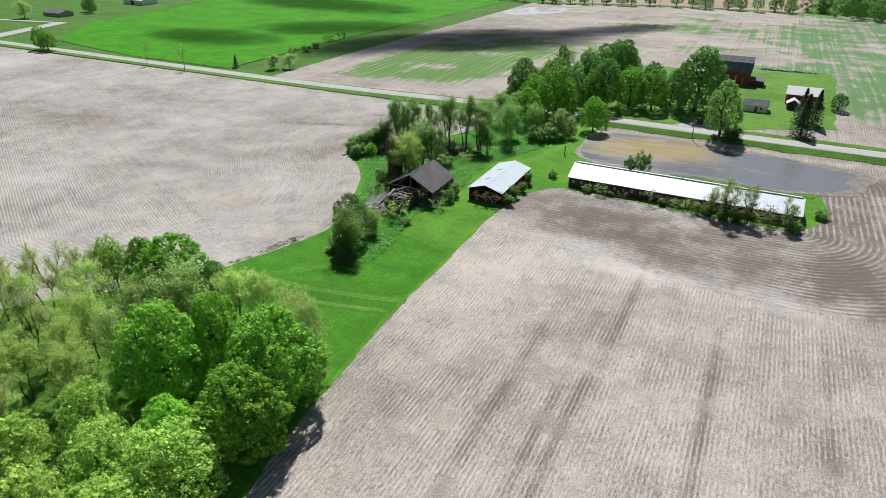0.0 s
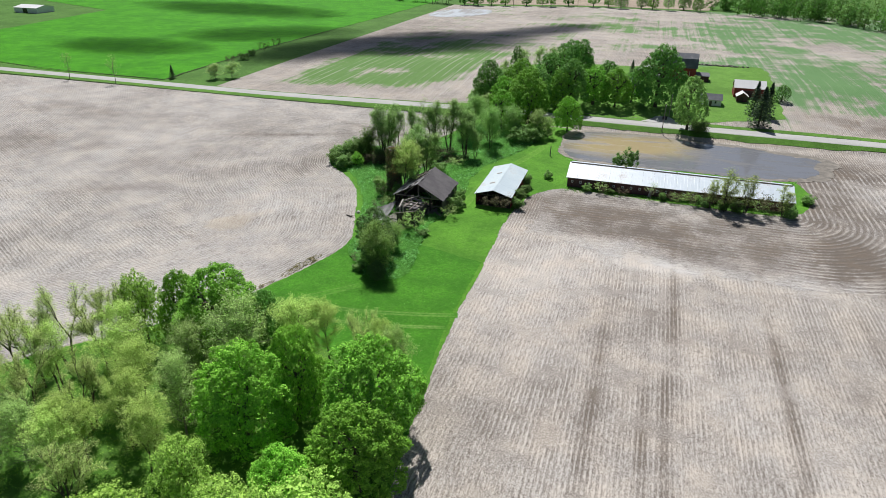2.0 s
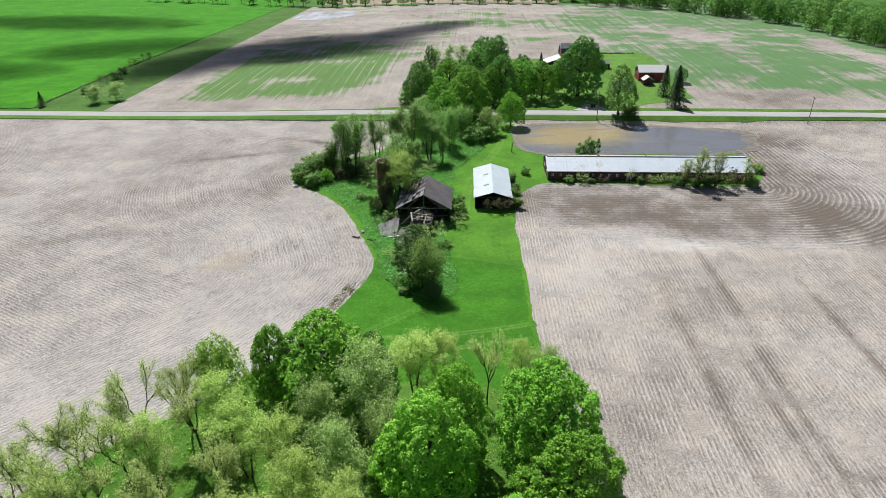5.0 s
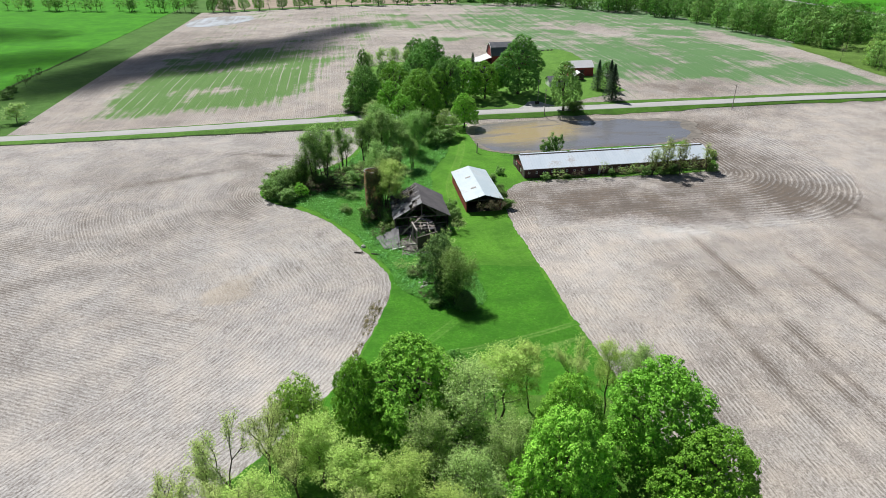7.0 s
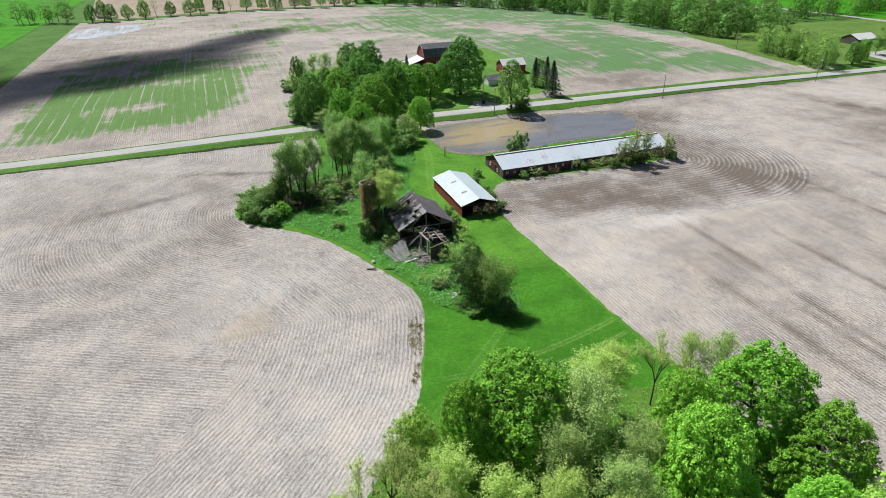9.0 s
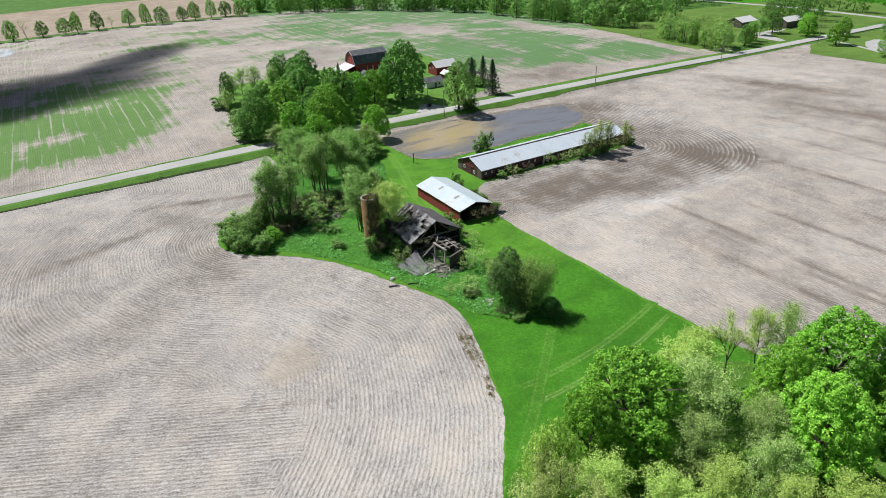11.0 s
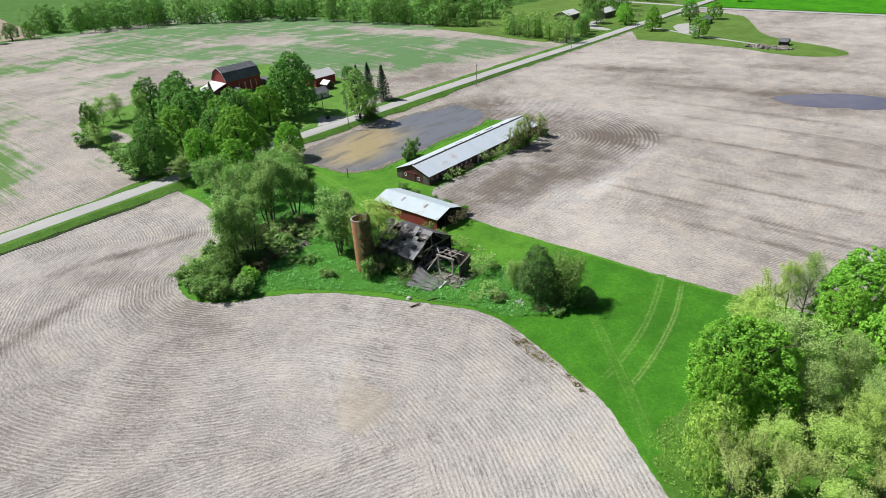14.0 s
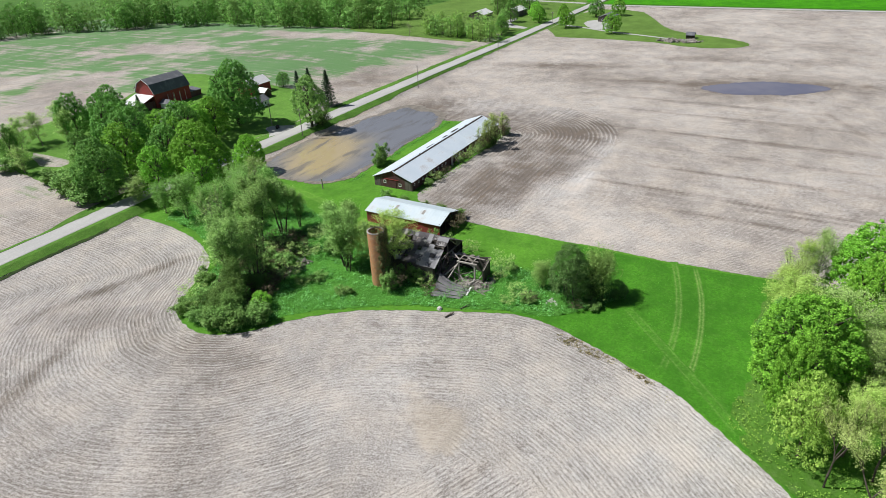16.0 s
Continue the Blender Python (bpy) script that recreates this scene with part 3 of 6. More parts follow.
def west_values(px, py):
    d, along = nearest(px, py, [p for p in ISLAND_WEST])
    wet = 0.8 * spot(px, py, -118, 202.5, 18, 1.3, -16) + 0.45 * spot(px, py, -148, 187, 16, 2.0, 20) + 0.15 * spot(px, py, -175, 120, 30, 3, 35)
    wet += 0.28 * spot(px, py, -215, 150, 60, 14, 8) + 0.28 * spot(px, py, -260, 190, 50, 10, -5) + 0.15 * spot(px, py, -160, 145, 26, 6, 8)
    wet += 0.5 * spot(px, py, -129, 104.8, 12, 0.5, -27) + 0.25 * spot(px, py, -126, 170, 6, 26, 5) - 0.2 * spot(px, py, -112, 132, 16, 10, 45)
    tan = 0.95 * spot(px, py, -123, 112.5, 7, 4.5, 20) + 0.5 * spot(px, py, -121, 119, 10, 4, 40) + 0.35 * spot(px, py, -117, 133, 9, 5, 40)
    c, s = math.cos(radians(27)), math.sin(radians(27))
    u, v = (px + 129) * c - (py - 104.8) * s, (px + 129) * s + (py - 104.8) * c
    inner = 1.0 + np.minimum(d - 32, 2.0 + 0.3 * np.maximum(0, -u) - v)
    return {"row": d, "along": along, "inner": inner, "inner_row": v, "inner_along": u, "wet": wet, "tan": tan, "bold": 0 * px}


def east_values(px, py):
    wet = 0.36 * spot(px, py, -8, 150, 50, 15, -6) + 0.35 * spot(px, py, -24, 142, 20, 9, -10) + 0.35 * spot(px, py, 18, 140, 22, 14) + 0.45 * spot(px, py, 26, 178, 10, 24) + 0.75 * spot(px, py, 36, 207, 14, 12) + 0.4 * spot(px, py, 30, 140, 14, 10, 45)
    for x0, y0, ln, w, k in ((-15.0, 88, 40, 0.7, 0.75), (3.0, 75, 40, 0.9, 0.55), (-27, 78, 30, 1.0, 0.4), (38, 85, 42, 1.3, 0.6), (-19.4, 62, 22, 0.6, 0.45), (20, 70, 40, 0.8, 0.35), (62, 90, 46, 1.2, 0.4), (80, 110, 50, 1.4, 0.35)):
        wet = wet + k * spot(px, py, x0 + 0.02 * (py - y0), y0, w, ln)
    wet = wet + 0.55 * spot(px, py, 110, 128, 3.5, 26, 8) + 0.6 * spot(px, py, 128, 186, 7, 30, 14) + 0.6 * spot(px, py, 112, 86, 20, 34, 12) + 0.4 * spot(px, py, 70, 57, 18, 1.2, 25)
    wet = wet + 0.45 * spot(px, py, 127, 48, 5, 18, 8) + 0.35 * spot(px, py, 165, 120, 6, 50, 5)
    wet = wet - 0.75 * spot(px, py, -17, 125, 13, 3.4, 0) - 0.4 * spot(px, py, -26, 133, 7, 4, 0) + 0.28 * spot(px, py, -44, 150, 11, 11) + 0.22 * spot(px, py, -30, 146, 14, 12) - 0.2 * spot(px, py, -40, 118, 8, 30) - 0.3 * spot(px, py, 12, 124, 12, 3, -5)
    return {"row": px, "along": py, "wet": wet, "tan": 0.5 * spot(px, py, -30, 97, 4, 8) + 0.9 * spot(px, py, -4, 230.5, 52, 3.2), "bold": 0 * px}


def round_barn(px, py):
    dx, dy = np.maximum(np.maximum(-46 - px, px - 15), 0), np.maximum(np.maximum(165 - py, py - 205), 0)
    return dx, dy, np.hypot(dx, dy)


def headland_values(px, py):
    dx, dy, d = round_barn(px, py)
    out = east_values(px, py)
    turn = np.arctan2(dx, dy + 1e-6) * 30 + np.clip(py - 165, 0, 40)
    out.update(row=d, along=np.clip(px, -46, 15) + np.where(px > -15, turn, -turn), bold=1.1 * step(5, 24, px), calm=0.8 - 0.8 * step(2, 20, px))
    return out


def headland_keep(px, py):
    d = round_barn(px, py)[2]
    wav = np.array([noise.noise((x * 0.12, y * 0.12, 3.0)) + 0.7 * noise.noise((x * 0.5, y * 0.5, 8.0)) for x, y in zip(px, py)])
    return ((d < 41 + 2.2 * wav - 8 * step(-15, -45, px)) & (px > -50 + 4 * wav) & (py < 212 + 4 * wav)).astype(float)


def north_values(px, py):
    green = 0.16 + 0.66 * step(-25, 30, px) + 0.8 * spot(px, py, -184, 278, 18, 22) + 0.75 * spot(px, py, -150, 276, 22, 15) + 0.8 * spot(px, py, -130, 303, 18, 26) + 0.7 * spot(px, py, -170, 316, 26, 22) + 0.45 * spot(px, py, -145, 385, 55, 45) + 0.70 * spot(px, py, -56, 497, 42, 26) + 0.6 * spot(px, py, -27, 403, 20, 11)
    green += 0.35 * spot(px, py, -112, 318, 12, 22) + 0.5 * spot(px, py, -152, 348, 46, 26) + 0.4 * spot(px, py, -190, 300, 12, 30) + 0.4 * spot(px, py, -60, 560, 60, 20)
    green -= 0.90 * spot(px, py, 73, 428, 30, 40, 10) + 1.0 * spot(px, py, 52, 258, 30, 19, -5) + 0.95 * spot(px, py, 156, 335, 11, 85, 4) + 0.5 * spot(px, py, 8, 390, 14, 18) + 0.7 * spot(px, py, 2, 567, 30, 18)
    green -= 0.8 * spot(px, py, -150, 248, 90, 9) + 0.6 * spot(px, py, -216, 400, 10, 200) + 0.6 * spot(px, py, 60, 605, 60, 14) + 0.7 * spot(px, py, 110, 246, 80, 7) + 0.5 * spot(px, py, 128, 300, 14, 6, 30) + 0.45 * spot(px, py, 118, 390, 20, 5, -40)
    green += 0.95 * spot(px, py, 56, 424, 9, 15, 20)
    wet = 0.6 * spot(px, py, 55, 258, 26, 12, -10) + 0.35 * spot(px, py, -190, 420, 40, 60)
    return {"row": px, "along": py, "wet": wet, "green": green, "lines": 1.0 - 0.75 * step(-80, 10, px), "tan": 0 * px, "bold": 0 * px}


grid_field("field_west", -620, -88, -60, 231, 1.6, M_field, 0.0, west_values, "harvested field of pale crop stubble in curving rows", "field")
grid_field("field_east", -59, 349, -60, 231.4, 1.6, M_rows, 0.0, east_values, "harvested field of pale stubble with damp dark streaks", "field")
grid_field("field_east", -88, -59, -60, -20, 1.6, M_rows, 0.0, east_values, "harvested stubble south of the grove", "field")
grid_field("field_west", -620, -136, -420, -60, 9.0, M_field, 0.0, west_values, "harvested stubble field reaching far to the south", "field")
grid_field("field_east", -136, 349, -420, -60, 9.0, M_rows, 0.0, east_values, "harvested stubble field reaching far to the south", "field")
grid_field("headland", -57, 62, 118, 216, 0.7, M_head, 0.03, headland_values, "curved rows of stubble round the long barn", "field", headland_keep)
grid_field("field_north", -222, 186, 241.2, 632, 3.0, M_north, 0.0, north_values, "tilled field with patchy green sprouts beyond the road", "field")

_isl = outline(ISLAND_WEST + ISLAND_EAST + [(-42, 166), (-20, 165), (0, 163.5), (14, 164), (21, 170), (23.5, 182), (22.5, 193), (18, 196), (-30, 192), (-46, 194), (-52, 204), (-52, 222), (-49, 231), (-60, 236)], 0.6, 0.35, 1, 1)
sheet("grass", _isl, M_grass, 0.05, "bright green grass strip between the stubble fields", "grass")
_south = [p for p in ISLAND_WEST if p[1] < 121]
_md = outline([(x + 0.4, y) for x, y in _south] + [(x - 0.5, y) for x, y in ISLAND_EAST if y < 113] + [(-55.9, 114.2), (-60.4, 114.9), (-66.1, 116.2), (-74, 118), (-82, 119)], 0.9, 0.30, 1, 44)
sheet("meadow", _md, M_meadow, 0.065, "darker uncut grass between the grove and the barns", "grass")
_wd = outline([(-88.4, 226), (-89.4, 212), (-93, 199), (-98.4, 190.4), (-105, 185.4), (-113, 183.2), (-120, 178.4), (-122, 170), (-119.4, 163.8), (-114.6, 159.4), (-108, 156), (-100.6, 146.4), (-94.2, 132.4), (-92, 126), (-88.6, 116), (-86, 106), (-77, 98), (-70, 101), (-71, 112), (-74, 125), (-71, 140), (-71, 152), (-74, 170), (-68, 185), (-60, 205), (-60, 225)], 0.8, 0.6, 2, 2)
sheet("weeds", _wd, M_weeds, 0.09, "tall rank weeds and nettles round the ruin", "weeds")
_gv = outline([(-99, 74), (-90, 72), (-76, 73), (-64, 72), (-55.5, 70), (-53.6, 58), (-52, 41), (-45, 12), (-31, -30), (-150, -30), (-144, 20), (-131, 43), (-116, 60), (-105, 73)], 0.8, 0.8, 2, 3)
sheet("woodland_floor", _gv, M_wood_floor, 0.08, "grassy floor of the grove with low brush", "woodland floor")
for _yy0, _yy1, _nm in ((-6.6, -3.0, "verge"), (3.0, 6.5, "verge")):
    _top = [(x, road_y(x) + _yy1 - (2.5 if x < -100 and _yy0 > 0 else 0)) for x in range(-640, 441, 10)]
    _bot = [(x, road_y(x) + _yy0 + (-1.0 if x < -60 and _yy0 < 0 else 1.2 if x > 45 and _yy0 < 0 else 0)) for x in range(440, -641, -10)]
    sheet(_nm, outline(_top + _bot, 1.5, 0.4, 0, 4), M_verge, 0.10, "mown grass verge beside the gravel road", "verge")
road = Shape()
_sec = [(-3.6, -0.05), (-3.2, 0.10), (-1.2, 0.17), (0, 0.19), (1.2, 0.17), (3.2, 0.10), (3.6, -0.05)]
_rx = list(range(-700, 500, 10))
for _x in _rx:
    for _o, _z in _sec:
        road.v.append((_x, road_y(_x) + _o, gz(_x, road_y(_x)) + _z + 0.02))
for _i in range(len(_rx) - 1):
    for _k in range(6):
        _a = _i * 7 + _k
        road.f.append((_a, _a + 7, _a + 8, _a + 1))
_me = road.mesh("road", M_road)
tagged(part("road", _me, M_road), "pale gravel country road, slightly crowned", "road", "", "structure")


def pond(name, pts, lift, seed, label, mat=M_water):
    pts = outline(pts, 0.6, 1.0, 2, seed)
    return sheet(name, pts, mat, lift, label, "pond", "structure", True)


def strip(name, line, width, mat, lift, label, category, ragged=0.2):
    """A narrow band along a line of points."""
    p = np.array(line, dtype=float)
    for _ in range(2):
        q = np.concatenate([p[:1], (0.75 * p[:-1] + 0.25 * p[1:]).repeat(1, axis=0), p[-1:]])
        r = np.concatenate([0.25 * p[:-1] + 0.75 * p[1:]])
        mixed = [p[0]]
        for a, b in zip(0.75 * p[:-1] + 0.25 * p[1:], r):
            mixed += [a, b]
        p = np.array(mixed + [p[-1]])
    d = np.gradient(p, axis=0)
    d /= np.linalg.norm(d, axis=1, keepdims=True)
    nrm = np.stack([-d[:, 1], d[:, 0]], axis=1) * width / 2
    return sheet(name, outline(np.concatenate([p + nrm, (p - nrm)[::-1]]), 0.7, ragged, 0, 9), mat, lift, label, category)


# wheel tracks pressed into the grass: two soft pale ruts each
def wheel_track(line, strength, gauge, lift, mat=M_track):
    p = np.array(line, dtype=float)
    for _ in range(4):
        mixed = [p[0]]
        for a, b in zip(0.75 * p[:-1] + 0.25 * p[1:], 0.25 * p[:-1] + 0.75 * p[1:]):
            mixed += [a, b]
        p = np.array(mixed + [p[-1]])
    d = np.gradient(p, axis=0)
    d /= np.linalg.norm(d, axis=1, keepdims=True)
    nrm = np.stack([-d[:, 1], d[:, 0]], axis=1)
    off = [-gauge - 0.45, -gauge - 0.2, -gauge, -gauge + 0.2, 0, gauge - 0.2, gauge, gauge + 0.2, gauge + 0.45]
    prof = np.array([0, 0.35, 1, 0.4, 0.2, 0.4, 1, 0.35, 0])
    n = len(p)
    end = np.minimum(1, np.minimum(np.arange(n), np.arange(n)[::-1]) / (n * 0.16))
    sh, worn = Shape(), []
    for i in range(n):
        for o, k in zip(off, prof):
            x, y = p[i] + nrm[i] * o
            sh.v.append((x, y, lift))
            worn.append(k * strength * end[i])
    w = len(off)
    for i in range(n - 1):
        for k in range(w - 1):
            sh.f.append((i * w + k, i * w + k + 1, (i + 1) * w + k + 1, (i + 1) * w + k)[::-1])
    me = sh.mesh("wheel_track", mat)
    me.attributes.new("worn", "FLOAT", "POINT").data.foreach_set("value", worn)
    tagged(part("wheel_track", me, mat), "faint pale wheel track pressed into the grass", "track", "", "structure")


for _k, (_line, _st) in enumerate((([(-54.8, 91.2), (-61, 89.4), (-70, 87.2), (-78, 86.0), (-85.4, 85.5), (-94, 85.6)], 0.6), ([(-55.6, 86.6), (-61, 84.9), (-68, 83.2), (-76, 81.9), (-84, 81.2), (-90, 81.1), (-95.5, 81.2)], 0.85),
                                  ([(-77.6, 96), (-84, 90), (-91, 83.5), (-98, 77.2), (-104.5, 71.8)], 0.35))):
    wheel_track(_line, _st, (0.42, 0.30, 0.7)[_k], 0.082 + 0.004 * _k)

wheel_track([(-69, 140), (-68.6, 152), (-67.8, 165), (-64, 178), (-60, 190), (-56.5, 204), (-55, 220)], 0.40, 1.0, 0.096, M_beaten)

# beyond the road
sheet("far_field", outline([(-215, 648), (20, 642), (60, 900), (-240, 900)], 3, 0.5, 0, 43), M_tan, 0.05, "pale tilled field behind the far trees", "field")
_yard = outline([(-93, 244.5), (-92, 270), (-89, 300), (-81, 326), (-55, 331), (-22, 333), (-5, 341), (22, 353), (31, 350), (29, 300), (27, 244.2)], 1.0, 0.5, 1, 12)
sheet("farm_lawn", _yard, M_lawn, 0.05, "mown lawn round the farmstead", "lawn")
sheet("driveway", outline([(-27, 240.2), (-9, 240.2), (-13.5, 244.2), (-15.5, 249), (-20, 249), (-22, 244.2)], 0.7, 0.2, 1, 13), M_road, 0.13, "gravel driveway opening onto the road", "driveway")
_wheat = outline([(-255, 247), (-258, 350), (-252, 525), (-246, 900), (-900, 900), (-640, 520), (-505, 470), (-480, 330), (-420, 262), (-330, 247)], 2.0, 0.5, 0, 14)
sheet("wheat_field", _wheat, M_wheat, 0.05, "vivid green field of young wheat", "field")
sheet("far_pool", outline([(-216, 528), (-178, 540), (-166, 570), (-176, 600), (-206, 598), (-222, 570)], 1.5, 1.2, 2, 15), M_puddle, 0.08, "shallow puddled water at the far field edge", "water")
_pen = outline([(206, 232), (207, 160), (193, 128), (196, 112), (205, 101), (216, 103), (226, 114), (236, 136), (250, 154), (292, 172), (330, 190), (330, 232)], 1.0, 0.5, 1, 16)
sheet("far_lawn", _pen, M_far_lawn, 0.05, "mown lawn beside the far houses", "lawn")
sheet("far_lawn", outline([(166, 241), (166, 300), (172, 352), (200, 370), (420, 360), (420, 239)], 1.5, 0.5, 1, 17), M_far_lawn, 0.05, "mown lawn beyond the road junction", "lawn")
sheet("far_drive", outline([(268, 217), (280, 206), (262, 196), (240, 188), (238, 194), (241, 203)], 0.8, 0.3, 1, 18), M_road, 0.09, "pale concrete yard by the far house", "driveway")
strip("far_path", [(255, 234), (249, 220), (243, 206), (233, 189), (228, 174), (222, 158), (217, 146), (216, 136)], 2.6, M_road, 0.10, "pale gravel path across the far lawn", "path")
sheet("far_drive", outline([(222, 240), (228, 240), (238, 262), (262, 262), (262, 268), (226, 268)], 0.8, 0.3, 1, 19), M_road, 0.09, "pale gravel drive to the far sheds", "driveway")
sheet("cross_road", [(349, -200), (355.5, -200), (357.5, 700), (351, 700)], M_road, 0.1, "pale gravel road crossing far off", "road")
sheet("far_field", outline([(362, -200), (900, -200), (900, 700), (362, 700)], 4, 0.5, 0, 20), M_wheat, 0.04, "green field beyond the crossing road", "field")
sheet("far_drive", [(-560, 300), (-500, 312), (-480, 250), (-470, 240), (-462, 241), (-490, 318), (-560, 306)], M_road, 0.08, "pale drive to the far house", "driveway")
# flat dark grass strips: the ditch below the verge, then the wheat's fence lines
strip("ditch", [(x, road_y(x) - 7.9) for x in range(-640, -99, 20)], 0.7, M_ditch, 0.13, "narrow dark ditch at the foot of the verge", "ditch", 0.25)
strip("ditch", [(-420, 262.5), (-380, 255), (-330, 248.2), (-290, 247.6), (-256, 247.4)], 0.6, M_ditch, 0.12, "narrow dark strip on the fence line of the wheat", "ditch", 0.25)
strip("ditch", [(-255, 249), (-256.4, 290), (-257.6, 345), (-255, 430)], 0.9, M_ditch, 0.12, "dark rank grass along the wheat edge", "ditch", 0.5)
# ---- trees ----
def limbs(rng, h, r, low, n_main, sub, lean=0.05, droop=0.0, rad=0.028, steep=1.0):
    """A trunk with two orders of limbs: the shape and the ends of the branches."""
    s, tips = Shape(), []
    top = Vector((rng.uniform(-lean, lean) * h, rng.uniform(-lean, lean) * h, h * 0.93))
    tr = [Vector((0, 0, -0.3))] + [top * k + Vector((rng.uniform(-1, 1), rng.uniform(-1, 1), 0)) * 0.012 * h for k in (0.15, 0.35, 0.55, 0.75, 1.0)]
    rr = [h * rad * k for k in (1.25, 0.95, 0.75, 0.55, 0.32, 0.06)]
    s.tube(tr, rr, 7)
    for i in range(n_main):
        k = low + (0.95 - low) * (i + rng.uniform(0, 0.8)) / n_main
        seg = min(4, int(k * 5))
        base = tr[1] + (top - tr[1]) * max(0.0, (k - 0.15) / 0.85)
        a = i * 2.4 + rng.uniform(-0.5, 0.5)
        ln = r * (1.05 - 0.55 * abs(k - 0.5)) * rng.uniform(0.75, 1.1)
        up = min(ln * rng.uniform(0.35, 0.9) * (1 - droop) * steep, max(0.5, h * 0.98 - base.z))
        end = base + Vector((math.cos(a) * ln, math.sin(a) * ln, up))
        mid = base.lerp(end, 0.5) + Vector((0, 0, ln * 0.10))
        b0 = h * rad * 0.42 * (1.15 - k)
        s.tube([base, mid, end], [b0, b0 * 0.6, b0 * 0.15], 5, False)
        tips.append(end)
        for j in range(sub):
            t = rng.uniform(0.35, 0.95)
            p = base.lerp(end, t) + Vector((0, 0, ln * 0.10 * (1 - abs(2 * t - 1))))
            a2 = a + rng.uniform(-1.3, 1.3)
            l2 = ln * rng.uniform(0.25, 0.5)
            e2 = p + Vector((math.cos(a2) * l2, math.sin(a2) * l2, l2 * rng.uniform(0.1, 1.0) * (1 - 1.6 * droop)))
            s.tube([p, e2], [b0 * 0.4, b0 * 0.1], 4, False)
            tips.append(e2)
    tips.append(top)
    return s, tips


def leaf_quads(rng, centres, normals, size, aspect=0.7, fold=0.25, mess=0.5):
    n = len(centres)
    size = size * rng.uniform(0.65, 1.35, (n, 1))
    nrm = normals + rng.normal(0, mess, (n, 3))
    nrm /= np.linalg.norm(nrm, axis=1, keepdims=True) + 1e-9
    u = np.cross(nrm, rng.normal(0, 1, (n, 3)))
    u /= np.linalg.norm(u, axis=1, keepdims=True) + 1e-9
    w = np.cross(nrm, u)
    q = np.empty((n, 4, 3))
    q[:, 0] = centres - u * size * 0.5
    q[:, 1] = centres + w * size * aspect * 0.5 + nrm * size * fold * 0.4
    q[:, 2] = centres + u * size * 0.5 - nrm * size * fold * 0.3
    q[:, 3] = centres - w * size * aspect * 0.5 + nrm * size * fold * 0.4
    return q


def sprays(rng, lobes, radii, n_spray, n_leaf, size, spray, centre, up=0.55):
    """Lobes covered with small sprays of leaves, denser outside and above than inside."""
    lobes, radii = np.asarray(lobes, dtype=float), np.asarray(radii, dtype=float)
    k = len(lobes)
    idx = np.repeat(np.arange(k), n_spray)
    d = rng.normal(0, 1, (len(idx), 3))
    d /= np.linalg.norm(d, axis=1, keepdims=True)
    out = lobes[idx] - np.asarray(centre)
    out /= np.linalg.norm(out, axis=1, keepdims=True) + 1e-6
    d = d + out * 0.75 + np.array([0, 0, 0.25])
    d /= np.linalg.norm(d, axis=1, keepdims=True)
    c = lobes[idx] + d * (radii[idx] * rng.uniform(0.7, 1.12, len(idx)))[:, None] * np.array([1, 1, 0.85])
    j = np.repeat(np.arange(len(c)), n_leaf)
    off = rng.normal(0, 1, (len(j), 3)) * spray * np.array([1, 1, 0.6])
    p = c[j] + off
    nrm = d[j] * 0.7 + off / (spray * 2.2) + np.array([0, 0, up])
    return leaf_quads(rng, p, nrm, size, 0.78, 0.25, 0.28)


def clumps(rng, centres, radii, per, size, flat=0.8, shell=0.55, droop=0.0):
    """Leaves gathered in clumps: thin inside, dense towards their outside."""
    out = []
    for c, r in zip(centres, radii):
        n = max(6, int(per * rng.uniform(0.7, 1.3)))
        d = rng.normal(0, 1, (n, 3))
        d /= np.linalg.norm(d, axis=1, keepdims=True)
        rad = r * (shell + (1 - shell) * rng.uniform(0, 1, (n, 1)) ** 0.6) * (1 + 0.22 * rng.normal(0, 1, (n, 1)))
        p = np.asarray(c) + d * rad * np.array([1, 1, flat])
        if droop:
            p[:, 2] -= droop * r * rng.uniform(0, 1, n) ** 2
        out.append(leaf_quads(rng, p, d * 0.9 + np.array([0, 0, 0.8]), size, mess=0.32))
    return np.concatenate(out)


def crown_points(rng, n, h, r, low, fullness=1.0):
    """Places of the clumps over an uneven egg-shaped crown."""
    pts = []
    cz, rz = h * (1 + low) / 2, h * (1 - low) / 2
    ph = rng.uniform(0, 6.28, 4)
    for i in range(n):
        z = -0.85 + 1.8 * (i + 0.5) / n
        z = min(z, 0.97)
        a = i * 2.39996 + rng.uniform(-0.3, 0.3)
        w = math.sqrt(max(0.04, 1 - z * z)) * (1.08 if z < 0.1 else 1.0)
        w *= 0.82 + 0.16 * math.sin(2 * a + ph[0]) + 0.12 * math.sin(3 * a + ph[1] + 2 * z)
        k = rng.uniform(0.72, 1.0) if rng.uniform() < 0.8 * fullness else rng.uniform(0.3, 0.7)
        pts.append((math.cos(a) * w * r * k, math.sin(a) * w * r * k, cz + z * rz * rng.uniform(0.88, 1.0)))
    return np.array(pts)


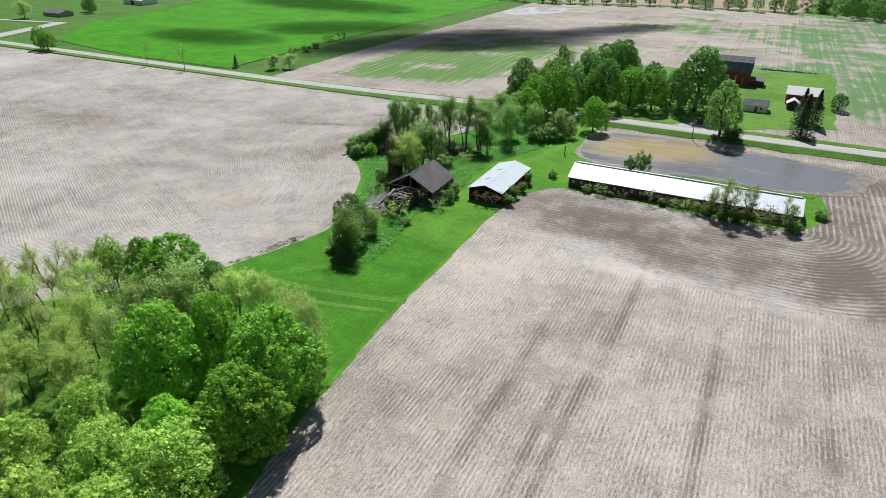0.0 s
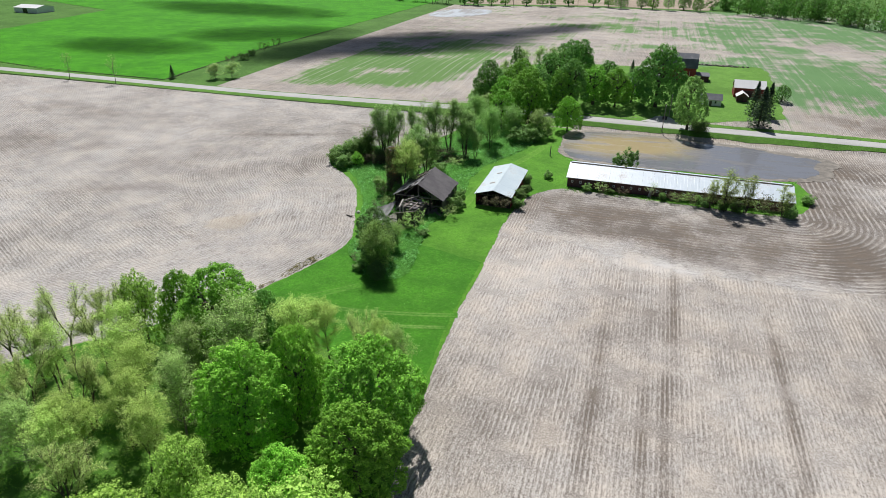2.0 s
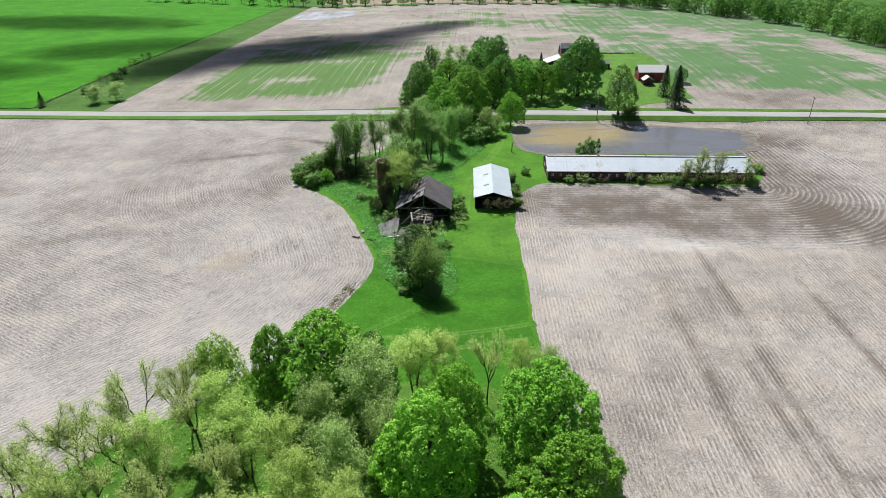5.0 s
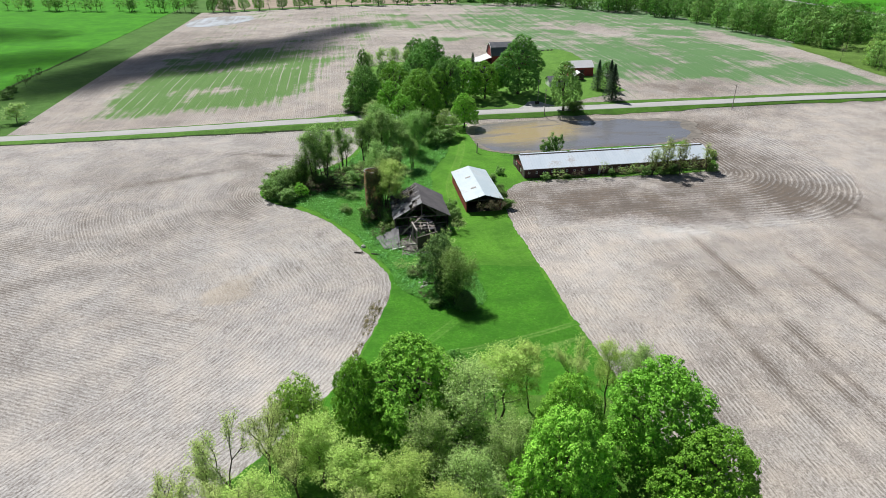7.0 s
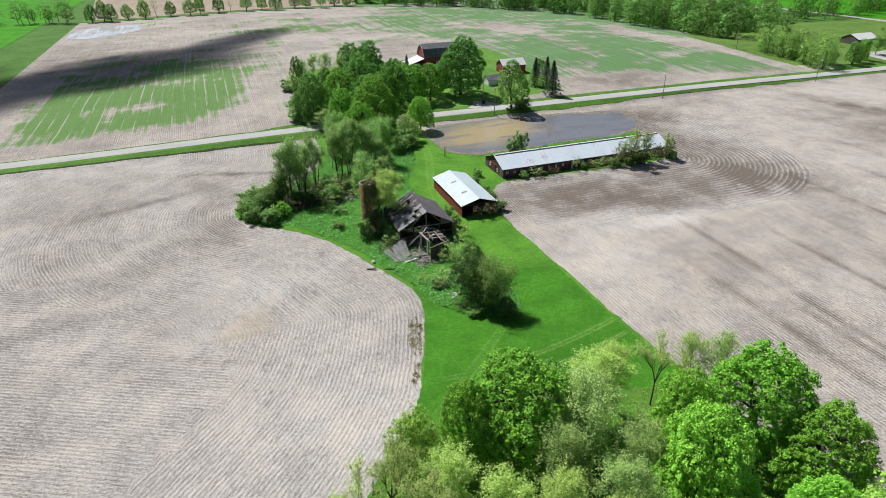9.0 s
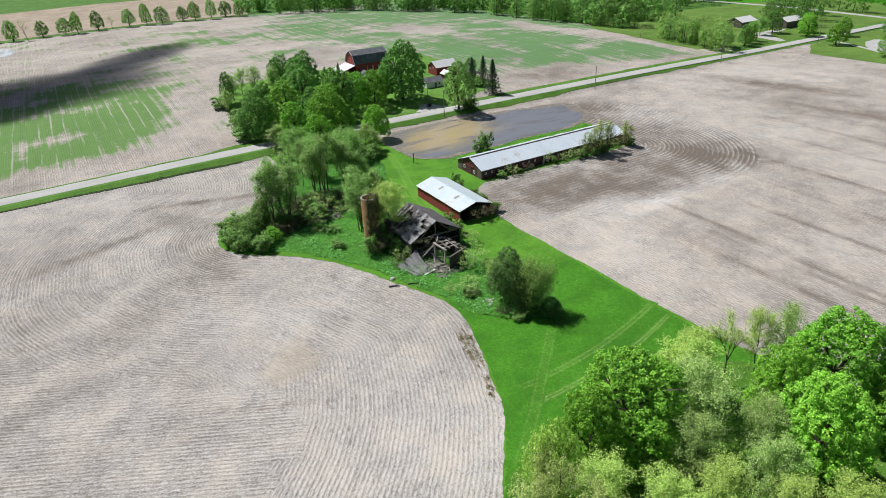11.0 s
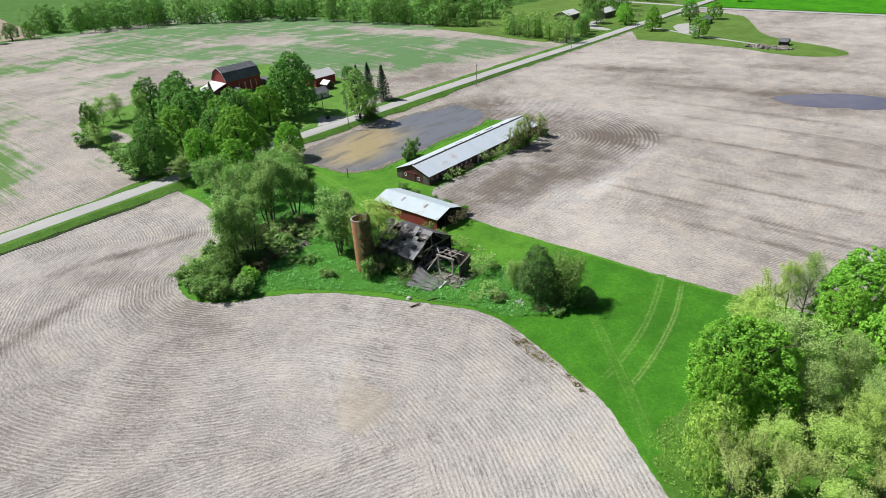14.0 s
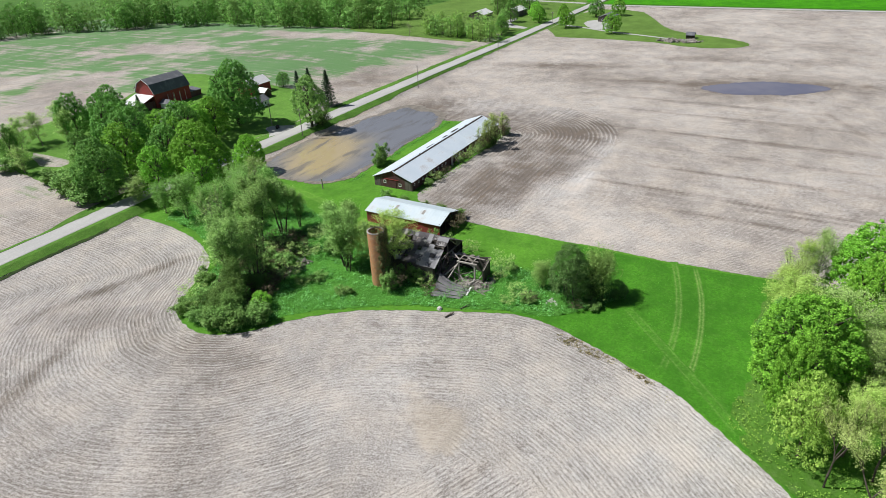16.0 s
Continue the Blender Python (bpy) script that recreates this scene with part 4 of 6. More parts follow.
def grow(rng, h, r, stems=1, levels=4, split=(2, 3), angle=(20, 40), shrink=0.70, up=0.2, rad=0.016, lean=8, first=0.32, side=0.6, spread=0.12, leader=0, low=0.3):
    """A forking tree that fills the height h and the radius r: its wood, and the pieces of its twigs with their order."""
    s, twigs = Shape(), []
    z = Vector((0, 0, 1))

    def branch(p, d, ln, r0, lev):
        jig = Vector(rng.normal(0, 0.10, 3))
        mid = p + (d + jig).normalized() * ln * 0.5
        d2 = (d + Vector(rng.normal(0, 0.13, 3)) + z * up * 0.5).normalized()
        end = mid + d2 * ln * 0.5
        s.tube([p, mid, end], [r0, r0 * 0.82, r0 * (0.62 if lev < levels else 0.25)], (7, 5, 4, 3, 3, 3)[lev], False)
        twigs.append((p, mid, lev)), twigs.append((mid, end, lev))
        if lev == levels:
            return
        a0 = rng.uniform(0, 6.28)
        n = int(rng.integers(split[0], split[1] + 1))
        across = d2.orthogonal().normalized()
        forks = [(end, a0 + 6.28 * i / n + rng.uniform(-0.5, 0.5), 1.0) for i in range(n)]
        if lev > 0 and rng.uniform() < side:
            forks.append((mid, rng.uniform(0, 6.28), 0.8))
        for q, a, k in forks:
            w = radians(rng.uniform(*angle))
            out = Matrix.Rotation(a, 3, d2) @ across
            dd = (d2 * math.cos(w) + out * math.sin(w) + z * up * 0.6).normalized()
            branch(q, dd, ln * shrink * k * rng.uniform(0.72, 1.18), r0 * 0.60, lev + 1)

    for i in range(stems):
        a = 2.4 * i + rng.uniform(-0.4, 0.4)
        tilt = radians(rng.uniform(0.4, 1.0) * lean)
        out = Vector((math.cos(a), math.sin(a), 0))
        foot = out * r * spread * (stems > 1) * rng.uniform(0.5, 1.2)
        way = (z + out * math.tan(tilt)).normalized()
        tall = h * (1.0 if i == 0 else rng.uniform(0.72, 1.0))
        if not leader:
            branch(Vector((foot.x, foot.y, -0.3)), way, h * first * rng.uniform(0.85, 1.1), h * rad * rng.uniform(0.8, 1.1), 0)
            continue
        line = [Vector((foot.x, foot.y, -0.3))] + [foot + way * tall * k + Vector(rng.normal(0, 0.012 * h, 3)) for k in (0.2, 0.4, 0.6, 0.8, 0.95)]
        thick = [h * rad * k for k in (1.1, 0.9, 0.72, 0.52, 0.32, 0.12)]
        s.tube(line, thick, 7, False)
        twigs.append((line[4], line[5], levels))
        for b in range(leader):
            k = low + (0.96 - low) * ((b + rng.uniform(0, 1)) / leader) ** 0.9
            u = (k - low) / (1 - low)
            seg = min(4, int(k / 0.95 * 5))
            q = line[seg].lerp(line[seg + 1], k / 0.95 * 5 - seg)
            w = radians(rng.uniform(*angle)) * (1.35 - 0.7 * u)
            a = b * 2.4 + rng.uniform(-0.6, 0.6)
            dd = (z * math.cos(w) + Vector((math.cos(a), math.sin(a), 0)) * math.sin(w)).normalized()
            branch(q, dd, r * 0.62 * (0.45 + 0.75 * math.sin(math.pi * (0.22 + 0.70 * u))) * rng.uniform(0.75, 1.2), thick[seg] * 0.45, 1)
    ends = np.array([tuple(b) for _, b, _ in twigs])
    fz = h * 0.97 / ends[:, 2].max()
    fr = r * 0.94 / max(0.1, np.quantile(np.hypot(ends[:, 0], ends[:, 1]), 0.985))
    fit = np.array([fr, fr, fz])
    s.v = [tuple(np.array(v) * fit) for v in s.v]
    return s, [(np.array(a) * fit, np.array(b) * fit, lev) for a, b, lev in twigs]


def foliage(rng, twigs, n, size, jit, low=2, droop=0.0, flat=0.75, from_z=0.0, up=0.9, bunch=5):
    """Leaves in small bunches along the twigs from the order low on."""
    use = [(a, b) for a, b, lev in twigs if lev >= low and b[2] >= from_z]
    a, b = np.array([t[0] for t in use]), np.array([t[1] for t in use])
    w = np.linalg.norm(b - a, axis=1)
    k = rng.choice(len(use), n // bunch, p=w / w.sum())
    c = a[k] + (b - a)[k] * rng.uniform(0, 1, (len(k), 1)) + rng.normal(0, jit, (len(k), 3)) * np.array([1, 1, flat])
    c[:, 2] -= droop * rng.uniform(0, 1, len(k)) ** 2
    j = np.repeat(np.arange(len(c)), bunch)
    off = rng.normal(0, 1, (len(j), 3)) * size * 1.0
    p = c[j] + off
    p[:, 2] = np.maximum(p[:, 2], 0.15)
    return leaf_quads(rng, p, off / size * 0.35 + np.array([0, 0, up]), size, 0.7, 0.25, 0.4)


def lobed(rng, n, h, r, low=0.05):
    """Places and outward directions over a full crown: lobes that swell out of one rounded body, deep folds between them."""
    body = [(0, 0, h * 0.54, r * 0.70, h * 0.36), (rng.uniform(-0.12, 0.12) * r, rng.uniform(-0.12, 0.12) * r, h * 0.82, r * 0.40, h * 0.17)]
    for count, ring, z, size in ((6, 0.58, 0.26 + low, 0.40), (7, 0.60, 0.46, 0.42), (6, 0.46, 0.66, 0.38), (3, 0.22, 0.82, 0.30)):
        a0 = rng.uniform(0, 6.28)
        for i in range(count):
            a = a0 + 6.28 * (i + rng.uniform(-0.25, 0.25)) / count
            k, q = ring * rng.uniform(0.85, 1.12), size * rng.uniform(0.78, 1.15)
            body.append((math.cos(a) * k * r, math.sin(a) * k * r, h * (z + rng.uniform(-0.05, 0.05)), q * r, q * r * rng.uniform(0.9, 1.25)))
    c = np.array(body)
    area = c[:, 3] * (c[:, 3] + c[:, 4])
    pts, nrm = [], []
    while len(pts) < n:
        i = rng.choice(len(c), 600, p=area / area.sum())
        d = rng.normal(0, 1, (600, 3))
        d /= np.linalg.norm(d, axis=1, keepdims=True)
        ax = c[i][:, [3, 3, 4]]
        p = c[i, :3] + d * ax
        gone = np.zeros(600, dtype=bool)
        for k in range(len(c)):
            e = (p - c[k, :3]) / c[k][[3, 3, 4]]
            gone |= (np.sum(e * e, axis=1) < 0.90) & (i != k)
        ok = ~gone & (p[:, 2] > h * 0.04) & (d[:, 2] > -0.65)
        pts += list(p[ok])
        nrm += list(d[ok] / np.linalg.norm(d[ok] / 1.0, axis=1, keepdims=True))
    return np.array(pts[:n]), np.array(nrm[:n]), c


def tufts(rng, pts, nrm, radius, per, size):
    """A small dome of leaves on each place, turned outward and to the light."""
    n = len(pts)
    rad = rng.uniform(*radius, n)
    ax = nrm * 0.8 + np.array([0, 0, 0.45])
    ax /= np.linalg.norm(ax, axis=1, keepdims=True)
    c = pts + nrm * rng.uniform(-0.50, 0.12, (n, 1)) * radius[1]
    j = np.repeat(np.arange(n), per)
    d = rng.normal(0, 1, (len(j), 3))
    d /= np.linalg.norm(d, axis=1, keepdims=True)
    d = d + ax[j] * 0.55
    d /= np.linalg.norm(d, axis=1, keepdims=True)
    p = c[j] + d * rad[j][:, None] * rng.uniform(0.45, 1.05, (len(j), 1)) * np.array([1, 1, 0.8])
    p[:, 2] = np.maximum(p[:, 2], 0.15)
    return leaf_quads(rng, p, d * 0.75 + np.array([0, 0, 0.45]), size, 0.8, 0.25, 0.30)


TREES = {}


def tree_kind(kind, variant):
    """Builds the trunk and crown meshes of one kind of tree once."""
    key = (kind, variant)
    if key in TREES:
        return TREES[key]
    rng = np.random.default_rng(sum(ord(c) for c in kind) * 31 + variant * 977)
    h, r, bark, leaf = 16.0, 6.5, M_bark, L_maple
    near = variant >= 10
    if kind in ("maple", "bright", "dark", "light", "shade"):
        leaf = {"maple": L_maple, "bright": L_bright, "dark": L_dark, "light": L_light, "shade": L_willow}[kind]
        s, twigs = grow(rng, h * 0.88, r * 0.80, 1, 3 if kind == "light" else 2, (3, 4), (25, 50), 0.66, 0.12, 0.022, 4, 0.25)
        pts, nrm, body = lobed(rng, 640 if near else 290, h, r, 0.0 if kind != "shade" else 0.06)
        if kind == "light":
            q = np.concatenate([tufts(rng, pts[:230], nrm[:230], (0.5, 1.0), 34 if near else 18, 0.24 if near else 0.5), foliage(rng, twigs, 7000 if near else 900, 0.24 if near else 0.5, 0.6, 1)])
        elif near:
            q = tufts(rng, pts, nrm, (0.42, 0.80), 42, 0.25)
        else:
            q = tufts(rng, pts, nrm, (0.6, 1.1), 27, 0.41)
        core = body[rng.choice(len(body), 1500 if near else 260, p=body[:, 3] ** 2 / np.sum(body[:, 3] ** 2))]
        d = rng.normal(0, 1, (len(core), 3))
        d /= np.linalg.norm(d, axis=1, keepdims=True)
        q = np.concatenate([q, leaf_quads(rng, core[:, :3] + d * core[:, [3, 3, 4]] * rng.uniform(0.68, 0.86, (len(core), 1)), d, 0.62 if near else 0.95, 0.85)])
    elif kind == "pale":
        leaf, r = L_pale, 4.2
        s, twigs = grow(rng, h, r, 1 + variant % 2, 3, (2, 3), (28, 52), 0.70, 0.16, 0.013, 8, leader=17 if variant % 2 == 0 else 11, low=0.30)
        q = foliage(rng, twigs, 12500, 0.16, 0.30, 2, 0.15, 0.9)
    elif kind == "open":
        leaf, r = L_bud, 5.6
        s, twigs = grow(rng, h, r, 1 + variant % 2, 4, (2, 3), (16, 38), 0.76, 0.20, 0.0125, 12, 0.26, 0.75, 0.10)
        q = foliage(rng, twigs, 8600, 0.165, 0.28, 3, 0.1, 0.9)
    elif kind == "grey":
        bark, leaf, r = M_pale_bark, L_grey, 5.2
        s, twigs = grow(rng, h, r, 1, 3, (2, 3), (34, 62), 0.72, 0.12, 0.018, 5, leader=26 if near else 18, low=0.14)
        q = foliage(rng, twigs, 14500 if near else 4600, 0.19 if near else 0.36, 0.36, 1, 0.15, 0.8)
    elif kind == "willow":
        leaf, r = L_willow, 5.2
        s, twigs = grow(rng, h, r, 2, 3, (2, 3), (24, 50), 0.72, 0.16, 0.016, 12, leader=12, low=0.16)
        q = foliage(rng, twigs, 8000, 0.30, 0.42, 1, 0.8, 1.1)
    elif kind == "column":
        leaf, r = L_olive, 2.6
        s, twigs = grow(rng, h, r, 3, 3, (2, 3), (16, 34), 0.72, 0.34, 0.012, 9, leader=9, low=0.12)
        q = foliage(rng, twigs, 3400, 0.27, 0.30, 2, 0.2, 1.2)
    elif kind == "stems":
        leaf, r = L_stem, 3.4
        s, twigs = grow(rng, h, r, 3, 3, (2, 3), (26, 54), 0.72, 0.14, 0.021, 19, leader=9, low=0.34, spread=0.24)
        q = foliage(rng, twigs, 8400, 0.25, 0.30, 2, 0.4, 1.1)
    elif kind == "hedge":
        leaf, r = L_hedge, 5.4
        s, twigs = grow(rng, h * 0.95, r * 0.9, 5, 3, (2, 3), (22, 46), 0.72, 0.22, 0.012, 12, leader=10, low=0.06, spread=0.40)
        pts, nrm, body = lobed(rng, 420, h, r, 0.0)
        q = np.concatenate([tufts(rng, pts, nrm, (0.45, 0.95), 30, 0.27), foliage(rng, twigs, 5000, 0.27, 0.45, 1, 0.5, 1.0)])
    elif kind in ("thorn", "leafy"):
        leaf, r = {"thorn": (L_thorn, 5.6), "leafy": (L_soft, 5.6)}[kind]
        s, twigs = grow(rng, h, r, 4, 3, (2, 3), (26, 52), 0.72, 0.18, 0.012, 16, leader=11, low=0.06, spread=0.34)
        q = foliage(rng, twigs, 8500 if kind == "thorn" else 11000, 0.46 if kind == "thorn" else 0.32, 0.60, 1, 0.9, 1.0)
    elif kind == "bare":
        bark, leaf, r = M_pale_bark, L_grey, 4.0
        s, twigs = grow(rng, h, r, 1, 3, (2, 3), (24, 46), 0.72, 0.18, 0.013, 6, leader=16, low=0.28)
        q = foliage(rng, twigs, 700, 0.22, 0.2, 2, 0.0)
    elif kind == "spruce":
        leaf, h, r = L_spruce, 14.0, 3.0
        s = Shape().tube([(0, 0, -0.3), (0, 0, h * 0.5), (0, 0, h)], [0.24, 0.14, 0.03], 7)
        cs, rs = [], []
        for i in range(120):
            z = 0.06 + 0.93 * (i / 120) ** 0.95
            a, w = i * 2.39996, r * (1 - z) ** 0.85 * rng.uniform(0.75, 1.05)
            for k in (0.45, 0.95):
                cs.append((math.cos(a) * w * k, math.sin(a) * w * k, z * h - 0.35 * w * k))
                rs.append(0.16 + 0.42 * (1 - z))
        q = clumps(rng, cs, rs, 26, 0.30, 0.6, 0.3, 0.5)
    elif kind == "shrub":
        leaf, h, r = L_shrub, 3.0, 1.8
        s, tips = limbs(rng, h, r, 0.05, 9, 4, 0.1, rad=0.016)
        pts = np.concatenate([crown_points(rng, 22, h, r, 0.02), np.array([tuple(p) for p in tips[::3]])])
        q = clumps(rng, pts, rng.uniform(0.4, 0.75, len(pts)), 62, 0.27, 0.9, 0.35)
    elif kind in ("twiggy", "brush"):
        bark, leaf, h, r = (M_pale_bark, L_grey, 3.0, 1.9) if kind == "twiggy" else (M_bark, L_brown, 3.0, 1.9)
        s, tips = limbs(rng, h, r, 0.02, 16, 8, 0.12, rad=0.009)
        pts = np.array([tuple(p) for p in tips])
        q = clumps(rng, pts, rng.uniform(0.2, 0.4, len(pts)), 9, 0.15, 0.9, 0.2)
    TREES[key] = (s.mesh("trunk", bark), quads("crown", q, leaf), h, r)
    return TREES[key]


TREE_TEXT = {
    "maple": ("deciduous_tree", "broad leafy green tree with a dense rounded crown", "tree"),
    "bright": ("deciduous_tree", "leafy tree with a bright yellow-green crown", "tree"),
    "dark": ("deciduous_tree", "dense dark green leafy tree", "tree"),
    "shade": ("deciduous_tree", "round soft green tree standing beside the road", "tree"),
    "light": ("deciduous_tree", "leafy tree with a soft light green crown", "tree"),
    "pale": ("deciduous_tree", "slender tree with sparse pale young leaves", "tree"),
    "open": ("deciduous_tree", "open spreading tree, bare dark branches with sparse young leaves", "tree"),
    "grey": ("deciduous_tree", "twiggy tree with grey-green budding leaves", "tree"),
    "willow": ("willow_tree", "tall soft green willow with drooping foliage", "tree"),
    "column": ("poplar_tree", "narrow upright tree with loose green leaves", "tree"),
    "stems": ("willow_tree", "many-stemmed willow, dark bare stems under loose leaves", "tree"),
    "thorn": ("thorn_tree", "dense dark olive-green thorn tree", "tree"),
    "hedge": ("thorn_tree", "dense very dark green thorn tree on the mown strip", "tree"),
    "leafy": ("deciduous_tree", "small bushy tree with light green leaves", "tree"),
    "brush": ("shrub", "brown leafless thorny brush", "shrub"),
    "bare": ("bare_tree", "nearly bare tree with thin pale branches", "tree"),
    "spruce": ("spruce_tree", "dark blue-green spruce, pointed and dense", "tree"),
    "shrub": ("shrub", "leafy green shrub growing wild", "shrub"),
    "twiggy": ("shrub", "tangled twiggy shrub with few leaves", "shrub"),
}
_count = [0]


def tree(kind, x, y, height, radius, group="", fine=False, label=""):
    _count[0] += 1
    i = _count[0]
    v = i % (2 if kind in ("spruce", "twiggy", "brush", "bare", "stems", "thorn", "leafy", "hedge") else 3) + (10 if fine and kind in ("maple", "bright", "dark", "light", "grey") else 0)
    trunk, crown, h, r = tree_kind(kind, v)
    name, text, cat = TREE_TEXT[kind]
    sx = radius / r
    m = Matrix.LocRotScale((x, y, gz(x, y)), Euler((0, 0, i * 1.7)), (sx * (1 + 0.08 * math.sin(i)), sx * (1 - 0.08 * math.sin(i)), height / h))
    t = thing(name, label or text, cat, m, group)
    part("trunk", trunk, None, t)
    part("crown", crown, None, t)
    return t


def plant(kind, group, fine, *places):
    """Trees of one kind at places (x, y, height, radius)."""
    for x, y, height, radius in places:
        tree(kind, x, y, height, radius, group, fine)


# the grove
G1 = "trees of the grove"
plant("maple", G1, True, (-57, 55, 18.4, 7.4), (-55.2, 46, 15, 6.4), (-89.6, 65, 18.4, 7.8), (-97.4, 65.4, 16.5, 4.2))
plant("bright", G1, True, (-73.2, 48.4, 18.4, 6.6), (-69.8, 56, 17.2, 4.8), (-62, 39.5, 12, 4.4))
plant("grey", G1, True, (-82.6, 59.6, 18, 6.4), (-56.2, 63.6, 15.5, 3.6), (-88, 56, 15, 4.5), (-79, 53, 15, 4.4), (-84, 47.5, 15, 4.4), (-100, 35, 13, 4.4), (-107, 36, 13, 4.2))
plant("light", G1, True, (-105.4, 64.2, 15.6, 4.2), (-56, 34.5, 13.5, 6.4), (-64.5, 31.5, 13, 6), (-57, 25, 12.5, 6), (-66, 22, 13, 6), (-74, 36, 13, 4.6), (-78, 27, 12, 5.5))
plant("pale", G1, True, (-76.5, 67.4, 15.6, 5.6), (-60, 65.6, 14.5, 3.4), (-71, 69, 13.5, 4.2), (-93.6, 38, 14.5, 4.4), (-89.5, 42.6, 15, 4.6), (-92.4, 33, 14, 4.4), (-98, 52.3, 15, 4.8), (-93, 50, 15, 4.4), (-83, 39, 14.5, 4.4), (-108.8, 49, 14.5, 4.6), (-102.4, 58.6, 14.5, 4.6))
plant("open", G1, True, (-109.6, 60.8, 15.5, 4.8), (-114.6, 55.6, 16.5, 5.6), (-119.4, 50, 16, 5.6), (-113, 49, 15.5, 5.4), (-123.4, 43.4, 14.5, 5.4), (-118, 42.4, 15, 5.4), (-105.8, 55, 15.5, 5.0), (-98.2, 44.3, 15.5, 5.2), (-104.4, 40, 15.5, 5.4), (-112.4, 41, 15.5, 5.2), (-118, 36.6, 15, 5), (-86, 30, 14.5, 5), (-64.8, 68, 13.5, 4.2))
plant("dark", G1, True, (-83, 69, 13, 4))
# the two trees and shrubs on the mown strip
G0 = "trees on the mown strip"
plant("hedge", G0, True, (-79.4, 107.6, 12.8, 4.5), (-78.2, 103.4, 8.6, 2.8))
plant("leafy", G0, True, (-76.6, 101.8, 14.2, 4.2), (-77.4, 114.4, 7.4, 2.6))
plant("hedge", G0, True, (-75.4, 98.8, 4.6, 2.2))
plant("shrub", G0, True, (-81.0, 101.8, 1.4, 1.4))
plant("brush", G0, True, (-83.3, 114.7, 1.5, 1.7), (-82.6, 105, 1.8, 1.4))
# the thicket round the silo
G2 = "trees of the thicket"
plant("willow", G2, False, (-90, 156.8, 16.5, 4.2), (-74, 194, 15.5, 4), (-84, 200, 15, 4.8), (-77, 203, 14, 4.8), (-87.5, 205, 13, 4.0), (-85.5, 225, 10, 3.6), (-70, 211, 13, 4.6), (-86, 216, 14, 5))
plant("stems", G2, False, (-85.4, 160, 15.5, 4.4), (-88.4, 158.4, 17, 4.8), (-88.0, 150.4, 14, 3.6), (-107, 176.5, 18.5, 4.4), (-103.5, 172.5, 17, 4.0), (-103.5, 180, 17, 4.0), (-98, 184.5, 16, 3.6), (-91.4, 183, 19.5, 4.4), (-87, 187.5, 18.5, 4.4), (-80.6, 185.2, 17.5, 4.6), (-76.5, 183, 11, 2.4))
plant("pale", G2, False, (-87.5, 145.6, 16.8, 6.2), (-87.3, 151.6, 13, 4.2))
plant("brush", G2, False, (-88.6, 143, 4.5, 1.8), (-92.4, 142.4, 3.6, 2.0), (-90.6, 134.6, 2.0, 1.7), (-106, 168, 3, 3.2), (-96, 174, 3.4, 3.6), (-102, 170.5, 2.8, 3), (-90, 178, 3.4, 3.4), (-86, 180, 3, 3.2))
plant("thorn", G2, False, (-110, 172.5, 11.5, 3.2), (-113, 170, 8.5, 3.4), (-114.6, 167.6, 6.5, 3.0), (-105, 170.5, 5, 2.8), (-115.5, 173.5, 5, 2.6), (-116.4, 170.6, 5.5, 2.6))
plant("bare", G2, False, (-99, 178, 13, 2.6), (-97, 192, 18.5, 4), (-91, 196, 17, 3.4))
plant("shrub", G2, False, (-118.2, 164.6, 3.8, 2.6), (-120, 168.6, 3.4, 2.2), (-114.4, 161, 2.6, 2.0), (-118.4, 178.2, 3, 2.4), (-119.6, 173.4, 2.6, 2.0), (-108.4, 183.6, 3, 2.4), (-117.6, 166.8, 4, 2.6), (-114, 162.5, 3.4, 3), (-115, 175, 4.5, 3), (-66, 205, 5, 4), (-62, 208, 4, 3.4), (-96, 172, 4, 3.4), (-84, 166, 3, 2.6))
plant("bright", G2, False, (-110.5, 164.2, 4.5, 2))
plant("grey", G2, False, (-62, 213, 11, 4.4), (-57.5, 214, 8, 3.2))
plant("maple", G2, False, (-76, 219, 15, 5.6))
plant("twiggy", G2, False, (-114, 181, 3.4, 2.8), (-102, 187, 3.4, 2.8), (-116.6, 175.6, 3.6, 2.6), (-92, 176, 4, 3.6), (-98, 168, 3, 3), (-100, 175, 4, 3.4), (-88, 170, 3, 3), (-94, 180, 3.5, 3.2), (-80, 174, 2.6, 2.6))
# trees round the farmstead
G3 = "trees round the farmstead"
plant("dark", G3, True, (-21, 260.5, 25, 9.8), (-55.6, 285.5, 20.5, 6.8), (-88, 247.5, 18, 7.4))
plant("dark", G3, False, (-55, 250, 20, 7), (-66, 262, 19, 7), (-62, 275, 20, 7), (-87, 296, 14, 3.0), (-68, 243, 17, 6), (-38, 271, 12, 4.6), (-43, 290, 11, 5), (29, 283, 7, 3))
plant("dark", G3, False, (-61.5, 300, 17, 5.4), (-54, 300, 11, 4.5), (-78, 270, 14, 4.2))
plant("bright", G3, True, (-51.9, 224.5, 13.6, 5))
plant("maple", G3, True, (-67.8, 228, 22, 8.6))
plant("maple", G3, False, (-46, 257, 16, 6.6), (-37, 256, 16, 6), (-76, 252, 18, 7), (-48, 270, 12, 6), (-79, 234, 15, 5.6), (-31, 264, 13, 4.8), (-58, 247, 16, 5.6))
plant("grey", G3, False, (-84, 297, 13, 4.2), (-86, 236, 8, 4.5), (-78, 307, 12, 4.2), (-90, 285, 10, 3.6), (-70.5, 309, 12, 4.4), (-66, 299, 13, 4.4), (-58, 316, 11, 4.4))
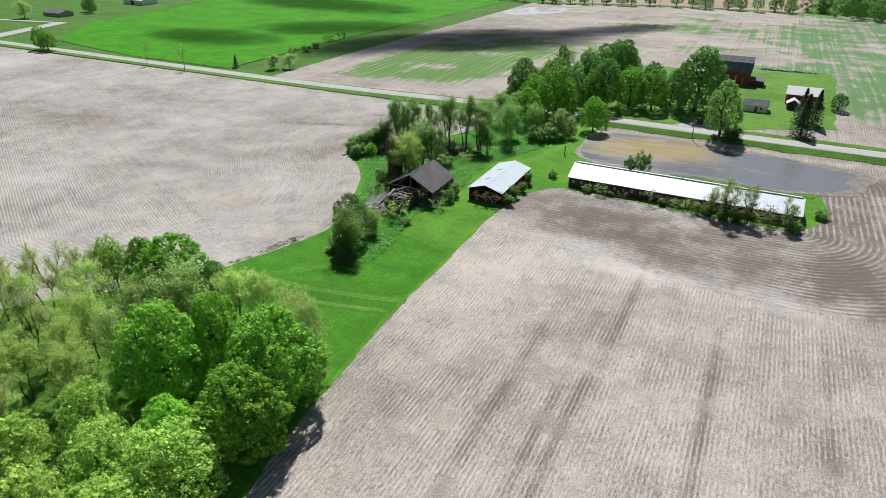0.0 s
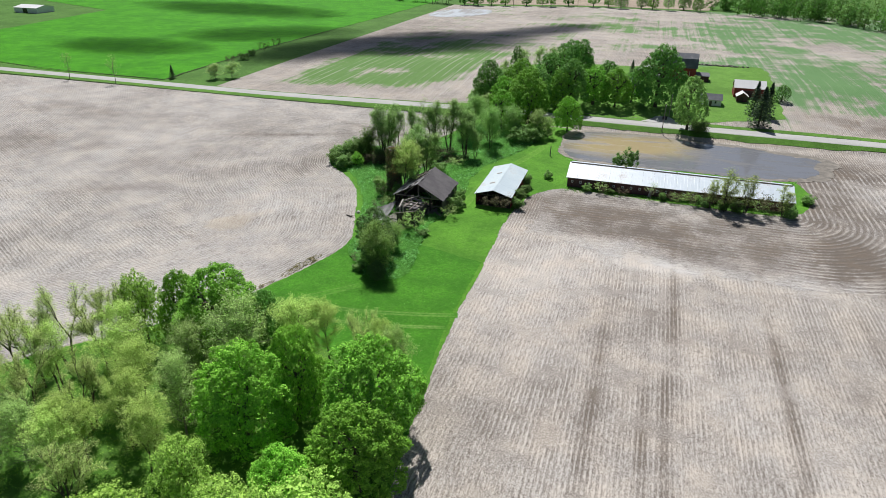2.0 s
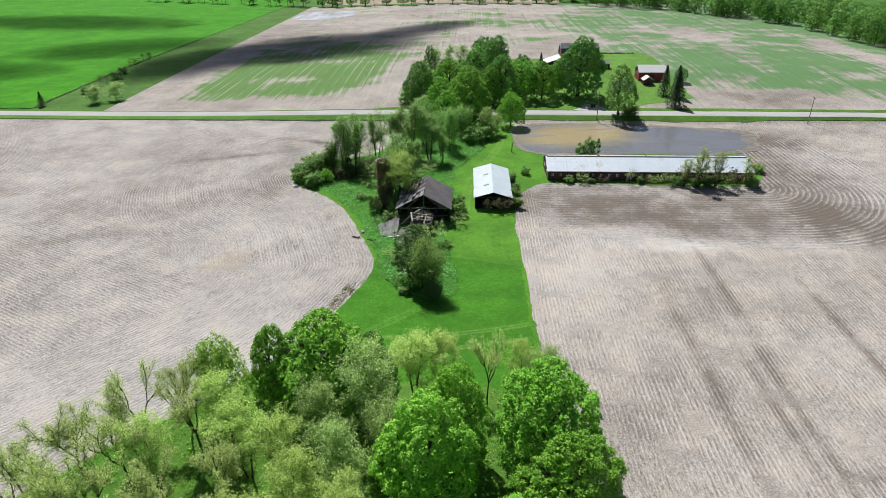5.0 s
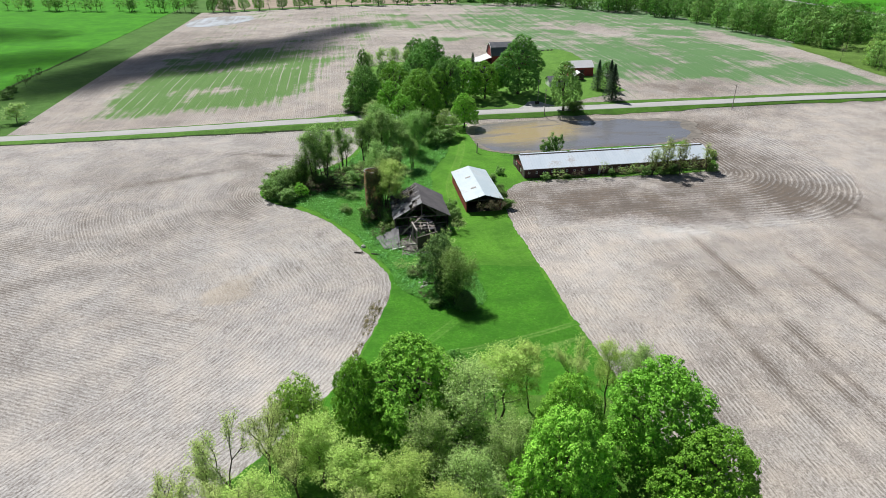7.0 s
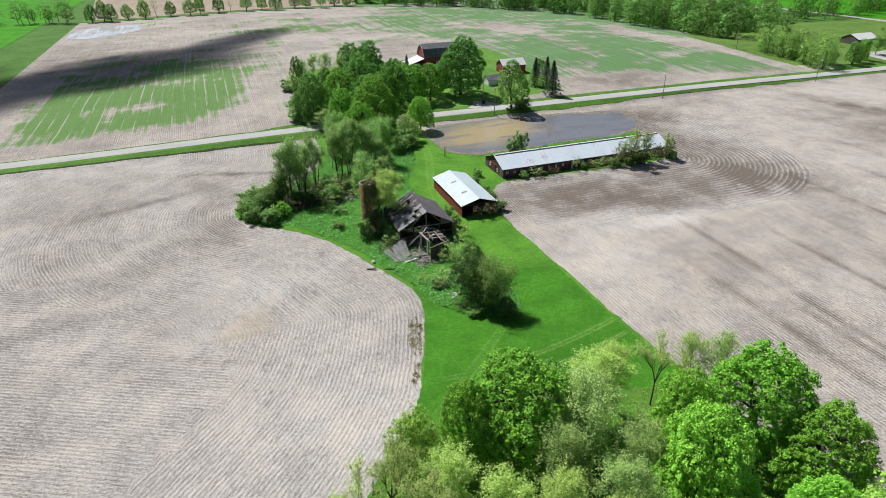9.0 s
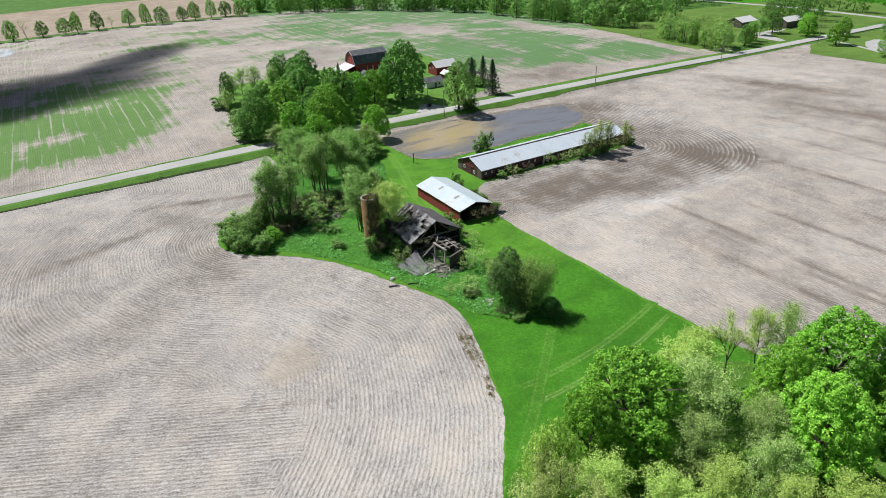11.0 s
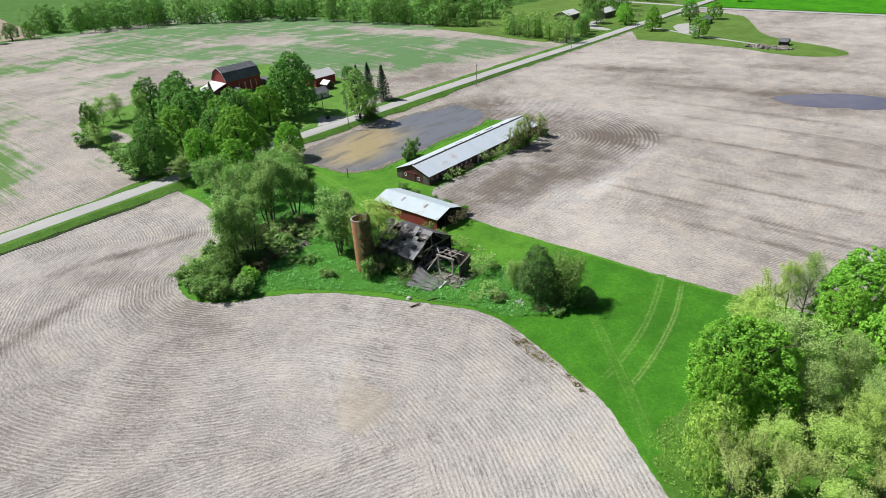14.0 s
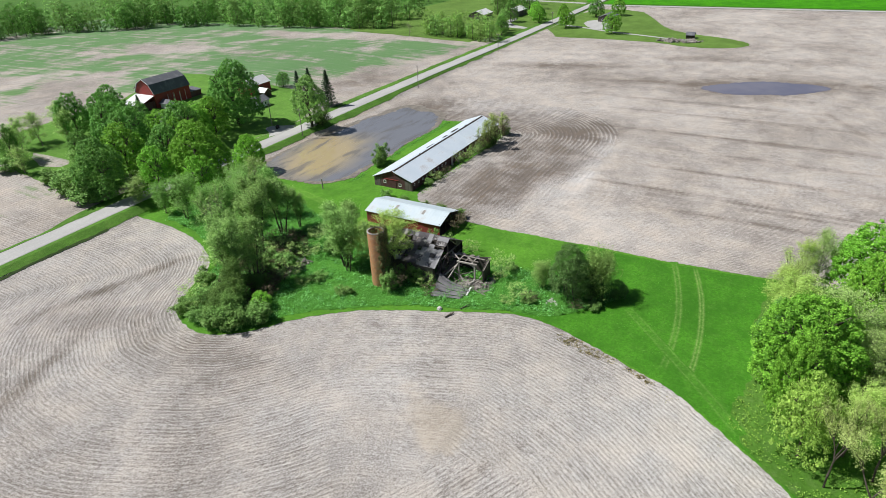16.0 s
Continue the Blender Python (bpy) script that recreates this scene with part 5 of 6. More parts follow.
plant("bare", G3, False, (-72.5, 304, 13, 3.6), (-83, 304, 12, 3.2), (-84.6, 238.6, 9, 4.4))
plant("shrub", G3, False, (-92, 252, 6, 4.5), (-93, 248, 4, 4), (-91, 292, 4, 4), (-90.5, 263, 4.5, 4), (-91.6, 258, 5, 4), (-90, 271, 3.6, 3.4))
plant("shade", G3, False, (-9.2, 234.2, 19.5, 6.4))
plant("thorn", G3, False, (-5.5, 233, 5, 4.2))
plant("spruce", G3, False, (16, 262, 13, 3.6), (20.5, 259.5, 13.5, 3.8), (16.5, 246.5, 15, 4.8), (-33, 302, 9, 2.4))
plant("willow", G3, False, (-84, 260, 12, 4.6))
# beside the long barn, the shed and the ruin
plant("column", "", False, (-0.8, 163.4, 13, 3.2), (-4.6, 164, 9.5, 1.8), (4.4, 163.6, 11, 2.4), (13.8, 164.4, 9.4, 2.4))
plant("brush", "", False, (-4.2, 164.2, 5, 2.4), (6.5, 163.8, 5, 3), (10.5, 164, 3.8, 2.6), (-7.4, 164.4, 3, 2.2), (1, 163.4, 4, 2.8), (-28, 165.2, 2.0, 1.6), (-33.6, 165.4, 1.8, 1.5), (-14, 165.2, 2.2, 1.7), (-58.4, 144.6, 3.4, 2.4), (-61.6, 144.2, 3.2, 2.2), (-59.6, 145, 3, 2.2))
plant("thorn", "", False, (2, 163.6, 3.4, 2.2), (-1.6, 163.6, 3.0, 2.0), (-17, 165.6, 2.4, 1.2), (-31, 165.9, 1.8, 1.1), (-55.2, 163.5, 4.2, 1.8), (-54.8, 157, 3.4, 1.8), (-55, 151.6, 4, 2), (-54.6, 147, 3.4, 2))
plant("shrub", "", False, (-6, 164.6, 2.6, 2), (15.5, 164.2, 2.4, 1.8), (-38, 165.8, 1.8, 1.4), (-50.5, 172.6, 2, 1.4), (-70.6, 141, 3.2, 2), (-70.8, 145.5, 3.4, 1.8), (-87.2, 141, 3.4, 2), (-88.4, 144.2, 3.6, 1.8), (-30.6, 189, 4.0, 1.9), (-27, 190, 5.4, 2.1), (21.6, 176, 2.2, 1.8))
plant("shrub", "", False, (-92.8, 143.6, 4.2, 2.0), (-98, 152, 1.5, 1.7), (-96, 161, 1.6, 1.8), (-84, 115, 1.4, 1.7), (-73.5, 123, 1.3, 1.5))
plant("twiggy", "", False, (8, 164.6, 3, 2.4), (-9.5, 164.8, 3, 2), (-13, 165, 2.4, 1.8), (-34, 165.4, 2.6, 2), (-70.4, 135, 2.6, 2.2), (-88, 137.5, 2.6, 2), (-76.2, 124.4, 4.4, 2.8), (-78.6, 123.4, 2.8, 1.8), (-82, 118, 1.4, 2.4), (-99, 163, 1.6, 1.7), (-86.5, 118.5, 1.3, 1.6))
plant("bare", "", False, (-20.3, 164.6, 5.5, 2.6))
# along the road to the west and beside the far houses
plant("maple", "", False, (-398, 238, 14, 5.2), (-389, 236, 12, 5))
plant("bare", "", False, (-301, 233.6, 14, 3.6), (-272, 233.2, 15, 3.6))
plant("spruce", "", False, (-253, 251, 6.5, 2.2))
plant("grey", "", False, (-233, 258, 8, 5), (-226, 262, 8, 5), (-545, 318, 14, 9))
plant("brush", "", False, (-246, 290, 4, 2.5), (-250, 330, 5, 3), (-251, 345, 5, 2.8))
plant("shrub", "", False, (-248, 305, 3, 2.5), (-247, 275, 2.6, 2.4), (-251, 318, 2.6, 2.4))
plant("dark", "", False, (-540, 372, 12, 5), (-528, 366, 12, 5), (-560, 300, 12, 8))


# ---- buildings ----
def gable_roof(parent, x0, x1, y0, y1, eave, ridge, mat, over=0.4, t=0.08, panels=1, along="x", name="roof_panel", skip=(), gap=0.0, jog=0.0):
    """Two slopes of separate sheets; the ridge runs along x or y."""
    rng = random.Random(len(bpy.data.objects))
    for side in (-1, 1):
        for i in range(panels):
            if (side, i) in skip:
                continue
            j = rng.uniform(-jog, jog)
            lo, hi = (x0 - over, x1 + over) if along == "x" else (y0 - over, y1 + over)
            u0, u1 = lo + (hi - lo) * i / panels, lo + (hi - lo) * (i + 1) / panels - 0.02
            a, b = (y0, y1) if along == "x" else (x0, x1)
            mid, half = (a + b) / 2, (b - a) / 2
            slope = (ridge - eave) / half
            e, ez = mid + side * (half + over + j), eave - slope * (over + j) + rng.uniform(0, jog * 0.15)
            k, kz = mid + side * gap, ridge - slope * gap + rng.uniform(0, jog * 0.2)
            if along == "x":
                p = [(u0, e, ez), (u1, e, ez), (u1, k, kz), (u0, k, kz)]
            else:
                p = [(e, u1, ez), (e, u0, ez), (k, u0, kz), (k, u1, kz)]
            part(name, Shape().slab(p if side < 0 else p[::-1], t), mat, parent)


def prism_y(sh, o, ya, yb):
    n, k = len(sh.v), len(o)
    sh.v += [(a, ya, b) for a, b in o] + [(a, yb, b) for a, b in o]
    sh.f += [tuple(range(n, n + k)), tuple(reversed(range(n + k, n + 2 * k)))]
    sh.f += [(n + i, n + k + i, n + k + (i + 1) % k, n + (i + 1) % k) for i in range(k)]
    return sh


def prism_x(sh, o, xa, xb):
    n, k = len(sh.v), len(o)
    sh.v += [(xa, a, b) for a, b in o] + [(xb, a, b) for a, b in o]
    sh.f += [tuple(range(n, n + k)), tuple(reversed(range(n + k, n + 2 * k)))]
    sh.f += [(n + i, n + k + i, n + k + (i + 1) % k, n + (i + 1) % k) for i in range(k)]
    return sh


def walls(parent, x0, x1, y0, y1, eave, ridge, mat, along="x", t=0.15, sides="swne", end_mat=None):
    """Walls of a gabled building; the gables stand across the ridge."""
    for s in sides:
        sh = Shape()
        gable = (s in "sn") == (along == "y")
        if s in "sn":
            y = y0 if s == "s" else y1 - t
            if gable:
                prism_y(sh, [(x0, eave), ((x0 + x1) / 2, ridge), (x1, eave), (x1, -0.4), (x0, -0.4)], y, y + t)
            else:
                sh.box(x0, y, -0.4, x1, y + t, eave)
        else:
            x = x0 if s == "w" else x1 - t
            if gable:
                prism_x(sh, [(y0 + t, eave), ((y0 + y1) / 2, ridge), (y1 - t, eave), (y1 - t, -0.4), (y0 + t, -0.4)], x, x + t)
            else:
                sh.box(x, y0 + t, -0.4, x + t, y1 - t, eave)
        part("wall", sh, end_mat if gable and end_mat else mat, parent)


def window(parent, m, w=0.62, h=0.72, fr=0.11, frame_mat=None):
    """A framed pane standing 6 cm proud of the wall; m faces -y."""
    s = Shape()
    for a in ((-w / 2, -h / 2, w / 2, -h / 2 + fr), (-w / 2, h / 2 - fr, w / 2, h / 2), (-w / 2, -h / 2 + fr, -w / 2 + fr, h / 2 - fr), (w / 2 - fr, -h / 2 + fr, w / 2, h / 2 - fr)):
        s.box(a[0], -0.06, a[1], a[2], 0.0, a[3])
    win = part("window", s, frame_mat or M_white, parent, "small window with a white frame")
    win.matrix_basis = m
    part("pane", Shape().box(-w / 2 + fr, -0.03, -h / 2 + fr, w / 2 - fr, -0.004, h / 2 - fr), M_glass, win, "dark glass pane")
    return win


def front(x, z, y=0.0):
    return pose(x, y, z)


def west(y, z, x=0.0):
    return pose(x, y, z, 0, 0, -90)


# the long barn
long_barn = thing("long_barn", "long low dark red barn with a pale metal roof", "barn", pose(-44, 167.8, 0))
L, W = 60.5, 13.4
walls(long_barn, 0, L, 0, W, 3.0, 5.5, M_dark_red, "x")
gable_roof(long_barn, 0, L, 0, W, 3.12, 5.62, M_tin, 0.4, panels=20, gap=0.32, jog=0.06)
for x0, x1 in ((0.2, 15.5), (16.2, 30.0), (30.4, 47.0), (48.2, 60.2)):
    part("ridge_cap", Shape().slab([(x0, W / 2 - 0.2, 5.60), (x1, W / 2 - 0.2, 5.60), (x1, W / 2 + 0.34, 5.66), (x0, W / 2 + 0.34, 5.66)], 0.05), M_tin, long_barn)
# Dark strip laid over the sheets imitates shade in an open ridge slot.
part("slot_shade_strip", Shape().slab([(0.1, W / 2 - 0.72, 5.40), (L - 0.1, W / 2 - 0.72, 5.40), (L - 0.1, W / 2 - 0.3, 5.56), (0.1, W / 2 - 0.3, 5.56)], 0.03), M_dark_timber, long_barn, "dark strip standing for the shade in an open ridge slot")
# Roof stays closed here; dark slabs on top imitate shaded gaps.
for x0, x1, dy in ((22.5, 26.5, 0.5), (33.5, 36.0, 0.7), (39.5, 44.0, 0.9)):
    part("gap_shade_slab", Shape().slab([(x0, W / 2 + dy, 5.52), (x1, W / 2 + dy, 5.50), (x1, W / 2 + dy + 0.9, 5.22), (x0, W / 2 + dy + 0.9, 5.24)], 0.05), M_dark_timber, long_barn, "dark slab standing for the shade in a torn roof gap")
for i in range(25):
    if i in (9, 16):
        continue
    window(long_barn, front(1.4 + i * 2.4, 1.75 + 0.05 * math.sin(i * 3.1)))
window(long_barn, west(4.2, 1.35), 0.95, 1.0, 0.16)
window(long_barn, west(9.6, 1.75), 0.95, 1.0, 0.16)
part("barn_door", Shape().box(-0.09, 5.6, 0.05, 0.0, 8.6, 2.6), M_dark_red, long_barn, "faded red sliding door")
part("door_rail", Shape().box(-0.16, 4.6, 2.66, -0.02, 9.6, 2.80), M_red, long_barn)
for y0, y1 in ((0.2, 2.4), (11.2, 13.2)):
    part("bare_boards", Shape().box(-0.05, y0, 0.0, 0.0, y1, 2.9), M_grey_wood, long_barn, "unpainted grey boards")
for x in (0.06, L - 0.06):
    part("corner_board", Shape().box(x - 0.09, -0.05, 0, x + 0.09, 0.02, 3.0), M_grey_wood, long_barn)
part("chimney_post", Shape().beam((23.4, -0.9, 0), (23.9, -0.45, 3.0), 0.55), M_concrete, long_barn, "leaning pale concrete post")
part("fascia", Shape().box(-0.38, -0.42, 2.86, L + 0.38, -0.36, 3.0), M_grey_wood, long_barn)

# the open shed
shed = thing("open_shed", "red open-ended machine shed with a pale metal roof", "shed", pose(-66.2, 145.9, 0))
W, L = 9.8, 22.4
walls(shed, 0, W, 0, L, 3.3, 4.75, M_red, "y", sides="wne")
gable_roof(shed, 0, W, 0, L, 3.45, 4.9, M_tin_y, 0.35, panels=8, along="y", jog=0.04)
part("ridge_cap", Shape().slab([(W / 2 - 0.3, -0.35, 4.86), (W / 2, -0.35, 4.95), (W / 2, L + 0.35, 4.95), (W / 2 - 0.3, L + 0.35, 4.86)], 0.04).slab([(W / 2, -0.35, 4.95), (W / 2 + 0.3, -0.35, 4.86), (W / 2 + 0.3, L + 0.35, 4.86), (W / 2, L + 0.35, 4.95)], 0.04), M_tin_y, shed)
for y in (6.4, 14.6):
    part("skylight", Shape().slab([(2.4, y + 0.35, 4.24), (2.4, y - 0.35, 4.24), (3.9, y - 0.35, 4.69), (3.9, y + 0.35, 4.69)], 0.06), M_concrete, shed, "grey translucent roof light")
for x in (0.15, 3.3, 6.5, W - 0.15):
    part("post", Shape().beam((x, 0.15, -0.3), (x, 0.15, 3.5 + 0.28 * min(x, W - x)), 0.22), M_dark_timber, shed)
part("beam", Shape().box(0, 0.05, 3.1, W, 0.25, 3.36), M_dark_timber, shed)
part("floor_earth", Shape().box(0.15, 0, -0.2, W - 0.15, L - 0.15, 0.11), M_earth_floor, shed)
for i in range(1, 8):
    y = i * L / 8
    sh = Shape().box(0.15, y - 0.06, 3.15, W - 0.15, y + 0.06, 3.35)
    for sx in (0, 1):
        sh.beam((0.15 if sx == 0 else W - 0.15, y, 3.4), (W / 2, y, 4.78), 0.14)
    part("truss", sh, M_dark_timber, shed)

# the ruined barn
M_mossy = paint("mossy_broken_roofing", (0.075, 0.070, 0.070), (0.32, 0.31, 0.295), 0.95, wear=(0.48, 0.60), fine=(0.5, 3)).m
barn = thing("ruined_barn", "collapsing grey timber barn with a broken open gable", "barn", pose(-86.1, 136, 0))
W, L = 13.4, 13.4
for s, mat in (("w", M_grey_wood), ("n", M_grey_wood), ("e", M_grey_wood)):
    walls(barn, 0, W, 0.2, L, 4.25, 7.9, mat, "y", sides=s)
gable_roof(barn, 0, W, 0, L, 4.4, 8.1, M_grey_roof, 0.4, panels=10, along="y", skip=tuple((-1, i) for i in range(10)), jog=0.12)
M_pale_sheet = metal_roof("bleached_ribbed_sheet", (0.23, 0.23, 0.235), (0.34, 0.335, 0.335), (0.12, 0.105, 0.095), rib=0.45, axis=1, rough=0.75)
_r = random.Random(12)
for i in range(11):
    ruin_share = 0.03 if i < 4 else 0.15
    for k in range(7):
        if _r.random() < ruin_share:
            continue
        y0, y1 = -0.4 + i * 1.29, -0.4 + (i + 1) * 1.29 + _r.uniform(-0.1, 0.2)
        xa, xb = -0.5 + k * 1.03 + _r.uniform(-0.12, 0.12), -0.5 + (k + 1) * 1.03 + _r.uniform(-0.1, 0.25)
        sag = -0.55 * step(3, 7, i) * math.sin(math.pi * k / 7)
        za, zb = 4.4 + 0.552 * xa + sag, 4.4 + 0.552 * xb + sag + 0.06
        w = _r.uniform(-0.05, 0.07) if i < 4 else _r.uniform(-0.35, 0.45)
        part("roof_sheet", Shape().slab([(xa, y1, za + 0.05), (xa, y0, za + 0.05 + w), (xb, y0, zb + 0.04), (xb, y1, zb + 0.10 + w)], 0.05), _r.choice((M_pale_sheet, M_pale_sheet, M_pale_sheet, M_mossy) if i < 4 else (M_mossy, M_pale_sheet, M_grey_roof, M_grey_roof)), barn)
for i in range(12):
    y = 0.25 + i * (L - 0.5) / 11
    for a, b in (((0.1, y, 4.25), (W / 2, y, 7.95)), ((W - 0.1, y, 4.25), (W / 2, y, 7.95))):
        part("rafter", Shape().beam(a, b, 0.14), M_timber if i % 3 == 0 else M_dark_timber, barn)
for k in range(1, 6):
    x, z = W / 2 * k / 6, 4.33 + 3.6 * k / 6
    part("purlin", Shape().box(x - 0.05, 0.1, z, x + 0.05, L - 0.2, z + 0.08), M_timber, barn)
for x in (0.15, 3.4, 6.7, 10.0, W - 0.15):
    part("post", Shape().beam((x, 0.2, -0.3), (x, 0.2, 4.3), 0.26), M_dark_timber, barn)
for a, b, w in (((0, 0.2, 4.25), (W, 0.2, 4.25), 0.26), ((2.4, 0.2, 4.3), (5.4, 0.2, 7.0), 0.17), ((11, 0.2, 4.3), (8, 0.2, 7.0), 0.17), ((3.4, 0.25, 2.2), (6.4, 0.25, 4.2), 0.15), ((W / 2, 0.25, 4.3), (W / 2, 0.25, 7.9), 0.2), ((0.2, 0.2, 2.0), (13.0, 0.2, 2.25), 0.16)):
    part("brace", Shape().beam(a, b, w), M_timber, barn)
part("gable_board", Shape().slab([(10.4, 0.1, 4.4), (12.9, 0.1, 4.4), (11.7, 0.1, 5.1), (10.4, 0.1, 5.8)], 0.05), M_grey_wood, barn)
part("floor_earth", Shape().box(0.15, 0.2, -0.2, W - 0.15, L - 0.15, 0.12), M_earth_floor, barn)

# the fallen wing in front of it
ruin = thing("ruined_wing", "roofless collapsed wing with a leaning plank wall", "ruin", pose(-86.1, 127, 0))
part("wall", Shape().slab([(4.4, -0.7, 0), (9.0, -0.2, 0), (9.0, -0.2, 4.3), (7.6, -0.35, 4.15), (5.6, -0.55, 3.7), (4.4, -0.7, 3.4)], 0.2), M_dark_boards, ruin, "dark weathered boards, still standing")
part("wall", Shape().slab([(9.0, -0.2, 0), (9.5, 8.8, 0), (9.4, 8.8, 3.2), (9.2, 4.0, 3.5), (9.0, -0.2, 4.3)], 0.2), M_dark_boards, ruin)
part("wall_cap", Shape().beam((4.3, -0.85, 3.45), (9.1, -0.36, 4.38), 0.16), M_timber, ruin)
part("low_wall", Shape().box(1.4, 1.2, -0.2, 4.2, 1.5, 0.9), M_concrete, ruin)
for a, b, w, mt in (((3.9, 5.0, 0), (3.9, 5.0, 4.6), 0.30, M_pale_timber), ((4.4, 1.4, 0), (4.5, 1.4, 4.3), 0.30, M_pale_timber), ((3.8, 5.4, 4.65), (4.5, 0.9, 4.35), 0.32, M_pale_timber), ((3.9, 5.0, 4.4), (1.2, 6.6, 0.9), 0.24, M_pale_timber), ((4.0, 5.2, 3.9), (2.0, 7.6, 1.6), 0.2, M_pale_timber),
                    ((4.2, 2.2, 4.45), (9.2, 2.6, 3.9), 0.18, M_pale_timber), ((4.0, 3.8, 4.5), (9.3, 4.4, 3.7), 0.18, M_timber), ((3.9, 5.2, 4.6), (9.3, 6.2, 3.5), 0.2, M_pale_timber), ((5.6, 1.0, 4.5), (6.0, 8.8, 4.1), 0.16, M_timber), ((7.4, 0.4, 4.3), (7.8, 8.8, 3.9), 0.16, M_pale_timber),
                    ((4.5, 1.4, 3.6), (4.3, 3.0, 4.4), 0.16, M_pale_timber), ((4.6, 5.2, 4.7), (7.2, 8.6, 5.0), 0.2, M_pale_timber), ((6.4, 0, 0), (6.4, 0, 4.0), 0.2, M_dark_timber)):
    part("frame_beam", Shape().beam(a, b, w), mt, ruin)
_r = random.Random(9)
for i in range(9):
    x, y = _r.uniform(4.6, 8.2), _r.uniform(1.0, 7.4)
    z = 4.72 - 0.16 * (x - 4)
    part("roof_board", Shape().slab([(x, y, z), (x + _r.uniform(0.5, 1.4), y + _r.uniform(-0.3, 0.3), z - 0.1), (x + _r.uniform(0.7, 1.4), y + _r.uniform(0.6, 1.1), z - 0.05), (x + _r.uniform(-0.2, 0.2), y + 0.8, z + 0.12)], 0.05), _r.choice((M_pale_timber, M_timber, M_grey_roof)), ruin)
_r = random.Random(5)
for i in range(16):
    x, y = _r.uniform(0.8, 6.5), _r.uniform(0.6, 8.0)
    a = _r.uniform(0, 6.28)
    ln = _r.uniform(2, 5.5)
    z0, z1 = _r.uniform(0.15, 0.7), _r.uniform(0.3, 2.3)
    ob = part("fallen_beam", Shape().beam((0, 0, 0), (ln, 0, 0), _r.uniform(0.12, 0.26), _r.uniform(0.1, 0.2)), _r.choice((M_pale_timber, M_timber, M_pale_timber, M_grey_wood)))
    ob.matrix_basis = pose(-86.1 + x, 127 + y, z0, 0, -math.degrees(math.asin(min(0.9, (z1 - z0) / ln))), math.degrees(a))
    tagged(ob, "weathered timber lying in the ruined wing", "beam", "fallen timbers")
M_fallen = metal_roof("bleached_grey_roofing", (0.15, 0.148, 0.152), (0.24, 0.235, 0.235), (0.09, 0.08, 0.075), rib=0.5, axis=0, rough=0.7)
fallen = thing("fallen_roof", "fallen crumpled sheet of grey ribbed roofing on the weeds", "roof", pose(-88, 131, 0))


def fallen_point(u, v, k):
    """A sagging patch: its upper corner leans on the barn, the other three lie in the weeds."""
    a = Vector((-3.2, 3.2, 0.45)).lerp(Vector((2.6, 3.9, 2.9)), u)
    b = Vector((-1.5, -2.9, 0.35)).lerp(Vector((2.3, -3.6, 0.45)), u)
    p = a.lerp(b, v)
    p.z = 0.3 + (p.z - 0.3) * (0.55 + 0.45 * u) * (1 - 0.45 * math.sin(math.pi * v)) + 0.10 * math.sin(k * 2.3 + v * 4) + 0.07 * math.sin(u * 17)
    p.y += 0.22 * math.sin(k * 1.7) * (0.5 - v)
    return p


for i in range(9):
    sh = Shape()
    for j in range(5):
        sh.slab([fallen_point(i / 9, (j + 1) / 5, i), fallen_point((i + 0.97) / 9, (j + 1) / 5, i), fallen_point((i + 0.97) / 9, j / 5, i), fallen_point(i / 9, j / 5, i)], 0.05)
    part("roof_sheet", sh, M_fallen, fallen)
part("edge_board", Shape().beam((0.2, -3.6, 0.3), (3.2, -3.2, 0.55), 0.42, 0.06), M_white_tin, fallen, "bent pale edge trim")
part("post", Shape().beam((1.9, -3.2, -0.1), (2.0, -3.1, 2.2), 0.09), M_timber, fallen)


def heap(name, n, cx, cy, rx, ry, size, mat, label, category, flat=0.5, seed=1, z=0.0, plank=0.0):
    r = random.Random(seed)
    sh = Shape()
    for _ in range(n):
        a, k = r.uniform(0, 6.28), r.uniform(0, 1) ** 0.6
        x, y = cx + math.cos(a) * rx * k, cy + math.sin(a) * ry * k
        s = size * r.uniform(0.4, 1.3)
        m = Matrix.Translation((x, y, gz(x, y) + z + s * 0.2 + r.uniform(0, 0.5) * (1 - k) * flat)) @ Euler((r.uniform(-0.5, 0.5), r.uniform(-0.5, 0.5), a * 3)).to_matrix().to_4x4()
        ln = s * (1 + plank * r.uniform(0.5, 3))
        sh.box(-ln / 2, -s * 0.35, -s * flat * 0.5, ln / 2, s * 0.35, s * flat * 0.5, m)
    return tagged(part(name, sh, mat), label, category, "", "stuff")


heap("rubble", 240, -83.4, 129.2, 2.4, 3.2, 0.55, M_rubble, "pale broken masonry and board rubble", "rubble", 0.6, 3, 0.1, 0.6)
heap("rubble", 80, -82.2, 125.2, 3.8, 1.0, 0.45, M_rubble, "pale broken boards and stones in the weeds", "rubble", 0.35, 4, 0.05, 1.4)
heap("barn_debris", 150, -79.5, 136.5, 6.0, 1.6, 0.5, M_timber, "splintered pale boards at the open gable", "debris", 0.3, 14, 0.3, 3.0)
heap("brush_pile", 220, -94.5, 172, 6.5, 4.5, 0.5, M_rubble, "heap of grey brush and old boards among the trees", "brush pile", 0.4, 7, 0.05, 3.0)
heap("stones", 16, -82.4, 110.2, 1.7, 1.4, 0.55, M_rock, "pale stones lying in the weeds", "stone", 0.6, 8)
heap("yard_rubble", 120, 10, 348.5, 13, 1.2, 0.9, M_rubble, "row of field stones and scrap behind the lawn", "rubble", 0.6, 9)
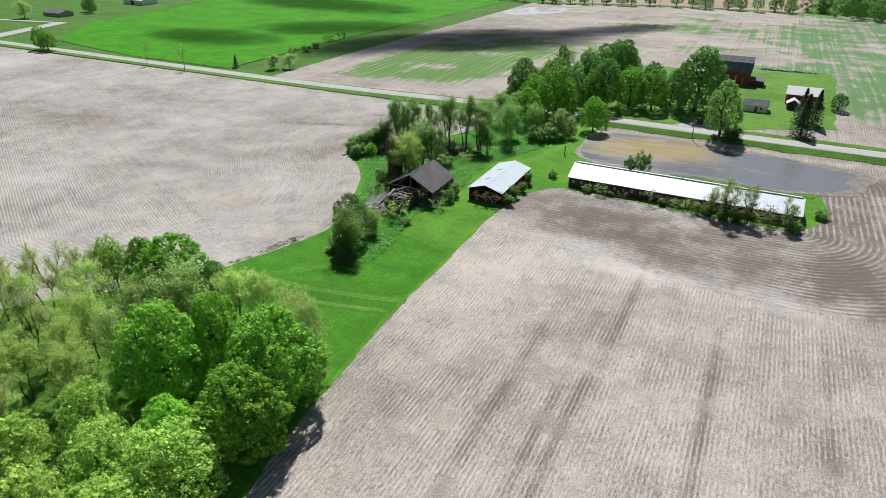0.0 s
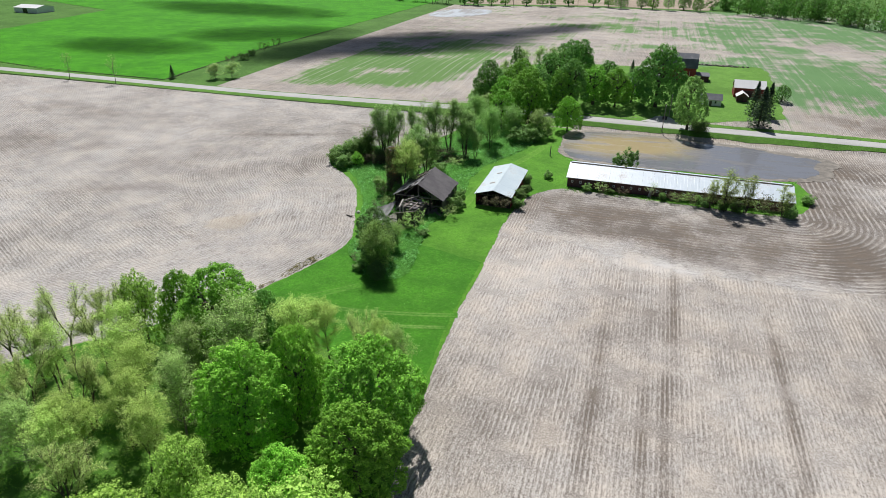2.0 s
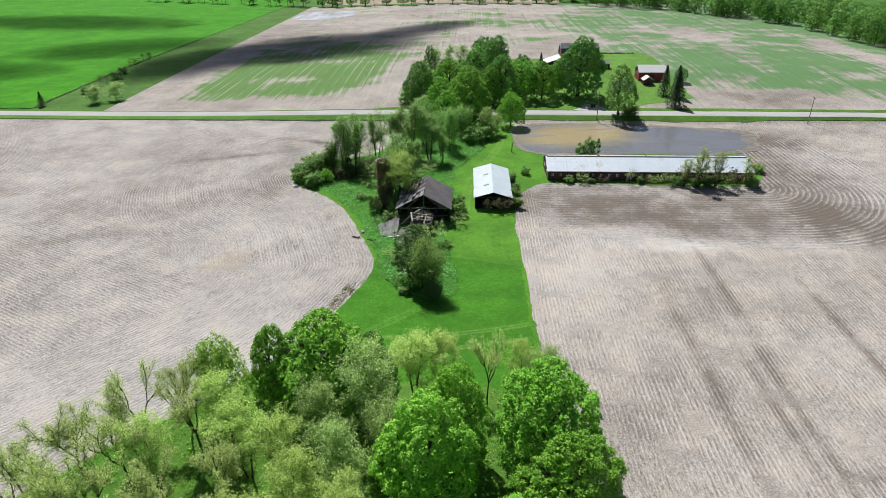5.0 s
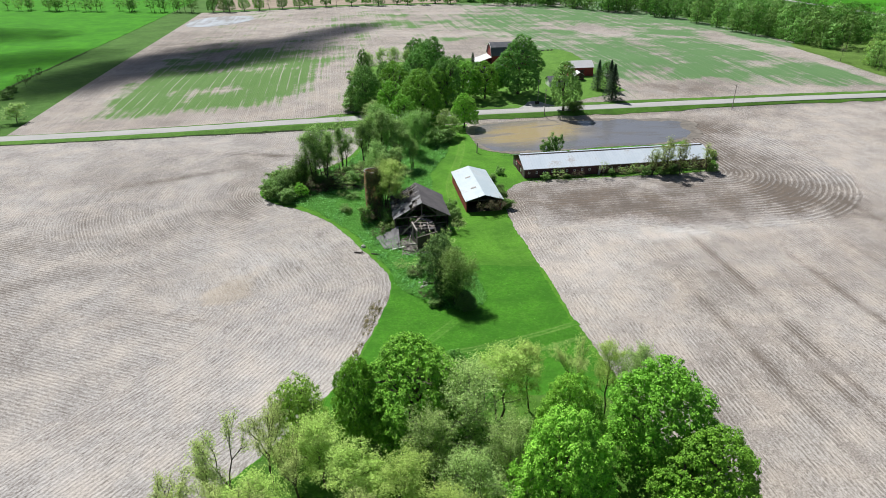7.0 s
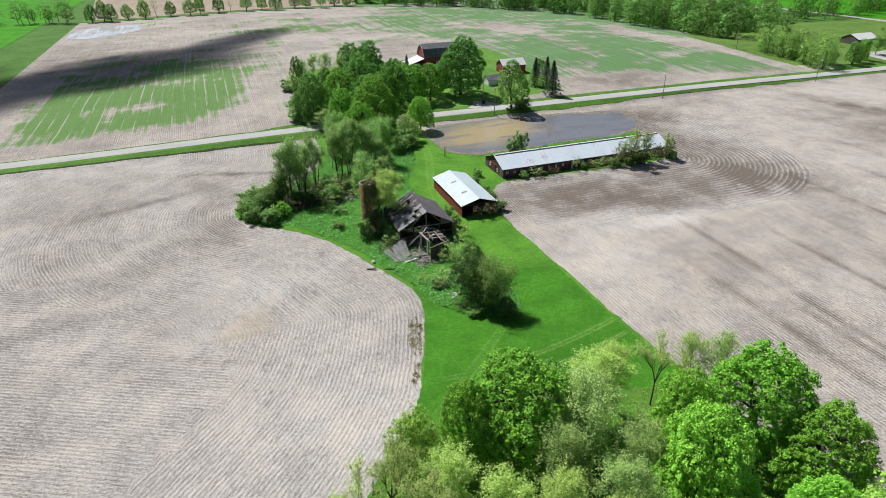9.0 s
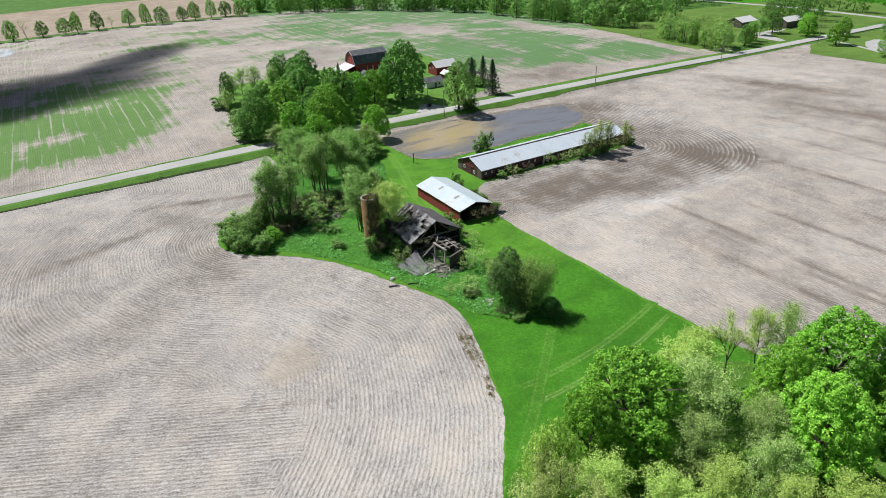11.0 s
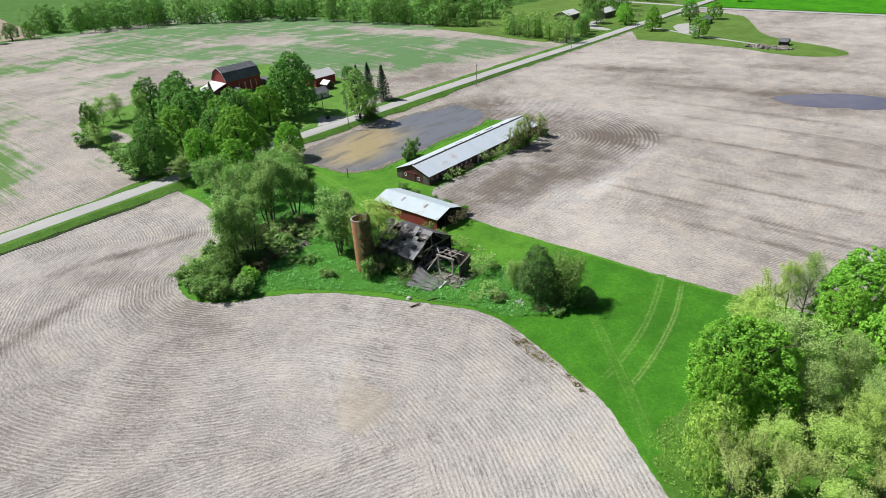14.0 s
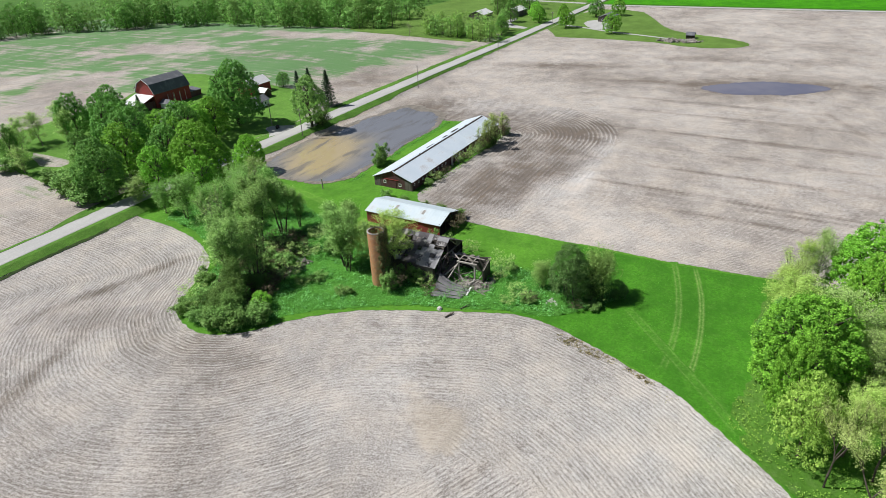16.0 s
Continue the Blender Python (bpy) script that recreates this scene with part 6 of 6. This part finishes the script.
heap("building_scrap", 130, 211, 140, 5.5, 13, 1.0, M_rubble, "pale boards and concrete scrap near the hut", "rubble", 0.3, 10, 0.05, 1.5)
boulder = part("boulder", Shape().tube([(0, 0, -0.2), (0, 0, 0.05), (0.05, 0, 0.4), (0.1, 0.05, 0.62)], [0.5, 0.62, 0.5, 0.2], 9), M_rock)
boulder.matrix_basis = pose(-94.4, 130.2, 0, 0, 0, 20)
tagged(boulder, "pale grey boulder on the field edge", "boulder")
for x, y, ln, turn in ((-95.6, 127.2, 2.2, -24), (-91.6, 125.7, 2.4, -27)):
    r = 0.17
    log = part("log", Shape().tube([(-ln / 2, 0, 0.12), (-ln * 0.1, 0.08, 0.17), (ln * 0.3, -0.03, 0.22), (ln / 2, 0.1, 0.30)], [r, r * 0.95, r * 0.8, r * 0.6], 8).tube([(ln * 0.1, 0, 0.2), (ln * 0.3, 0.4, 0.32), (ln * 0.4, 0.62, 0.35)], [0.09, 0.06, 0.03], 6), M_bark)
    log.matrix_basis = pose(x, y, 0.04, 0, 0, turn)
    tagged(log, "dark fallen log lying at the field edge", "log", "logs at the field edge")

# the silo
silo = thing("silo", "tall orange clay tile silo without a roof, partly overgrown", "silo", pose(-90.9, 147.2, 0))
for k in range(20):
    z0, z1 = -0.2 + k * 0.66, -0.2 + (k + 1) * 0.66
    sh = Shape()
    for i in range(32):
        a0, a1 = 2 * math.pi * i / 32, 2 * math.pi * (i + 1) / 32
        c0, s0, c1, s1 = math.cos(a0), math.sin(a0), math.cos(a1), math.sin(a1)
        R = 1.85 + 0.012 * math.sin(k * 2.3)
        sh.face((R * c0, R * s0, z0), (R * c1, R * s1, z0), (R * c1, R * s1, z1), (R * c0, R * s0, z1))
        sh.face((1.62 * c1, 1.62 * s1, z0), (1.62 * c0, 1.62 * s0, z0), (1.62 * c0, 1.62 * s0, z1), (1.62 * c1, 1.62 * s1, z1))
        sh.face((R * c0, R * s0, z1), (R * c1, R * s1, z1), (1.62 * c1, 1.62 * s1, z1), (1.62 * c0, 1.62 * s0, z1))
    part("tile_course", sh, M_tile, silo)
sh = Shape()
for i in range(32):
    a0, a1 = 2 * math.pi * i / 32, 2 * math.pi * (i + 1) / 32
    q = [(r * math.cos(a), r * math.sin(a), z) for a in (a0, a1) for r, z in ((1.58, 13.0), (1.92, 13.0), (1.92, 13.16), (1.58, 13.16))]
    for f in ((2, 3, 7, 6), (1, 2, 6, 5), (3, 0, 4, 7), (0, 1, 5, 4)):
        sh.face(*[q[j] for j in f])
part("rim", sh, M_concrete, silo, "pale concrete rim")
_rng = np.random.default_rng(77)
_iv = []
for i in range(520):
    a, z = _rng.uniform(-2.45, 1.3), 13.4 * _rng.uniform(0, 1) ** 1.1
    k = 1.92 + 0.55 * _rng.uniform(0, 1) * (1 - z / 24) * max(0.0, math.cos(a + 1.2))
    _iv.append((math.cos(a) * k, math.sin(a) * k, z))
for i in range(24):
    a, k = _rng.uniform(-2.2, 0.2), _rng.uniform(1.7, 2.3)
    _iv.append((math.cos(a) * k, math.sin(a) * k, _rng.uniform(12.2, 13.9)))
L_vine = leaf_material("vine_leaves", (0.150, 0.160, 0.065), (0.215, 0.220, 0.095), (0.125, 0.110, 0.062), 0.2)
part("ivy", quads("ivy", clumps(_rng, _iv, _rng.uniform(0.3, 0.6, len(_iv)), 32, 0.25, 1.2, 0.3), L_vine), None, silo, "dull brown-green climbing vine")

# the red barn beyond the road
red_barn = thing("gambrel_barn", "red gambrel-roofed barn with dark shingles", "barn", pose(-22.5, 305.5, gz(-14, 311) - 0.2))
W, L = 11.5, 17.8
prof = [(0, 6.2), (2.0, 9.4), (W / 2, 11.4), (W - 2.0, 9.4), (W, 6.2)]
for x in (0, L - 0.2):
    part("wall", prism_x(Shape(), prof + [(W, -0.5), (0, -0.5)], x, x + 0.2), M_red, red_barn)
for y in (0, W - 0.2):
    part("wall", Shape().box(0.2, y, -0.5, L - 0.2, y + 0.2, 6.2), M_red, red_barn)
for (a, za), (b, zb) in zip(prof[:-1], prof[1:]):
    a2, z2 = (a - 0.4, za - 0.62) if a == 0 else (a, za)
    b2, w2 = (b + 0.4, zb - 0.62) if b == W else (b, zb)
    part("roof", Shape().slab([(-0.45, a2, z2 + 0.1), (L + 0.45, a2, z2 + 0.1), (L + 0.45, b2, w2 + 0.1), (-0.45, b2, w2 + 0.1)], 0.12), M_shingle, red_barn)
for x in (6.2, 9.4, 12.4):
    part("barn_door", Shape().box(x, -0.1, 0.1, x + 2.6, -0.004, 4.2), M_red, red_barn, "red sliding barn door")
    for q in (x - 0.1, x + 2.62):
        part("door_trim", Shape().box(q, -0.13, 0.1, q + 0.12, -0.004, 4.3), M_white, red_barn)
part("rake_trim", Shape().beam((-0.47, -0.2, 5.9), (-0.47, 2.0, 9.5), 0.14).beam((-0.47, 2.0, 9.5), (-0.47, W / 2, 11.5), 0.14).beam((-0.47, W + 0.2, 5.9), (-0.47, W - 2.0, 9.5), 0.14).beam((-0.47, W - 2.0, 9.5), (-0.47, W / 2, 11.5), 0.14), M_white, red_barn)
part("lean_to_roof", Shape().slab([(-8.2, 0.3, 2.6), (-0.1, 0.3, 5.2), (-0.1, W + 0.2, 5.2), (-8.2, W + 0.2, 2.6)], 0.12), M_white_tin, red_barn, "white metal lean-to roof")
part("lean_to_wall", Shape().box(-7.8, 0.6, -0.5, -7.6, W, 2.5).box(-7.6, 0.6, -0.5, 0, 0.8, 3.0).box(-7.6, W - 0.2, -0.5, 0, W, 3.0), M_dark_red, red_barn)
part("annex_wall", Shape().box(L, 0.4, -0.5, L + 6, 0.6, 2.4).box(L + 5.8, 0.6, -0.5, L + 6, 6, 2.4).box(L, 5.8, -0.5, L + 5.8, 6, 2.4), M_dark_red, red_barn)
part("annex_roof", Shape().slab([(L, 0.1, 2.5), (L + 6.3, 0.1, 2.5), (L + 6.3, 6.3, 3.1), (L, 6.3, 3.1)], 0.12), M_shingle, red_barn)


def outbuilding(name, label, x0, x1, y0, y1, eave, ridge, wall, roof, along="x", category="shed", windows=(), door=None, base=0.0):
    z = min(gz(a, b) for a in (x0, x1) for b in (y0, y1)) + base
    t = thing(name, label, category, pose(x0, y0, z))
    w, l = x1 - x0, y1 - y0
    walls(t, 0, w, 0, l, eave, ridge, wall, along)
    gable_roof(t, 0, w, 0, l, eave + 0.1, ridge + 0.1, roof, 0.4, 0.1, 1, along, "roof")
    for k, a, zz, ww, hh in windows:
        window(t, front(a, zz) if k == "s" else west(a, zz), ww, hh, 0.1)
    if door:
        k, a, dw, dh, mat = door
        sh = Shape().box(a, -0.07, 0.05, a + dw, -0.004, dh) if k == "s" else Shape().box(-0.07, a, 0.05, -0.004, a + dw, dh)
        part("door", sh, mat, t)
    return t


outbuilding("red_shed", "red shed with a white metal roof", 10.5, 22.5, 284.5, 292.5, 4.2, 6.6, M_red, M_white_tin, "x", windows=(("w", 3, 3.2, 0.9, 1.1), ("w", 6, 3.2, 0.9, 1.1)), door=("s", 4.2, 3, 3, M_dark_red))
outbuilding("garden_hut", "small dark hut with a white roof on the lawn", 11.2, 15.4, 277.6, 281.8, 2.4, 3.8, M_dark_red, M_white_tin, "y", door=("s", 1.4, 1.2, 2.0, M_dark_timber))
outbuilding("white_garage", "white garage with dark shingles on the lawn", -4.2, 4.6, 268.8, 274.5, 2.6, 4.3, M_white, M_shingle, "x", "garage", (("s", 6.6, 1.5, 0.9, 1.1),), ("s", 4.2, 1.0, 2.1, M_grey_wood))
outbuilding("farmhouse", "white farmhouse half hidden under tall trees", -40, -29, 276, 286, 4.2, 7.0, M_white, M_shingle, "x", "house", (("s", 2.5, 1.7, 1, 1.5), ("s", 6, 1.7, 1, 1.5), ("s", 9, 1.7, 1, 1.5)))
outbuilding("milk_house", "little white block house beside the red barn", -21.5, -17.5, 300.5, 304.5, 2.4, 3.6, M_white, M_shingle, "y")
outbuilding("far_shed", "long far shed with a white metal roof", 245, 261, 284, 296, 3.6, 6.0, M_grey_wood, M_white_tin, "x")
outbuilding("far_shed", "far white-roofed farm shed under the trees", 266, 284, 266, 276, 4.0, 6.2, M_grey_wood, M_white_tin, "x")
outbuilding("far_house", "brown single-storey far house with a dark roof", 270, 286, 196, 206, 2.8, 4.8, M_grey_wood, M_shingle, "x", "house", (("w", 3, 1.5, 1.2, 1.2), ("w", 7, 1.5, 1.2, 1.2)))
outbuilding("far_hut", "small dark open hut on the grass", 220, 225, 133.2, 137.6, 2.2, 3.6, M_dark_timber, M_shingle, "y")
outbuilding("pole_barn", "white and blue pole barn far off", -566, -540, 428, 446, 4.2, 6.0, M_white, M_white_tin, "x", door=("s", 10, 5, 3.8, M_glass))
outbuilding("far_house", "low grey-roofed house behind the wheat", -548, -526, 336, 348, 2.8, 4.8, M_concrete, M_shingle, "x", "house")

# the flood water
sheet("pond_margin", outline([(-50, 229.5), (-53, 212), (-51, 198), (-45, 191.5), (-20, 190.8), (11, 192), (26, 194), (34, 201), (35, 210), (40, 216), (30, 222.5), (15, 226), (-6, 228), (-25, 229.5)], 0.6, 1.0, 2, 44), M_mud, 0.115, "bare wet mud round the flood water", "mud", "structure", True)
pond("pond", [(-47, 227.5), (-51, 212), (-49, 199), (-44, 193), (-20, 192), (10, 193.5), (24, 196), (30, 202), (29, 210), (34, 216), (26, 220), (14, 223), (-6, 225.5), (-25, 227.5)], 0.13, 5, "shallow brown flood water lying in the field")
pond("far_pond", [(102, 112), (112, 108), (124, 92), (128, 74), (122, 60), (112, 66), (103, 80), (97, 98)], 0.06, 6, "dark blue sheet of rain water in the field", M_rain)


# ---- poles and small things ----
def utility_pole(x, y, h=10.5):
    t = thing("utility_pole", "weathered wooden utility pole beside the road", "utility pole", pose(x, y, gz(x, y), 0, 0, 4 * math.sin(x)), "poles along the road")
    part("pole", Shape().tube([(0, 0, -0.5), (0, 0, h)], [0.16, 0.11], 10), M_pole, t)
    part("crossarm", Shape().box(-0.07, -1.1, h - 0.75, 0.07, 1.1, h - 0.6), M_pole, t)
    for y0 in (-1.0, -0.5, 0.9):
        part("insulator", Shape().tube([(0, y0, h - 0.6), (0, y0, h - 0.38)], [0.06, 0.05], 8), M_white, t)
    return t


for _x in (-17.8, 62.5, 151, 238):
    utility_pole(_x, road_y(_x) - 5.6 if _x < 0 else road_y(_x) - 7.0)
utility_pole(-15.5, 249, 9)
post = part("fence_post", Shape().tube([(0, 0, -0.3), (0.1, 0.05, 3.4)], [0.20, 0.16], 8), M_pole)
post.matrix_basis = pose(-53.3, 194, 0)
tagged(post, "tall weathered post at the pond corner", "post")
for _x, _y in ((-17.6, 244.6), (-16.6, 244.9)):
    bin_ = thing("wheeled_bin", "black wheeled bin at the driveway", "bin", pose(_x, _y, gz(_x, _y) + 0.05), "bins at the driveway")
    part("body", prism_y(Shape(), [(-0.38, 1.15), (0.38, 1.15), (0.3, 0.0), (-0.3, 0.0)], -0.35, 0.35), M_wire, bin_)
    part("lid", Shape().slab([(-0.42, -0.42, 1.2), (0.42, -0.42, 1.2), (0.42, 0.42, 1.26), (-0.42, 0.42, 1.26)], 0.05), M_wire, bin_)
    for _s in (-0.3, 0.3):
        part("wheel", Shape().tube([(_s - 0.04, 0.36, 0.14), (_s + 0.04, 0.36, 0.14)], [0.14, 0.14], 10), M_wire, bin_)


# ---- woods and undergrowth ----
def wood(name, line, depth, n, h, mats, label, seed, leaf=1.0, low=0.0):
    """A belt of far trees along a line: trunks and lobed crowns, one piece for each leaf colour."""
    rng = np.random.default_rng(seed)
    pts = np.array(line, dtype=float)
    seg = np.linalg.norm(np.diff(pts, axis=0), axis=1)
    cum = np.concatenate([[0], np.cumsum(seg)])
    lots = {m: [] for m in mats}
    trunks = Shape()
    for i in range(n):
        s = rng.uniform(0, cum[-1])
        k = min(len(seg) - 1, int(np.searchsorted(cum, s) - 1))
        t = (s - cum[k]) / seg[k]
        p = pts[k] + (pts[k + 1] - pts[k]) * t
        d = (pts[k + 1] - pts[k]) / seg[k]
        p = p + np.array([-d[1], d[0]]) * depth * rng.uniform(0, 1) ** 1.2
        hh = h * rng.uniform(0.65, 1.15)
        rr = hh * rng.uniform(0.24, 0.36)
        z = gz(p[0], p[1])
        lobes = crown_points(rng, 16, hh, rr, low) + np.array([p[0], p[1], z])
        lots[mats[int(rng.integers(len(mats)))]].append(sprays(rng, lobes, rng.uniform(0.22, 0.4, 16) * rr * 1.5, 7, 7, leaf * 0.74, 0.6, (p[0], p[1], z + hh * 0.5)))
        trunks.tube([(p[0], p[1], z - 0.3), (p[0], p[1], z + hh * 0.8)], [0.25, 0.06], 5, False)
    for m in mats:
        if lots[m]:
            tagged(part(name, quads(name, np.concatenate(lots[m]), m), None), label, "woods", "", "stuff")
    tagged(part(name, trunks, M_bark), "trunks of the far belt of trees", "woods", "", "stuff")


wood("woods", [(184, 330), (180, 362), (176, 410), (172, 470), (156, 515), (118, 562), (70, 600), (10, 630)], -70, 210, 20, (L_dark, L_dark, L_thorn, L_willow), "far belt of mixed leafy woods behind the fields", 21, 1.1)
wood("hedgerow", [(-215, 628), (-300, 655), (-420, 690)], -12, 34, 16, (L_dark, L_thorn, L_willow), "loose row of far field trees", 22, 0.8, 0.22)
wood("thicket", [(170, 243), (171, 262), (176, 292), (186, 300)], -16, 26, 13, (L_grey, L_grey, L_willow), "grey-green thicket beside the far lawn", 23, 0.8)
wood("woods", [(262, 290), (330, 300), (420, 290), (420, 380), (250, 380), (200, 372)], -30, 72, 18, (L_dark, L_thorn, L_dark), "leafy woods behind the far sheds", 24, 0.95)
wood("woods", [(380, 196), (640, 150), (800, -100)], 30, 40, 12, (L_maple, L_willow), "scattered trees along the far fields", 25, 1.2)
for i, (k, x) in enumerate((("dark", -212), ("maple", -203), ("dark", -196), ("shade", -184), ("maple", -170), ("bare", -160), ("dark", -149), ("shade", -133), ("maple", -124), ("dark", -108), ("bare", -98), ("shade", -84), ("maple", -70), ("dark", -58), ("dark", -40), ("maple", -30), ("shade", -16), ("dark", -2), ("maple", 9))):
    tree(k, x, 634 + 4 * math.sin(i * 2.3), 15 + 2.5 * math.sin(i * 1.7), 5.2 + 0.8 * math.sin(i * 3.1), "row of far field trees")
plant("maple", 'trees by the far houses', False, (250, 243, 12, 5.5), (240, 219, 12, 6), (226, 184, 13, 5.5), (205, 250, 10, 3.6), (270, 232, 11, 4.6), (300, 200, 12, 5.5))
plant("bright", 'trees by the far houses', False, (262, 250, 12, 5))
plant("willow", 'trees by the far houses', False, (181, 247, 11, 3.4), (213, 254, 12, 4), (232, 262, 12, 4.6))
plant("dark", 'trees by the far houses', False, (196, 247.5, 12, 4.2), (292, 214, 13, 6), (245, 262, 14, 5))
plant("bare", 'trees by the far houses', False, (168, 300, 10, 3.4), (172, 278, 10, 3))


def inside(px, py, poly):
    c = np.zeros(px.shape, dtype=bool)
    for (ax, ay), (bx, by) in zip(poly, np.roll(poly, -1, axis=0)):
        hit = ((ay > py) != (by > py)) & (px < (bx - ax) * (py - ay) / (by - ay + 1e-12) + ax)
        c ^= hit
    return c


def undergrowth(name, poly, n, size, height, mat, label, seed, clump=5, bunch=0.6):
    """Tufts of weeds scattered in uneven drifts over a piece of land."""
    rng = np.random.default_rng(seed)
    lo, hi = np.min(poly, axis=0), np.max(poly, axis=0)
    p = rng.uniform(lo, hi, (n * 4, 2))
    k = inside(p[:, 0], p[:, 1], poly)
    v = np.array([noise.noise((x * 0.16, y * 0.16, seed)) for x, y in p])
    p = p[k & (v > rng.uniform(-0.6, 0.5, len(p)) * bunch)][:n]
    j = np.repeat(np.arange(len(p)), clump)
    c = np.stack([p[j, 0], p[j, 1], rise(p[j, 0], p[j, 1])], axis=1) + rng.normal(0, 1, (len(j), 3)) * np.array([size, size, 0])
    hh = (height * rng.uniform(0.3, 1.2, len(p)))[j] * rng.uniform(0.3, 1.0, len(j))
    drift = np.array([0.55 + 0.9 * max(-0.4, noise.noise((x * 0.33, y * 0.33, seed + 5.0))) + 0.6 * max(0.0, noise.noise((x * 0.9, y * 0.9, seed + 9.0))) for x, y in p])
    c[:, 2] += hh * drift[j]
    q = leaf_quads(rng, c, np.tile((0, 0, 0.9), (len(j), 1)), size * 1.2, 0.7, 0.4, 0.45)
    return tagged(part(name, quads(name, q, mat), None), label, "weeds", "", "stuff")


L_weed = leaf_material("weed_leaves", (0.105, 0.350, 0.062), (0.160, 0.450, 0.095), (0.068, 0.230, 0.044), 0.30)
L_dry = leaf_material("dry_weeds", (0.19, 0.16, 0.08), (0.30, 0.25, 0.14), (0.12, 0.12, 0.05), 0.2)
undergrowth("tall_weeds", _wd, 46000, 0.125, 1.3, L_weed, "lush nettles and burdock round the ruin", 31, 4, 2.2)
undergrowth("burdock", _wd, 2600, 0.30, 1.0, leaf_material("burdock_leaves", (0.160, 0.420, 0.120), (0.235, 0.530, 0.180), (0.120, 0.330, 0.090), 0.30), "pale blue-green burdock in patches among the weeds", 45, 5, 0.55)
undergrowth("grove_brush", _gv, 11000, 0.19, 0.9, leaf_material("brush_leaves", (0.19, 0.37, 0.05), (0.27, 0.45, 0.08), (0.15, 0.28, 0.06), 0.45), "light green low brush under the grove", 32)
undergrowth("dead_brush", outline([(-118, 167), (-112, 163.5), (-104, 166), (-96, 169), (-88, 172), (-78, 178), (-80, 188), (-92, 190), (-104, 184), (-112, 178)], 1, 0.8, 1, 36), 5200, 0.24, 1.3, L_brown, "dead brown brush and bramble under the thicket", 36)
undergrowth("meadow_tufts", _md, 7000, 0.10, 0.12, leaf_material("meadow_blades", (0.085, 0.255, 0.030), (0.12, 0.31, 0.045), (0.15, 0.30, 0.06), 0.3), "small tufts in the uncut grass", 37)
undergrowth("edge_weeds", outline([(-92.6, 106), (-91.6, 105), (-92.6, 100), (-95, 92.5), (-98, 86), (-98.8, 86.4), (-96, 92), (-95.6, 99), (-94.6, 104)], 1, 0.6, 1, 33), 330, 0.22, 0.35, L_dry, "dry brown weeds along the field edge", 33)
undergrowth("edge_weeds", outline([(-95.4, 99), (-94.6, 94), (-99, 84), (-106.5, 73.6), (-108.6, 74.4), (-101.6, 85), (-97.6, 93)], 1, 0.6, 1, 38), 70, 0.16, 0.2, L_dry, "scattered dry tufts on the stubble beside the grass", 38, 4)
undergrowth("edge_weeds", outline([(-44, 164), (-44, 167), (16, 167.4), (18, 163.4)], 1, 0.4, 0, 34), 700, 0.2, 0.5, L_shrub, "weeds along the long barn wall", 34)
undergrowth("edge_weeds", outline([(-50, 196), (-45, 190.5), (20, 192), (23, 196), (20, 190), (-44, 188.5)], 1, 0.4, 0, 35), 1800, 0.16, 0.5, L_weed, "weeds along the pond edge", 35, 5, 1.6)


# ---- drifting clouds that shade parts of the far fields ----
def cloud(cx, cy, rx, ry, turn, seed, mat=None):
    """A thin lumpy cloud high up towards the sun from the land that it shades."""
    rng = random.Random(seed)
    up = 1100.0
    off = SUN_TO * up / math.tan(SUN_EL)
    bm = bmesh.new()
    bmesh.ops.create_icosphere(bm, subdivisions=4, radius=1.0)
    for v in bm.verts:
        k = 1 + 0.35 * noise.noise(v.co * 2.1 + Vector((seed * 3.3, 0, 0))) + 0.2 * noise.noise(v.co * 5.0 + Vector((0, seed, 0)))
        v.co = Vector((v.co.x * rx * k, v.co.y * ry * k, v.co.z * 12 * k))
    me = bpy.data.meshes.new("cloud")
    bm.to_mesh(me)
    bm.free()
    me.polygons.foreach_set("use_smooth", [True] * len(me.polygons))
    me.materials.append(mat or M_cloud)
    ob = new("cloud", me)
    ob.matrix_basis = pose(cx + off.x, cy + off.y, up, 0, 0, turn)
    return tagged(ob, "small drifting fair-weather cloud high above the fields", "cloud", "", "structure")


def vapour(name, dense):
    """Cloud stuff that thins out towards its rim."""
    m = Mat(name, 1.0, 0, 0.0).color((0.85, 0.85, 0.85))
    tc = m.n.new("ShaderNodeTexCoord")
    x, y, z = m.split(tc.outputs["Generated"])
    dx, dy = m.math("SUBTRACT", x, 0.5), m.math("SUBTRACT", y, 0.5)
    r = m.math("SQRT", m.math("ADD", m.math("MULTIPLY", dx, dx), m.math("MULTIPLY", dy, dy)))
    r = m.math("ADD", r, m.math("MULTIPLY", m.math("SUBTRACT", m.noise(0.045, 4), 0.5), 0.35))
    tr = m.n.new("ShaderNodeBsdfTransparent")
    mx = m.n.new("ShaderNodeMixShader")
    m.put(mx.inputs[0], m.ramp(r, 0.20, 0.50, dense, 0.0))
    m.l.new(tr.outputs[0], mx.inputs[1])
    m.l.new(m.p.outputs[0], mx.inputs[2])
    m.l.new(mx.outputs[0], m.out.inputs[0])
    return m.m


M_cloud, M_wisp = vapour("cloud_vapour", 0.74), vapour("thin_vapour", 0.48)
cloud(-158, 396, 66, 56, 10, 1)
cloud(-104, 455, 62, 24, 48, 2)
cloud(-222, 352, 36, 62, -20, 3)
cloud(-182, 378, 54, 40, 30, 7)
cloud(-285, 400, 70, 36, 30, 4, M_wisp)
cloud(-400, 520, 120, 50, -10, 5, M_wisp)
cloud(-340, 320, 60, 26, 0, 6, M_wisp)
